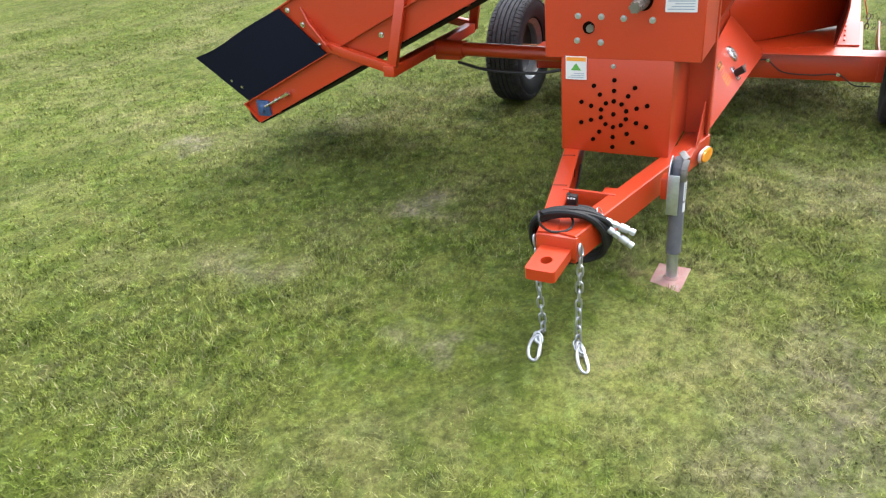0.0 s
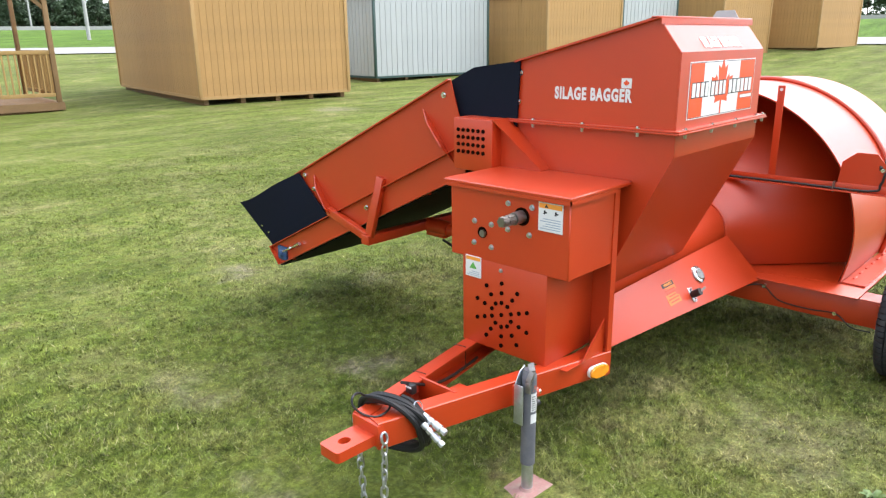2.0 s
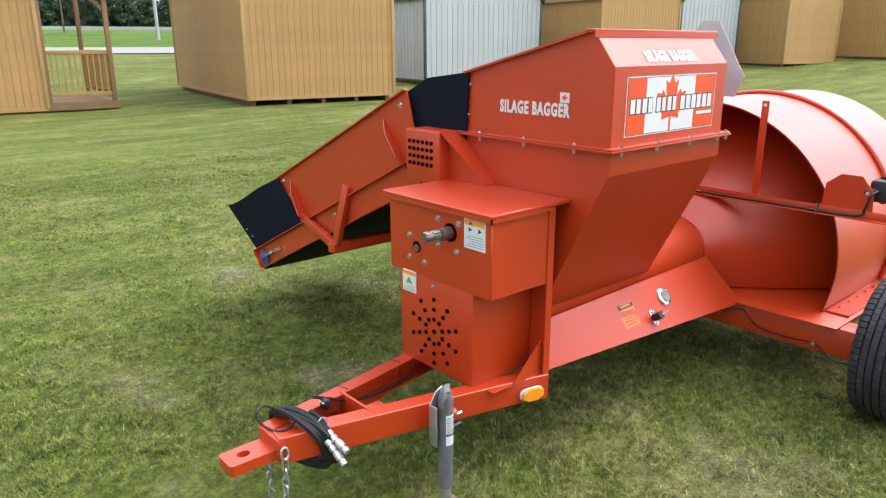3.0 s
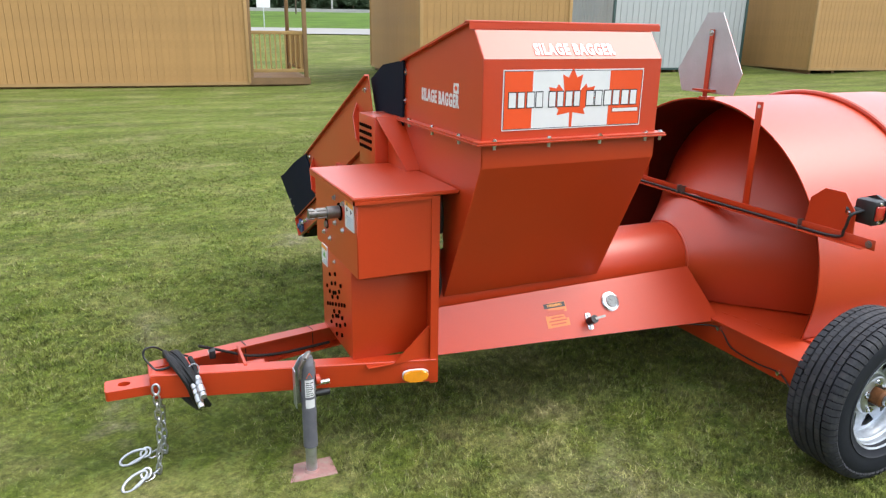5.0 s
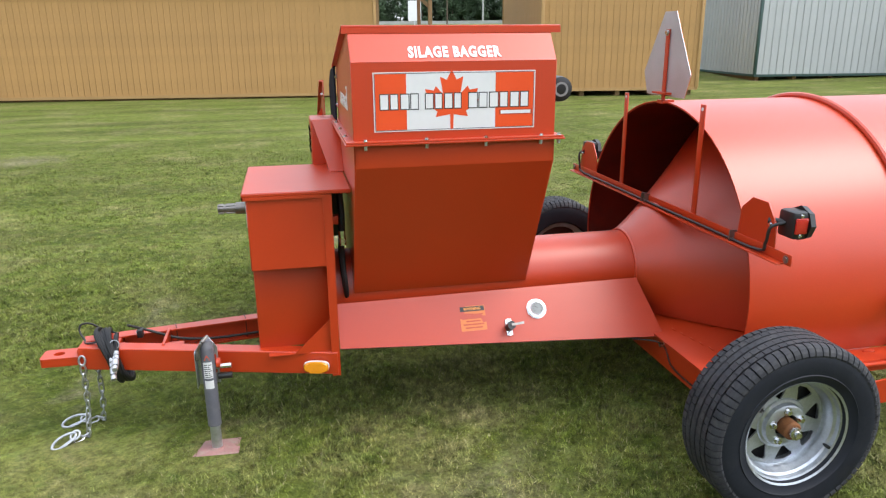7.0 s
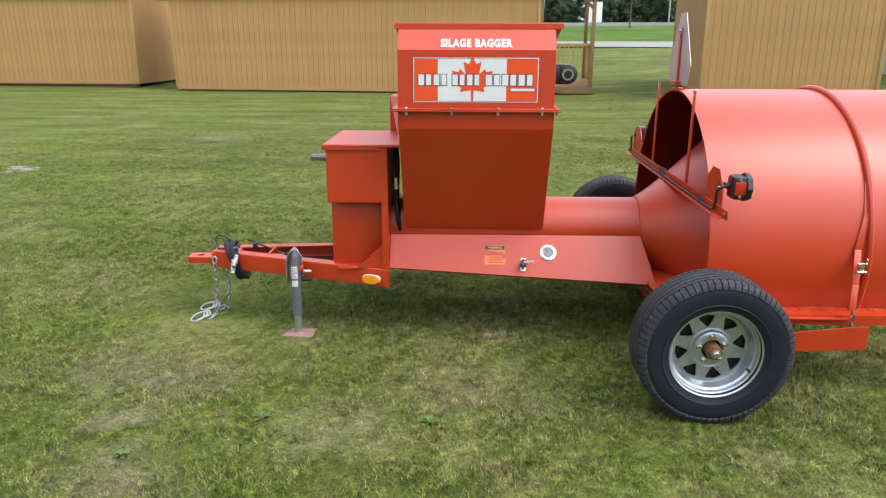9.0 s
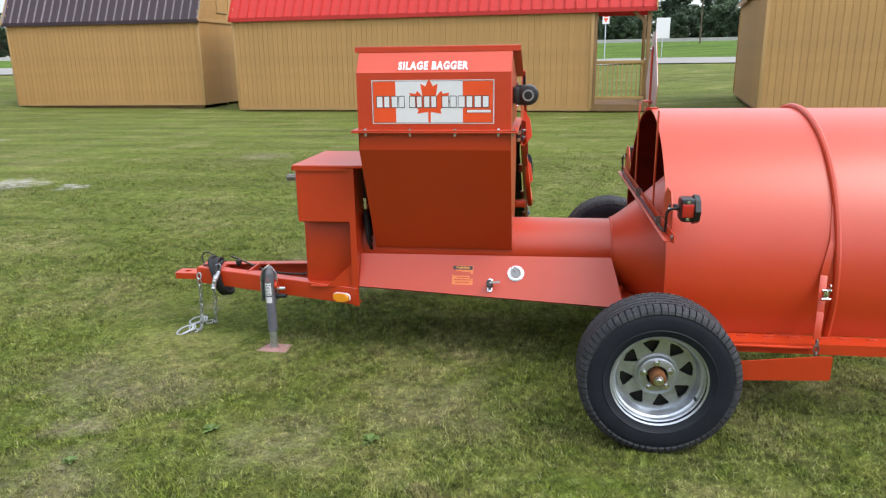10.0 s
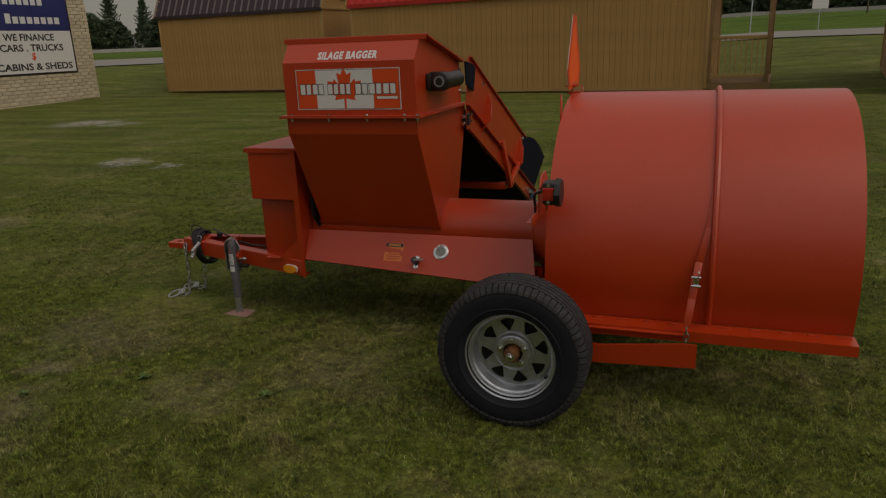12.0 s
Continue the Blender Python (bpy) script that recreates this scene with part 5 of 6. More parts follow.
    box(bm, 1.975, 2.04, -0.285, -0.235, 1.352, 1.448, 0.006)
    box(bm, 1.962, 1.992, -0.30, -0.06, 1.36, 1.44, 0.006)
    motor = part("hydraulic_motor", bm, M_BLACK, bagger, "black cylindrical hydraulic motor")
    bm = B()
    lathe(bm, [(0.020, 0.001), (0.020, -0.003), (0.028, -0.003), (0.028, 0.002)], 24, ym)
    part("end_cap", bm, M_DIAL, motor, "worn grey end cap")
    bm = B()
    box(bm, 1.960, 2.0, 0.30, 0.345, 1.105, 1.175, 0.006)
    rod(bm, (1.98, 0.32, 1.175), (1.98, 0.32, 1.20), 0.010, 10)
    rod(bm, (1.98, 0.32, 1.105), (1.98, 0.32, 1.09), 0.010, 10)
    vb = part("valve_block", bm, M_BLACK, bagger, "black hydraulic valve block with steel fittings")
    bm = B()
    for z in (1.12, 1.16):
        rod(bm, (1.975, 0.305, z), (1.975, 0.262, z), 0.011, 8)
        rod(bm, (1.98, 0.335, z + 0.01), (2.012, 0.335, z + 0.01), 0.009, 8)
    part("fitting", bm, M_CHROME, vb)


def build_jack():
    c = (0.615, -0.262)
    bm = B()
    rod(bm, (*c, 0.10), (*c, 0.44), 0.0265, 24)
    rod(bm, (*c, 0.44), (*c, 0.468), 0.0265, 24, 0.019)
    jack = part("jack_stand", bm, M_JACK, bagger, "grey round drop-leg jack")
    bm = B(); rod(bm, (*c, -0.016), (*c, 0.12), 0.021, 20)
    part("inner_leg", bm, M_GALV, jack, "bare steel inner leg")
    bm = B()
    box(bm, -0.096, 0.096, -0.060, 0.060, -0.022, -0.011, 0.003, Matrix.Translation((0.608, -0.255, 0)) @ Matrix.Rotation(radians(-2), 4, "Z"))
    rod(bm, (*c, -0.012), (*c, -0.001), 0.03, 20, 0.022)
    part("foot_plate", bm, M_PAD, jack, "faded pink square foot plate")
    bm = B()
    for a, b in zip([(0.622, -0.262, 0.486), (0.600, -0.286, 0.470), (0.583, -0.282, 0.435)], [(0.600, -0.286, 0.470), (0.583, -0.282, 0.435), (0.581, -0.282, 0.395)]):
        bar(bm, a, b, 0.010, 0.022, 0.002, up=(0, 1, 0))
    part("crank_handle", bm, M_STEEL, jack, "folded steel crank handle")
    bm = B()
    box(bm, 0.59, 0.645, -0.238, -0.205, 0.315, 0.395, 0.003)
    rod(bm, (0.645, -0.255, 0.365), (0.660, -0.255, 0.365), 0.02, 14)
    part("mounting_bracket", bm, M_RED, jack, "red welded mounting bracket")
    bm = B()
    slab(bm, [(0.570, 0.270), (0.652, 0.270), (0.652, 0.425), (0.622, 0.474), (0.592, 0.458), (0.570, 0.420)], "y", -0.2365, -0.2325, 0.0015)
    box(bm, 0.566, 0.570, -0.272, -0.2325, 0.270, 0.420, 0.001)
    part("pivot_plate", bm, M_GALV, jack, "zinc-plated swivel plate behind the jack tube")
    bm = B()
    rod(bm, (0.64, -0.245, 0.345), (0.70, -0.245, 0.345), 0.010, 10)
    part("locking_pin", bm, M_CHROME, jack, "bright locking pin")
    bm = B()
    rod(bm, (0.645, -0.24, 0.30), (0.70, -0.24, 0.30), 0.013, 12)
    part("grip", bm, M_BLACK, jack, "black rubber grip")
    bm = B()
    n = 6
    for z0, z1 in ((0.315, 0.385), (0.27, 0.305)):
        rows = [[bm.verts.new((c[0] + 0.0272 * math.sin(a), c[1] - 0.0272 * math.cos(a), z)) for a in [radians(-38 + 76 * k / n) for k in range(n + 1)]] for z in (z0, z1)]
        for k in range(n):
            bm.faces.new((rows[0][k], rows[0][k + 1], rows[1][k + 1], rows[1][k]))
    lab = part("paper_label", bm, M_WHITE, jack, "white paper label")
    bm = B()
    rows = []
    for z, w in ((0.392, 26), (0.415, 2)):
        rows.append([bm.verts.new((c[0] + 0.0274 * math.sin(a), c[1] - 0.0274 * math.cos(a), z)) for a in (radians(-w), radians(w))])
    bm.faces.new((rows[0][0], rows[0][1], rows[1][1], rows[1][0]))
    part("red_mark", bm, M_VRED, lab, "small red triangle mark")
    bm = B()
    for k in range(7):
        z = 0.32 + k * 0.0085
        v = [bm.verts.new((c[0] + 0.0275 * math.sin(a), c[1] - 0.0275 * math.cos(a), zz)) for zz in (z, z + 0.0035) for a in (radians(-30), radians(-10), radians(10), radians(30 - 9 * (k % 3)))]
        for i in range(3):
            bm.faces.new((v[i], v[i + 1], v[i + 5], v[i + 4]))
    part("small_print", bm, M_INK, lab)


build_drawbar()
build_gearbox()
build_hopper()
build_conveyor()
build_tube_and_tunnel()
build_shield_fittings()
build_rear_fittings()
build_jack()


# ---- loose things at the hitch ----
def build_chain(start, foot, end, label):
    ch = thing("safety_chain", label, "chain", foot, group="safety chains at the hitch")
    bm = B()
    k = 16
    pts = []
    for j in range(k):
        a = 2 * math.pi * j / k
        pts.append((0.0100 * math.cos(a), 0, 0.0100 * math.copysign(1, math.sin(a)) * (1 if abs(math.sin(a)) > 1e-6 else 0) + 0.0100 * math.sin(a)))
    sweep(bm, pts, 0.0038, 6, True)
    me = finish(bm, "chain_link", M_CHAIN, 60)
    line = curve_pts([start, Vector(start).lerp(Vector(foot), 0.55) + Vector((0.006, 0.004, -0.004)), foot, Vector(foot).lerp(Vector(end), 0.45) + Vector((0.012, 0.012, 0)), end], 24)
    d, last, i = 0.0, None, 0
    step = 0.0290
    acc = 0.0
    for a, b in zip(line, line[1:]):
        acc += (b - a).length
        if acc >= step:
            acc = 0.0
            m = Matrix.Translation(b - Vector(foot)) @ (b - a).to_track_quat("Z", "Y").to_matrix().to_4x4() @ Matrix.Rotation(radians(45 + 90 * (i % 2)), 4, "Z")
            piece("chain_link", me, ch, m)
            i += 1
    # snap hook lying in the grass
    e, f = Vector(end), (Vector(end) - Vector(foot)).normalized()
    s = Vector((0, 0, 1)).cross(f).normalized()
    bm = B()
    hook = []
    for j in range(20):
        a = 2 * math.pi * j / 20
        hook.append(e - Vector(foot) + f * (0.050 + 0.050 * math.cos(a)) + s * (0.016 + 0.004 * math.cos(a)) * math.sin(a) + Vector((0, 0, 0.030 - 0.014 * math.sin(a))))
    sweep(bm, hook, 0.0055, 8, True)
    rod(bm, hook[3], hook[8], 0.0038, 8)
    eye = e - Vector(foot) + f * 0.004 + Vector((0, 0, 0.026))
    sweep(bm, [eye + f * 0.019 * math.cos(a) + (s * 0.012 - Vector((0, 0, 0.012))) * math.sin(a) for a in [2 * math.pi * j / 18 for j in range(18)]], 0.005, 8, True)
    part("snap_hook", bm, M_CHAIN, ch, "bright spring hook")
    # ring on the bolt
    bm = B()
    c = Vector(start) - Vector(foot) + Vector((0, 0, 0.012))
    sweep(bm, [c + Vector((0.012 * math.cos(a), 0.004 * math.sin(a), 0.019 * math.sin(a))) for a in [2 * math.pi * j / 18 for j in range(18)]], 0.0046, 8, True)
    part("shackle", bm, M_CHAIN, ch)


build_chain((0.103, -0.074, 0.336), (0.082, -0.074, 0.018), (0.040, -0.094, 0.002), "zinc-plated safety chain hanging from the hitch to the grass")
build_chain((0.112, 0.077, 0.338), (0.112, 0.058, 0.018), (0.046, 0.050, 0.002), "zinc-plated safety chain hanging behind the hitch plate")


def build_hoses():
    h = thing("hydraulic_hose_coil", "coiled black hydraulic hoses tied over the drawbar", "hose", (0.25, 0, 0.4))
    rng = random.Random(8)
    for k in range(6):
        bm = B()
        pts = []
        x0 = 0.190 + 0.008 * k
        ry, rz = 0.106 + 0.016 * rng.random(), 0.090 + 0.020 * rng.random()
        for j in range(44):
            a = 2 * math.pi * j / 40 + 2.9 + 0.3 * k
            x = x0 - 0.030 * math.cos(a) - 0.035 * math.sin(a) + 0.007 * math.sin(2 * a + k)
            y = -0.004 + ry * math.cos(a) + 0.006 * math.sin(3 * a + k)
            z = 0.334 + rz * math.copysign(abs(math.sin(a)) ** 0.75, math.sin(a))
            pts.append((x - 0.25, y, z - 0.4))
        sweep(bm, pts, 0.0098, 8)
        part("hose_loop", bm, M_HOSE, h)
    for start, end in (((0.245, -0.107, 0.386), (0.255, -0.201, 0.351)), ((0.230, -0.121, 0.367), (0.245, -0.197, 0.308))):
        bm = B()
        a, b = Vector(start) - Vector((0.25, 0, 0.4)), Vector(end) - Vector((0.25, 0, 0.4))
        sweep(bm, curve_pts([a + Vector((-0.012, 0.085, 0.040)), a + Vector((-0.006, 0.045, 0.034)), a + Vector((0, 0.012, 0.008)), a.lerp(b, 0.12)]), 0.0098, 8)
        part("hose_end", bm, M_HOSE, h)
        bm = B()
        rod(bm, a, b, 0.0080, 14)
        rod(bm, a.lerp(b, 0.02), a.lerp(b, 0.20), 0.0120, 14)
        rod(bm, a.lerp(b, 0.26), a.lerp(b, 0.42), 0.0122, 6)
        rod(bm, a.lerp(b, 0.50), a.lerp(b, 0.78), 0.0128, 14)
        rod(bm, a.lerp(b, 0.84), a.lerp(b, 1.0), 0.0112, 14)
        part("coupler", bm, M_COUPLER, h, "bright steel quick coupler")
    bm = B()        # tie that holds the bundle together
    c = Vector((-0.012, -0.092, 0.012))
    sweep(bm, [c + Vector((0.018 * math.cos(g), 0.007 * math.sin(g), 0.018 * math.sin(g))) for g in [2 * math.pi * j / 18 for j in range(18)]], 0.0020, 6, True)
    part("cable_tie", bm, M_GALV, h, "pale tie round the hose bundle")
    bm = B()
    sweep(bm, curve_pts([(-0.02, 0.03, 0.012), (-0.09, 0.064, 0.024), (-0.13, 0.066, 0.052), (-0.166, 0.054, 0.056), (-0.174, 0.044, 0.030), (-0.152, 0.020, 0.0), (-0.135, -0.025, 0.002), (-0.09, -0.030, 0.008), (-0.04, 0.0, 0.022)]), 0.0040, 8)
    part("thin_cable", bm, M_BLACK, h)
    bm = B()
    sweep(bm, curve_pts([(0.02, 0.02, 0.05), (0.07, 0.04, 0.022), (0.13, 0.055, -0.01), (0.22, 0.07, -0.05), (0.36, 0.10, -0.075), (0.56, 0.150, -0.085)]), 0.006, 6)
    part("thin_cable", bm, M_BLACK, h)
    bm = B()
    box(bm, 0.055, 0.078, 0.006, 0.040, -0.008, 0.026, 0.003)
    plug = part("connector_plug", bm, M_BLACK, h, "black wiring plug with pale contacts")
    for y in (0.013, 0.023, 0.033):
        bm = B()
        rod(bm, (0.056, y, 0.017), (0.052, y, 0.019), 0.0035, 8)
        part("contact", bm, M_WHITE, plug)


build_hoses()


# ---- sheds along the lawn ----
def gambrel(w, eave, rise):
    """Roof outline across the width w: eave, break, ridge."""
    return [(-0.12, eave), (0.14 * w, eave + 0.55 * rise), (0.5 * w, eave + 0.86 * rise), (0.86 * w, eave + 0.55 * rise), (w + 0.12, eave)]


def plank_wall(parent, length, height, step, mat, m, label, gable=None, bottom=0.12, gap=0.007):
    """A wall of upright boards; local x runs along it, the outside is towards local -y."""
    bm = B()
    if gable:
        slab(bm, [(0, bottom), (length, bottom)] + [(min(max(a, 0.0), length), b) for a, b in gable[::-1]], "y", 0.0, 0.04, 0, m)
    else:
        box(bm, 0, length, 0, 0.04, bottom, height, 0, m)
    wall = part("wall", bm, mat, parent, label, smooth=0)
    n = max(2, round(length / step))
    d = length / n
    cache = {}
    for k in range(n):
        top = height
        if gable:
            xm = (k + 0.5) * d
            for (xa, za), (xb, zb) in zip(gable, gable[1:]):
                if xa <= xm <= xb:
                    top = za + (zb - za) * (xm - xa) / (xb - xa) - 0.08
        key = round(top, 1)
        if key not in cache:
            b = B()
            box(b, gap, d - gap, -0.016, 0.0, bottom, key)
            cache[key] = finish(b, "siding_board", mat, 0)
        piece("siding_board", cache[key], wall, m @ Matrix.Translation((k * d, 0, 0)))
    return wall


def shed(name_label, at, ang, w, d, eave, rise, siding, roofing, trim, ridge="x", step=0.165, sides="f", porch=0.0, group="sheds for sale on the lawn"):
    """A shed; local x along the front, y to the back. ridge 'x': eaves in front; 'y': gable in front."""
    z = float(ground_height(*at)) + (0.09 if ridge == "y" else 0.0)
    s = thing("shed", name_label, "shed", (at[0], at[1], z), group=group)
    s.rotation_euler = (0, 0, radians(ang))
    I = Matrix.Identity(4)
    left = Matrix.Translation((0, d, 0)) @ Matrix.Rotation(radians(-90), 4, "Z")
    right = Matrix.Translation((w, 0, 0)) @ Matrix.Rotation(radians(90), 4, "Z")
    back = Matrix.Translation((w, d, 0)) @ Matrix.Rotation(radians(180), 4, "Z")
    gx = gambrel(d, eave, rise) if ridge == "x" else None
    gy = gambrel(w, eave, rise) if ridge == "y" else None
    gap = 0.017 if siding is M_WSIDE else 0.0045
    plank_wall(s, w, eave, step, siding, I, "", gy, gap=gap)
    plank_wall(s, d, eave, step, siding, left, "", gx, gap=gap)
    plank_wall(s, d, eave, step, siding, right, "", gx, gap=gap)
    bm = B()
    box(bm, 0, w, 0, 0.04, 0.12, eave, 0, back)
    part("back_wall", bm, siding, s)
    # corner boards and sill
    bm = B()
    for x, y in ((0, 0), (w, 0), (0, d), (w, d)):
        box(bm, x - 0.045, x + 0.045, y - 0.045, y + 0.045, 0.10, eave - 0.01, 0.004)
    box(bm, -0.02, w + 0.02, -0.03, 0.05, 0.05, 0.125)
    box(bm, -0.03, 0.05, 0, d, 0.05, 0.125)
    box(bm, w - 0.05, w + 0.03, 0, d, 0.05, 0.125)
    part("corner_trim", bm, trim, s)
    for k in range(5 if ridge == "y" else 3):
        bm = B()
        if ridge == "y":
            x = 0.15 + (w - 0.3) * k / 4
            box(bm, x - 0.06, x + 0.06, 0.1, d - 0.1, -0.16, 0.05)
        else:
            y = 0.15 + (d - 0.3) * k / 2
            box(bm, 0.1, w + porch - 0.1, y - 0.06, y + 0.06, -0.06, 0.05)
        part("skid", bm, M_WOOD, s, "lumber skid")
    if ridge == "x":       # trim across the gable end, and the loft hatch
        bm = B()
        box(bm, -0.02, d + 0.02, -0.05, -0.016, eave - 0.05, eave + 0.06, 0.004, right)
        part("gable_trim", bm, trim, s)
        bm = B()
        for xa, xb, za, zb in ((-0.5, 0.5, 0.3, 0.38), (-0.5, 0.5, 1.12, 1.2), (-0.5, -0.42, 0.38, 1.12), (0.42, 0.5, 0.38, 1.12)):
            box(bm, d / 2 + xa, d / 2 + xb, -0.045, -0.016, eave + za, eave + zb, 0, right)
        part("loft_hatch_frame", bm, trim, s)
    # roof of ribbed sheets
    g = gx or gy
    length = (w + porch) if ridge == "x" else d
    bm = B()
    rows = [[bm.verts.new((p, a, za + 0.02) if ridge == "x" else (a, p, za + 0.02)) for p in (-0.12, length + 0.12)] for a, za in g]
    for r0, r1 in zip(rows, rows[1:]):
        bm.faces.new((r0[0], r0[1], r1[1], r1[0]))
    thicken(bm, 0.04)
    roof = part("roof", bm, roofing, s, smooth=0)
    for i, ((a, za), (b, zb)) in enumerate(zip(g, g[1:])):
        slope = math.hypot(b - a, zb - za)
        bm = B()
        slab(bm, [(-0.024, 0), (-0.011, 0.040), (0.011, 0.040), (0.024, 0)], "y", 0.0, slope)
        # ribs on the brown roof get the paler copy, as if catching the sky
        me = finish(bm, "roof_rib", M_BRIB if roofing is M_BROOF else roofing, 0)
        n = int(length / 0.30)
        t = math.atan2(zb - za, b - a)
        for k in range(n + 1):
            p = -0.08 + k * (length + 0.14) / n
            if ridge == "x":
                m = Matrix.Translation((p, a, za + 0.02)) @ Matrix.Rotation(t, 4, "X")
            else:
                m = Matrix.Translation((a, p + 0.02, za + 0.02)) @ Matrix.Rotation(radians(-90), 4, "Z") @ Matrix.Rotation(t, 4, "X")
            piece("roof_rib", me, roof, m)
    bm = B()
    if ridge == "x":
        box(bm, -0.12, length + 0.12, -0.13, -0.10, eave - 0.09, eave + 0.03)
        box(bm, -0.12, length + 0.12, -0.12, 0.0, eave - 0.03, eave - 0.015)
        for x in (-0.13, length + 0.10):
            rake = B()
            for (a, za), (b, zb) in zip(g, g[1:]):
                bar(rake, (x + 0.015, a, za - 0.05), (x + 0.015, b, zb - 0.05), 0.03, 0.15)
            part("rake_board", rake, trim, s)
    else:
        for (a, za), (b, zb) in zip(g, g[1:]):
            bar(bm, (a, -0.12, za - 0.03), (b, -0.12, zb - 0.03), 0.03, 0.11)
        for x in (-0.13, w + 0.10):
            box(bm, x, x + 0.03, -0.1, d + 0.1, eave - 0.08, eave + 0.03)
    part("fascia", bm, roofing if ridge == "x" else trim, s)
    if porch:
        bm = B()
        box(bm, w, w + porch, 0.0, d, 0.17, 0.20)
        box(bm, w, w + porch, -0.03, 0.0, 0.05, 0.23)
        box(bm, w + porch, w + porch + 0.03, -0.03, d, 0.05, 0.23)
        deck = part("porch_deck", bm, M_WOOD, s, "weathered lumber porch floor")
        bm = B(); box(bm, 0, porch, 0.004, d / 12 - 0.004, 0.20, 0.235)
        me = finish(bm, "deck_board", M_WOOD, 0)
        for k in range(12):
            piece("deck_board", me, deck, Matrix.Translation((w, k * d / 12, 0)))
        for x, y in ((w + porch - 0.07, 0.05), (w + porch - 0.07, d - 0.05), (w + 0.07, 0.05)):
            bm = B(); box(bm, x - 0.055, x + 0.055, y - 0.055, y + 0.055, 0.235, eave - 0.02, 0.005)
            part("post", bm, M_WOOD, s, "lumber porch post")
        bm = B()
        bar(bm, (w + porch - 0.1, 0.05, eave - 0.45), (w + porch - 0.5, 0.05, eave - 0.08), 0.04, 0.09)
        bar(bm, (w + porch - 0.07, 0.1, eave - 0.45), (w + porch - 0.07, 0.5, eave - 0.08), 0.04, 0.09)
        part("knee_brace", bm, M_WOOD, s)
        for a, b in (((w + 0.07, 0.05), (w + porch - 0.07, 0.05)), ((w + porch - 0.07, 0.05), (w + porch - 0.07, d - 0.05))):
            bm = B(); bar(bm, (*a, 0.42), (*b, 0.42), 0.05, 0.09, 0.004)
            part("bottom_rail", bm, M_WOODL, s, "pale lumber bottom rail")
            bm = B(); bar(bm, (*a, 1.42), (*b, 1.42), 0.05, 0.09, 0.004)
            rail = part("railing", bm, M_WOODL, s, "pale lumber porch railing")
            L = math.hypot(b[0] - a[0], b[1] - a[1])
            bm = B(); box(bm, -0.018, 0.018, -0.018, 0.018, 0.46, 1.40)
            me = finish(bm, "baluster", M_WOODL, 0)
            n = int(L / 0.13)
            for k in range(1, n):
                t = k / n
                piece("baluster", me, rail, Matrix.Translation((a[0] + (b[0] - a[0]) * t, a[1] + (b[1] - a[1]) * t, 0)))
    return s


shed("long tan wooden cabin with red metal gambrel roof and corner porch", (-7.70, 18.70), -5.6, 11.25, 3.9, 2.88, 2.3, M_TAN, M_RROOF, M_TANTRIM, porch=1.62)
shed("tan wooden shed with brown metal gambrel roof", (-16.7, 20.05), -1.2, 7.2, 3.9, 2.88, 2.3, M_TAN, M_BROOF, M_TANTRIM)
shed("tan wooden shed on skids with grey-blue metal roof", (7.45, 14.95), -10.0, 4.1, 8.2, 3.05, 1.9, M_TAN, M_GROOF, M_TANTRIM, ridge="y")
shed("white metal-clad shed with dark green corner trim", (16.2, 18.5), -8.0, 5.4, 6.5, 3.0, 1.9, M_WSIDE, M_GROOF, M_GTRIM, ridge="y", step=0.24)
shed("tan wooden shed standing behind the white one", (22.5, 15.5), -10.0, 4.3, 7.0, 3.0, 1.9, M_TAN, M_BROOF, M_TANTRIM, ridge="y")
shed("white metal-clad shed in the row of sheds", (27.1, 14.9), -10.0, 3.7, 6.0, 3.0, 1.9, M_WSIDE, M_GROOF, M_GTRIM, ridge="y", step=0.24)
shed("tan wooden shed further along the row", (31.5, 12.4), -12.0, 3.6, 6.0, 3.0, 1.9, M_TAN, M_BROOF, M_TANTRIM, ridge="y")
shed("tan wooden shed at the end of the row", (36.6, 9.9), -12.0, 3.6, 6.0, 3.0, 1.9, M_TAN, M_BROOF, M_TANTRIM, ridge="y")


# ---- unseen wall added behind the walk to darken low reflections ----
bm = B()
box(bm, -26, 26, -18.4, -18.0, -0.2, 5.4)
tagged(new("wall_south", finish(bm, "wall_south", M_WOOD, 0)), "plain dark boarded wall, unseen, added to block low sky behind the walk", "wall", kind="structure")


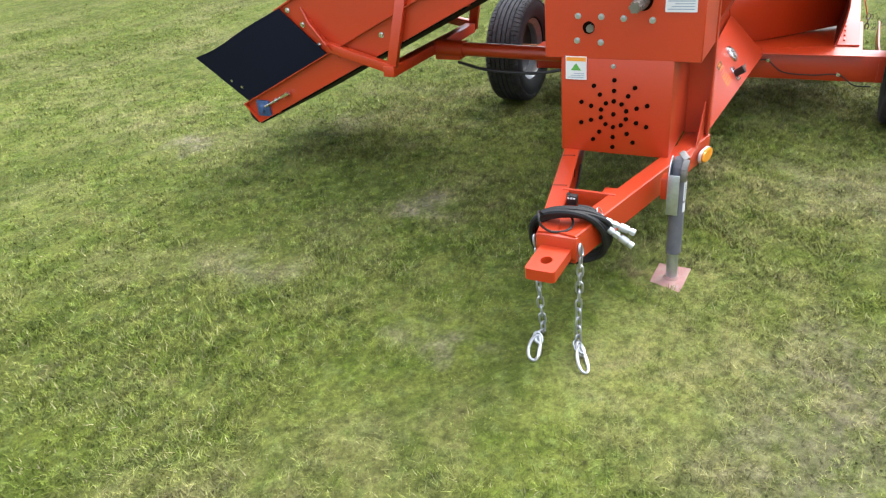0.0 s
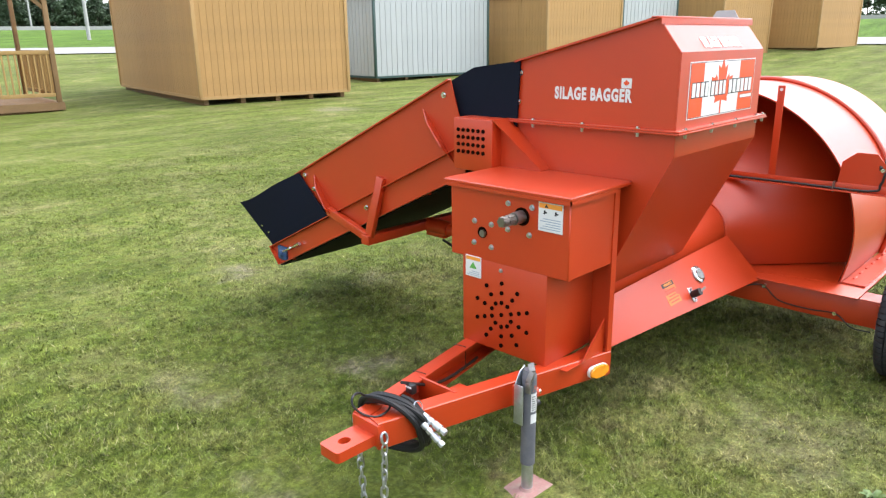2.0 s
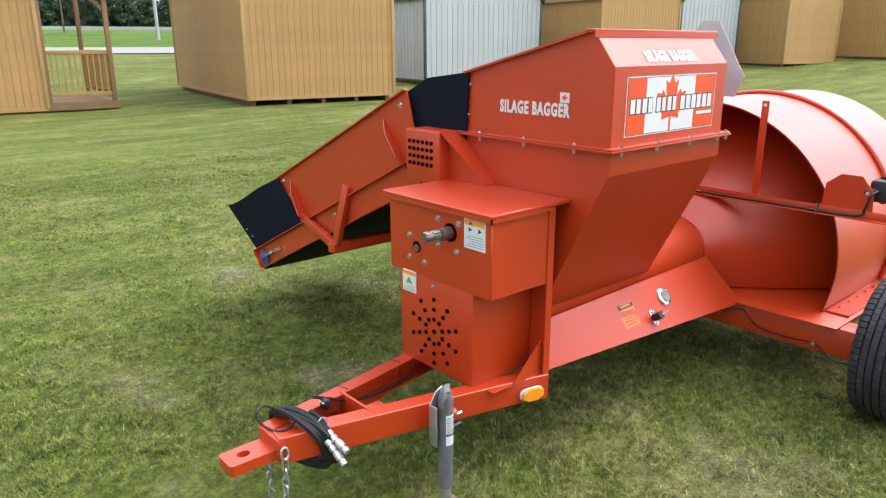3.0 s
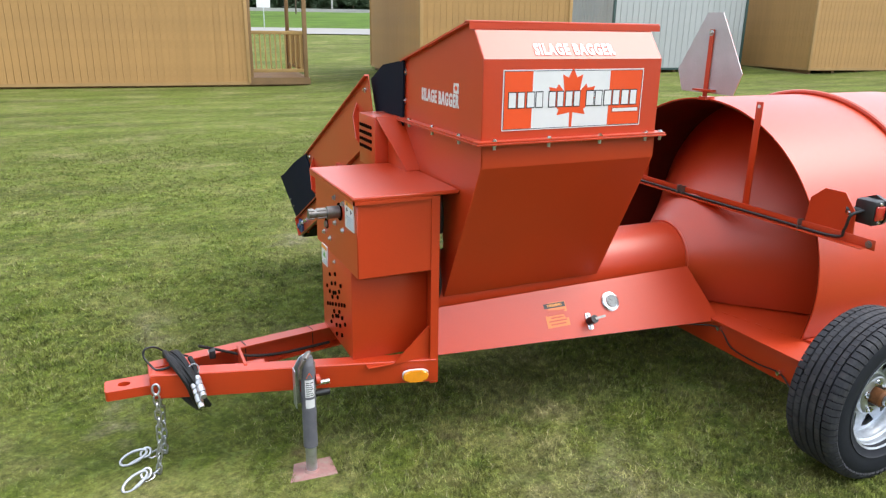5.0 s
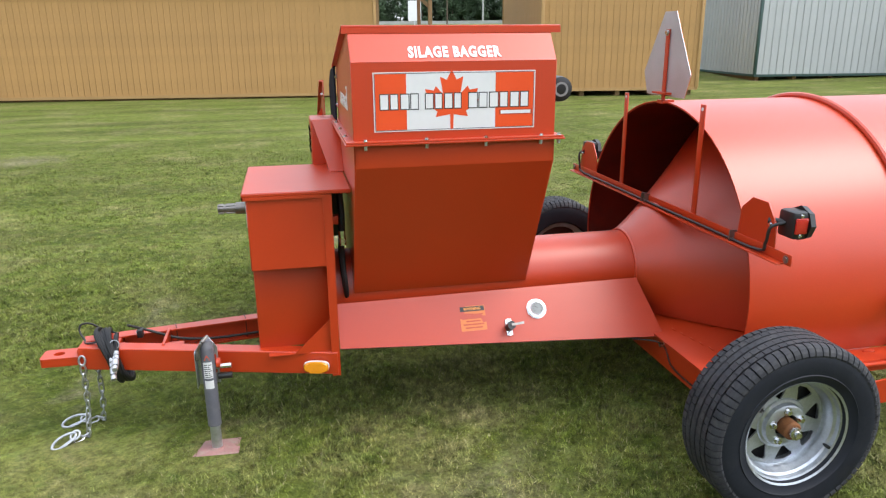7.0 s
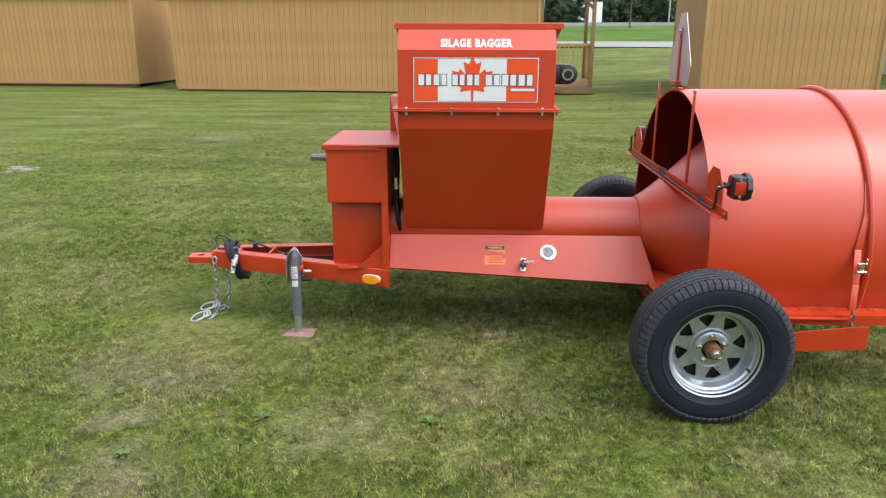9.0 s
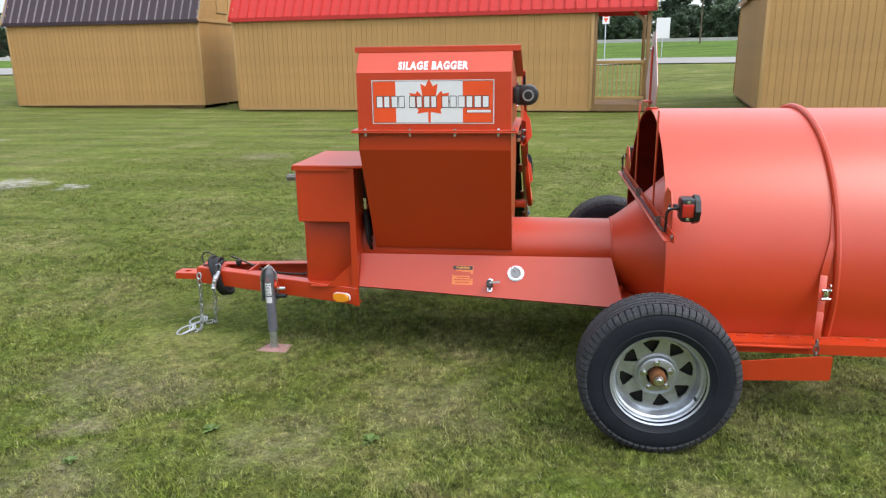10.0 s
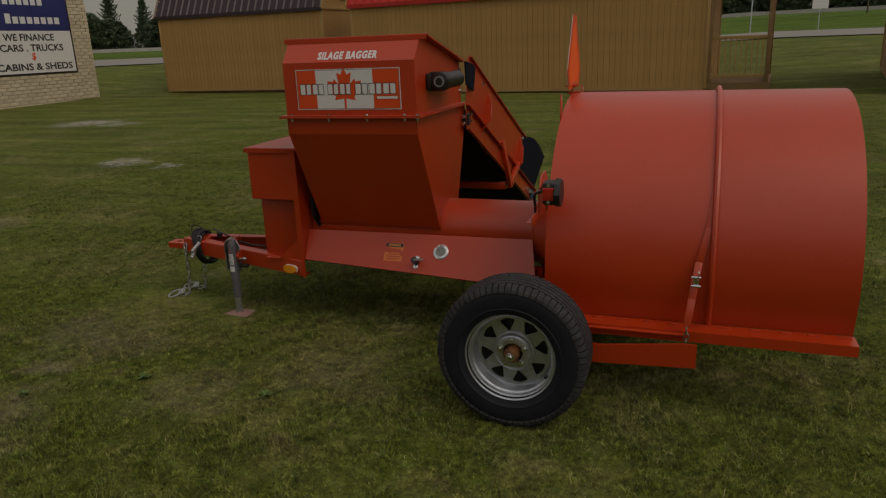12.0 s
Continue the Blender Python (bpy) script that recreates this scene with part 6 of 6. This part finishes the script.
# ---- roadside sign wall ----
def build_sign():
    x, y0, y1, top = -17.6, 8.5, 17.5, 3.66
    z = float(ground_height(x, 15)) - 0.05
    s = thing("sign_wall", "cream brick sign wall with blue and white sign faces", "sign", (-18.6, 13.6, z))
    s.scale = (1.055, 1.055, 1.055)
    bm = B(); box(bm, -0.6, -0.03, y0 - 13, y1 - 13 - 0.02, 0, top)
    wall = part("mortar_core", bm, M_MORTAR, s)
    h, L = 0.115, 0.36
    bm = B(); box(bm, -0.03, 0.012, 0.006, L - 0.006, 0.006, h - 0.006, 0.008)
    me = finish(bm, "brick", M_BRICK, 0)
    bm = B(); box(bm, -0.03, 0.018, 0.006, L / 2 - 0.006, 0.006, h - 0.006, 0.008)
    half = finish(bm, "brick", M_BRICK, 0)
    bm = B(); box(bm, -0.6, -0.03, 0.0, 0.02, 0.006, h - 0.006, 0.006)
    end = finish(bm, "brick", M_BRICK, 0)
    rng = random.Random(4)
    for r in range(32):
        y = 4.5 - (L / 2 if r % 2 else 0)
        if r % 2:
            piece("brick", half, wall, Matrix.Translation((rng.uniform(-0.008, 0.008), 4.5 - L / 2, r * h)))
        piece("brick", end, wall, Matrix.Translation((0, 4.48, r * h)))
        while y - L > -0.4:
            y -= L
            if not (1.02 < (r + 0.5) * h and y + L < 3.62):
                piece("brick", me, wall, Matrix.Translation((rng.uniform(-0.010, 0.010), y, r * h)))
    bm = B()
    box(bm, -0.03, 0.05, -0.6, 3.66, 1.02 - z, 1.06 - z, 0.004)
    box(bm, -0.03, 0.05, 3.62, 3.66, 1.06 - z, 3.62, 0.004)
    part("sign_frame", bm, M_BLACK, s, "dark sign frame")
    bm = B(); box(bm, -0.03, 0.03, -0.6, 3.62, 1.06 - z, 2.40 - z)
    white = part("white_face", bm, M_WHITE, s, "white letter board")
    bm = B(); box(bm, -0.03, 0.034, -0.6, 3.62, 2.40 - z, 3.62)
    blue = part("blue_face", bm, M_NAVY, s, "navy blue sign face")
    rot = Matrix.Rotation(radians(90), 4, "Z") @ Matrix.Rotation(radians(90), 4, "X")
    for text, yc, zc, wd, mat in (("WE FINANCE", 1.92, 2.18, 1.95, M_INK), ("CARS . TRUCKS", 1.98, 1.85, 2.45, M_INK), ("$", 1.96, 1.58, 0.16, M_VRED), ("CABINS & SHEDS", 2.0, 1.25, 2.95, M_INK)):
        lettering("lettering", text, 0.30, Matrix.Translation((0.033, yc, zc - z)) @ rot, white, mat, 0.008, wd)
    for ya, yb, zz, n in ((0.9, 2.72, 3.2, 7), (1.15, 3.3, 2.62, 8)):
        step = (yb - ya) / n
        for k in range(n):
            bm = B(); box(bm, 0.034, 0.038, ya + k * step, ya + (k + 0.72) * step, zz - z, zz + (0.30 if k == 0 else 0.21) - z)
            part("letter_bar", bm, M_WHITE, blue, "white bar in place of a letter")


build_sign()


# ---- trees, poles and vehicles beyond the lawn ----
def leaf_cloud(bm, centres, count, size, rng, flat=0.6):
    for _ in range(count):
        c, r = centres[rng.randrange(len(centres))]
        d = Vector((rng.gauss(0, 1), rng.gauss(0, 1), rng.gauss(0, 1))).normalized() * r * (0.55 + 0.5 * rng.random())
        p = c + Vector((d.x, d.y, d.z * 0.8))
        a = Vector((rng.uniform(-1, 1), rng.uniform(-1, 1), rng.uniform(-flat, flat))).normalized()
        b = a.cross(Vector((rng.uniform(-1, 1), rng.uniform(-1, 1), 1)).normalized())
        s = size * (0.6 + 0.8 * rng.random())
        vs = [bm.verts.new(p + q) for q in (a * s, b * s * 0.6, -a * s, -b * s * 0.6)]
        bm.faces.new(vs)


def tree(kind, label, h, seed):
    rng = random.Random(seed)
    t = thing("tree", label, "tree", group="trees along the highway")
    bm = B()
    rod(bm, (0, 0, 0), (0.1, 0, h * 0.55), 0.035 * h * 0.5, 8, 0.012 * h * 0.5)
    limbs = []
    for k in range(9):
        a = k * 2.4
        z0 = h * (0.10 + 0.075 * k)
        reach = h * (0.24 - 0.014 * k) * (0.45 if kind == "poplar" else 1)
        e = Vector((reach * math.cos(a), reach * math.sin(a), z0 + h * 0.14))
        rod(bm, (0, 0, z0), e, 0.008 * h * 0.5, 6, 0.003 * h * 0.5)
        limbs.append(e)
    part("trunk", bm, M_BARK, t)
    bm = B()
    if kind == "spruce":
        for k in range(26):
            f = k / 26
            z = h * (0.10 + 0.9 * f)
            R = h * 0.21 * (1 - f) ** 0.85 + 0.1
            n = int(18 * (1 - f) + 5)
            for j in range(n):
                a = 2 * math.pi * j / n + k + rng.uniform(-0.2, 0.2)
                for q in range(3):
                    rr = R * (0.35 + 0.3 * q + rng.uniform(-0.1, 0.12))
                    p = Vector((rr * math.cos(a), rr * math.sin(a), z - 0.22 * rr + rng.uniform(-0.1, 0.1)))
                    u = Vector((math.cos(a), math.sin(a), -0.35)) * 0.45
                    v = Vector((-math.sin(a), math.cos(a), 0.1)) * 0.22
                    bm.faces.new([bm.verts.new(p + w) for w in (u, v, -u, -v)])
        part("crown", bm, M_NEEDLE, t, smooth=0)
    elif kind == "poplar":
        for k in range(150):
            f = 0.07 + 0.93 * (k / 150) ** 0.9
            a = k * 2.4 + rng.uniform(-0.3, 0.3)
            L = h * (0.235 * (1 - f) ** 0.75 + 0.02) * rng.uniform(0.55, 1.15)
            root = Vector((0.05 * h * f * f, 0, h * f * 0.96))
            out = Vector((math.cos(a) + 0.25, math.sin(a), rng.uniform(0.55, 1.0)))
            for q in range(16):
                g = (q + rng.random()) / 16
                p = root + out * L * g + Vector((rng.gauss(0, 1), rng.gauss(0, 1), rng.gauss(0, 1))) * 0.014 * h * (1.1 - g)
                u = (out + Vector((rng.gauss(0, 0.5), rng.gauss(0, 0.5), rng.gauss(0, 0.5)))).normalized() * 0.022 * h
                v = u.cross(Vector((rng.uniform(-1, 1), rng.uniform(-1, 1), 0.3))).normalized() * 0.010 * h
                bm.faces.new([bm.verts.new(p + w) for w in (u, v, -u, -v)])
        part("crown", bm, M_LEAF, t, smooth=0)
    else:
        centres = [(e, h * (0.085 if kind == "poplar" else 0.13) * rng.uniform(0.7, 1.15)) for e in limbs]
        for k in range(10):
            f = rng.random()
            a = rng.uniform(0, 6.28)
            R = h * (0.08 if kind == "poplar" else 0.2) * math.sin(math.pi * (0.25 + 0.7 * f))
            centres.append((Vector((R * math.cos(a), R * math.sin(a), h * (0.16 + 0.76 * f))), h * (0.075 if kind == "poplar" else 0.11) * rng.uniform(0.7, 1.2)))
        leaf_cloud(bm, centres, 6000, 0.026 * h, rng)
        part("crown", bm, M_LEAF, t, smooth=0)
    return t


def place_tree(src, x, y, s=1.0, turn=0.0):
    z = float(ground_height(x, y)) - 0.1
    c = copy_thing(src, Matrix.Translation((x, y, z)) @ Matrix.Rotation(turn, 4, "Z"))
    c.scale = (s, s, s * (0.9 + 0.2 * ((x * 7.3) % 1)))
    return c


broad = tree("broad", "leafy green tree beyond the highway", 11.0, 1)
broad2 = tree("broad", "rounded leafy tree beyond the highway", 9.0, 2)
spruce = tree("spruce", "dark green spruce beyond the highway", 10.0, 3)
poplar = tree("poplar", "slender poplar beyond the highway", 12.0, 4)
for src, at in ((broad, (40, 96)), (broad2, (52, 90)), (spruce, (8, 97)), (poplar, (-82, 60))):
    src.location = (at[0], at[1], float(ground_height(*at)) - 0.1)
    src.scale = (0.62, 0.62, 0.62)
rng = random.Random(21)
for k in range(140):
    deg = 4 + k * 1.15 + rng.uniform(-0.5, 0.5)
    a = radians(deg)
    r = rng.uniform(94, 104) if k % 2 else rng.uniform(106, 122)
    src = rng.choice((broad, broad2, broad, spruce, broad2))
    size = rng.uniform(0.6, 0.85) if deg < 118 else rng.uniform(0.34, 0.48)
    if 73.4 < deg < 75.2:
        size *= 0.4
    place_tree(src, r * math.cos(a), r * math.sin(a), size, rng.uniform(0, 6))
for k in range(140):
    a = radians(rng.uniform(60, 88) if k % 5 < 3 else rng.uniform(116, 141))
    r = rng.uniform(88, 93)
    place_tree(rng.choice((broad2, broad)), r * math.cos(a), r * math.sin(a), rng.uniform(0.30, 0.48), rng.uniform(0, 6))
for x, y, src, s in ((17, 90, spruce, 0.62), (22, 91, spruce, 0.7), (13, 92, spruce, 0.66), (-65.9, 70, poplar, 0.62), (-61.2, 70, poplar, 0.58), (-57.6, 70, poplar, 0.60), (-71, 67, poplar, 0.6), (-76, 64, poplar, 0.62)):
    place_tree(src, x, y, s, x * 0.3)


def pole(x, y, h, r, label, mat):
    z = float(ground_height(x, y))
    p = thing("utility_pole", label, "pole", (x, y, z), group="poles by the road")
    bm = B(); rod(bm, (0, 0, -0.1), (0, 0, h), r, 12, r * 0.7)
    part("shaft", bm, mat, p)
    bm = B(); rod(bm, (-0.9, 0, h - 0.6), (0.9, 0, h - 0.6), 0.05, 8)
    part("crossarm", bm, mat, p)


pole(21.9, 60.0, 9.0, 0.15, "pale utility pole at the road", M_CONC)
pole(52.0, 78.0, 10.0, 0.14, "grey utility pole at the highway", M_CONC)
pole(16.3, 66.0, 7.5, 0.07, "dark slender pole by the road", M_BARK)
pole(20.9, 70.0, 7.0, 0.08, "grey utility pole near the spruces", M_CONC)


def road_sign(x, y, h, w, hh, label, face, mark=None):
    z = float(ground_height(x, y))
    s = thing("road_sign", label, "sign", (x, y, z))
    bm = B(); rod(bm, (0, 0, -0.1), (0, 0, h), 0.04, 8)
    part("post", bm, M_GALV, s)
    bm = B(); box(bm, -w / 2, w / 2, -0.06, -0.04, h - hh, h)
    f = part("panel", bm, face, s)
    if mark:
        bm = B()
        slab(bm, [(0, h - hh * 0.1), (w * 0.35, h - hh * 0.45), (-w * 0.35, h - hh * 0.45)], "y", -0.066, -0.06)
        slab(bm, [(0, h - hh * 0.9), (-w * 0.35, h - hh * 0.55), (w * 0.35, h - hh * 0.55)], "y", -0.066, -0.06)
        part("symbol", bm, mark, f, "red symbol")


road_sign(6.5, 50.0, 3.3, 0.48, 0.85, "white road sign with red symbol on a post", M_WHITE, M_VRED)
road_sign(11.4, 56.0, 3.05, 1.05, 1.55, "plain pale board sign on a post", M_WHITE)


def far_vehicle(x, y, turn, L, label, tall):
    z = float(ground_height(x, y)) + 0.12
    v = thing("parked_truck" if tall else "parked_car", label, "vehicle", (x, y, z), group="vehicles far off by the highway")
    v.rotation_euler = (0, 0, turn)
    bm = B()
    if tall:
        box(bm, -L / 2, L / 2 - 1.8, -1.2, 1.2, 0.9, 3.6, 0.08)
        slab(bm, [(L / 2 - 1.7, 0.6), (L / 2, 0.6), (L / 2, 1.7), (L / 2 - 0.5, 2.6), (L / 2 - 1.7, 2.6)], "y", -1.1, 1.1, 0.06)
    else:
        slab(bm, [(-2.2, 0.35), (2.2, 0.35), (2.25, 0.85), (1.2, 0.98), (0.6, 1.45), (-1.0, 1.48), (-1.7, 1.0), (-2.25, 0.9)], "y", -0.85, 0.85, 0.05)
    part("body", bm, M_WHITE, v)
    for wx in (-L / 2 + 0.9, L / 2 - 0.9):
        for wy in (-0.9, 0.9):
            bm = B()
            rod(bm, (wx, wy - 0.12, 0.36), (wx, wy + 0.12, 0.36), 0.36, 18)
            part("wheel", bm, M_RUBBER, v)
    bm = B()
    if tall:
        box(bm, L / 2 - 1.2, L / 2 - 0.6, -1.12, 1.12, 1.7, 2.4)
    else:
        slab(bm, [(1.05, 0.98), (0.55, 1.4), (-0.95, 1.42), (-1.5, 1.0)], "y", -0.86, 0.86)
    part("window_glass", bm, M_BLACK, v, "dark windows")


far_vehicle(31.2, 92.0, -0.3, 6.0, "white box truck parked by the highway", True)
far_vehicle(37.0, 95.0, -0.35, 4.4, "pale car beside the truck", False)


# ---- grass blades over the near lawn ----
def build_grass():
    g = np.random.default_rng(12)
    xs, ys, ks = [], [], []
    for n, (x0, x1, y0, y1) in ((900000, (-1.7, 4.8, -2.9, 2.6)), (1150000, (-6.5, 10.0, -2.9, 10.0))):
        xs.append(g.uniform(x0, x1, n)); ys.append(g.uniform(y0, y1, n)); ks.append(np.full(n, 1.0 if n == 900000 else 1.3))
    x, y, k = np.concatenate(xs), np.concatenate(ys), np.concatenate(ks)
    def inside(x0, x1, y0, y1, f):
        e = np.minimum(np.minimum(x - x0, x1 - x), y1 - y)
        return smooth_step(0, f, e)
    near = k < 1.2
    chance = np.where(near, inside(-1.7, 4.8, -9, 2.6, 1.2), inside(-6.5, 10.0, -9, 10.0, 4.0))
    keep = g.random(len(x)) < np.where(x < -1.0, np.maximum(chance, np.where(near, 0.5, chance)), chance)
    x, y, k = x[keep], y[keep], k[keep]
    foot = (np.abs(x - 0.615) < 0.085) & (np.abs(y + 0.262) < 0.085)
    tyre = (np.abs(x - 2.6) < 0.10) & ((np.abs(y + 1.025) < 0.10) | (np.abs(y - 1.115) < 0.10))
    bald = np.zeros(len(x))
    for bx, by, br, amount in BARE:
        bald = np.maximum(bald, amount * (1 - smooth_step(0.3 * br, 1.15 * br, np.hypot(x - bx, y - by))))
    for bx, by, br in PALE:
        bald = np.maximum(bald, 1 - smooth_step(0.5 * br, 1.2 * br, np.hypot(x - bx, y - by)))
    keep = ~(foot | tyre) & (g.random(len(x)) > 0.8 * bald)
    x, y, k = x[keep], y[keep], k[keep]
    clump = np.sin(9.1 * x + 2.2 * np.sin(6.7 * y)) * np.sin(10.7 * y + 2.0 * np.sin(7.9 * x + 1.0))
    keep = g.random(len(x)) < 0.68 + 0.42 * clump
    x, y, k, clump = x[keep], y[keep], k[keep], clump[keep]
    n = len(x)
    tuft = np.sin(x * 2.1 + 1.3 * np.sin(y * 1.7)) * np.sin(y * 2.6 + 1.1 * np.sin(x * 1.9))
    h = (0.007 + 0.014 * g.random(n) ** 1.5) * (1 + 0.35 * tuft + 0.3 * clump) * (0.8 + 0.2 * k)
    # blades made taller under the machine so that their own shade darkens it
    under_machine = smooth_step(0.55, 1.1, x) * (1 - smooth_step(3.6, 4.0, x)) * smooth_step(-0.95, -0.55, y) * (1 - smooth_step(0.7, 1.2, y))
    h = h * (1 + 0.25 * under_machine)
    a = g.uniform(0, 2 * np.pi, n)
    lean = h * g.uniform(0.4, 2.0, n)
    w = g.uniform(0.0012, 0.0024, n) * k
    z = ground_height(x, y)
    dx, dy = np.cos(a), np.sin(a)
    co = np.empty((n, 3, 3), np.float32)
    co[:, 0] = np.stack((x - dy * w, y + dx * w, z), 1)
    co[:, 1] = np.stack((x + dy * w, y - dx * w, z), 1)
    co[:, 2] = np.stack((x + dx * lean, y + dy * lean, z + h), 1)
    me = bpy.data.meshes.new("grass")
    me.vertices.add(3 * n); me.loops.add(3 * n); me.polygons.add(n)
    me.vertices.foreach_set("co", co.ravel())
    me.loops.foreach_set("vertex_index", np.arange(3 * n, dtype=np.int32))
    me.polygons.foreach_set("loop_start", np.arange(0, 3 * n, 3, dtype=np.int32))
    me.update()
    me.materials.append(M_BLADE)
    tagged(new("grass", me), "short mown grass blades, green mixed with dry straw", "grass", kind="stuff")


build_grass()


def build_weed():
    """A low rosette of broad leaves."""
    r = random.Random(9)
    w = thing("weed", "low broad-leaved green weed in the lawn", "weed", group="weeds in the lawn")
    for k in range(16):
        bm = B()
        a, L = k * 2.4, r.uniform(0.035, 0.085)
        lift = r.uniform(0.015, 0.045)
        base = Vector((0, 0, 0.004))
        d, s = Vector((math.cos(a), math.sin(a), 0)), Vector((-math.sin(a), math.cos(a), 0))
        row = []
        for f, wd in ((0.0, 0.1), (0.35, 0.8), (0.65, 1.0), (1.0, 0.05)):
            c = base + d * L * f + Vector((0, 0, lift * math.sin(2.2 * f)))
            row.append([bm.verts.new(c + s * wd * 0.22 * L), bm.verts.new(c - Vector((0, 0, 0.004)) * wd), bm.verts.new(c - s * wd * 0.22 * L)])
        for p, q in zip(row, row[1:]):
            for i in range(2):
                bm.faces.new((p[i], p[i + 1], q[i + 1], q[i]))
        part("leaf", bm, M_WEED, w, smooth=60)
    return w


weed = build_weed()
weed.location = (1.40, -1.20, -0.02)
weed.scale = (0.7, 0.7, 0.7)
for k, (x, y, s) in enumerate(((0.67, -1.19, 0.6), (0.20, -1.50, 0.5))):
    c = copy_thing(weed, Matrix.Translation((x, y, float(ground_height(x, y)))) @ Matrix.Rotation(k * 1.1, 4, "Z"))
    c.scale = (s, s, s)
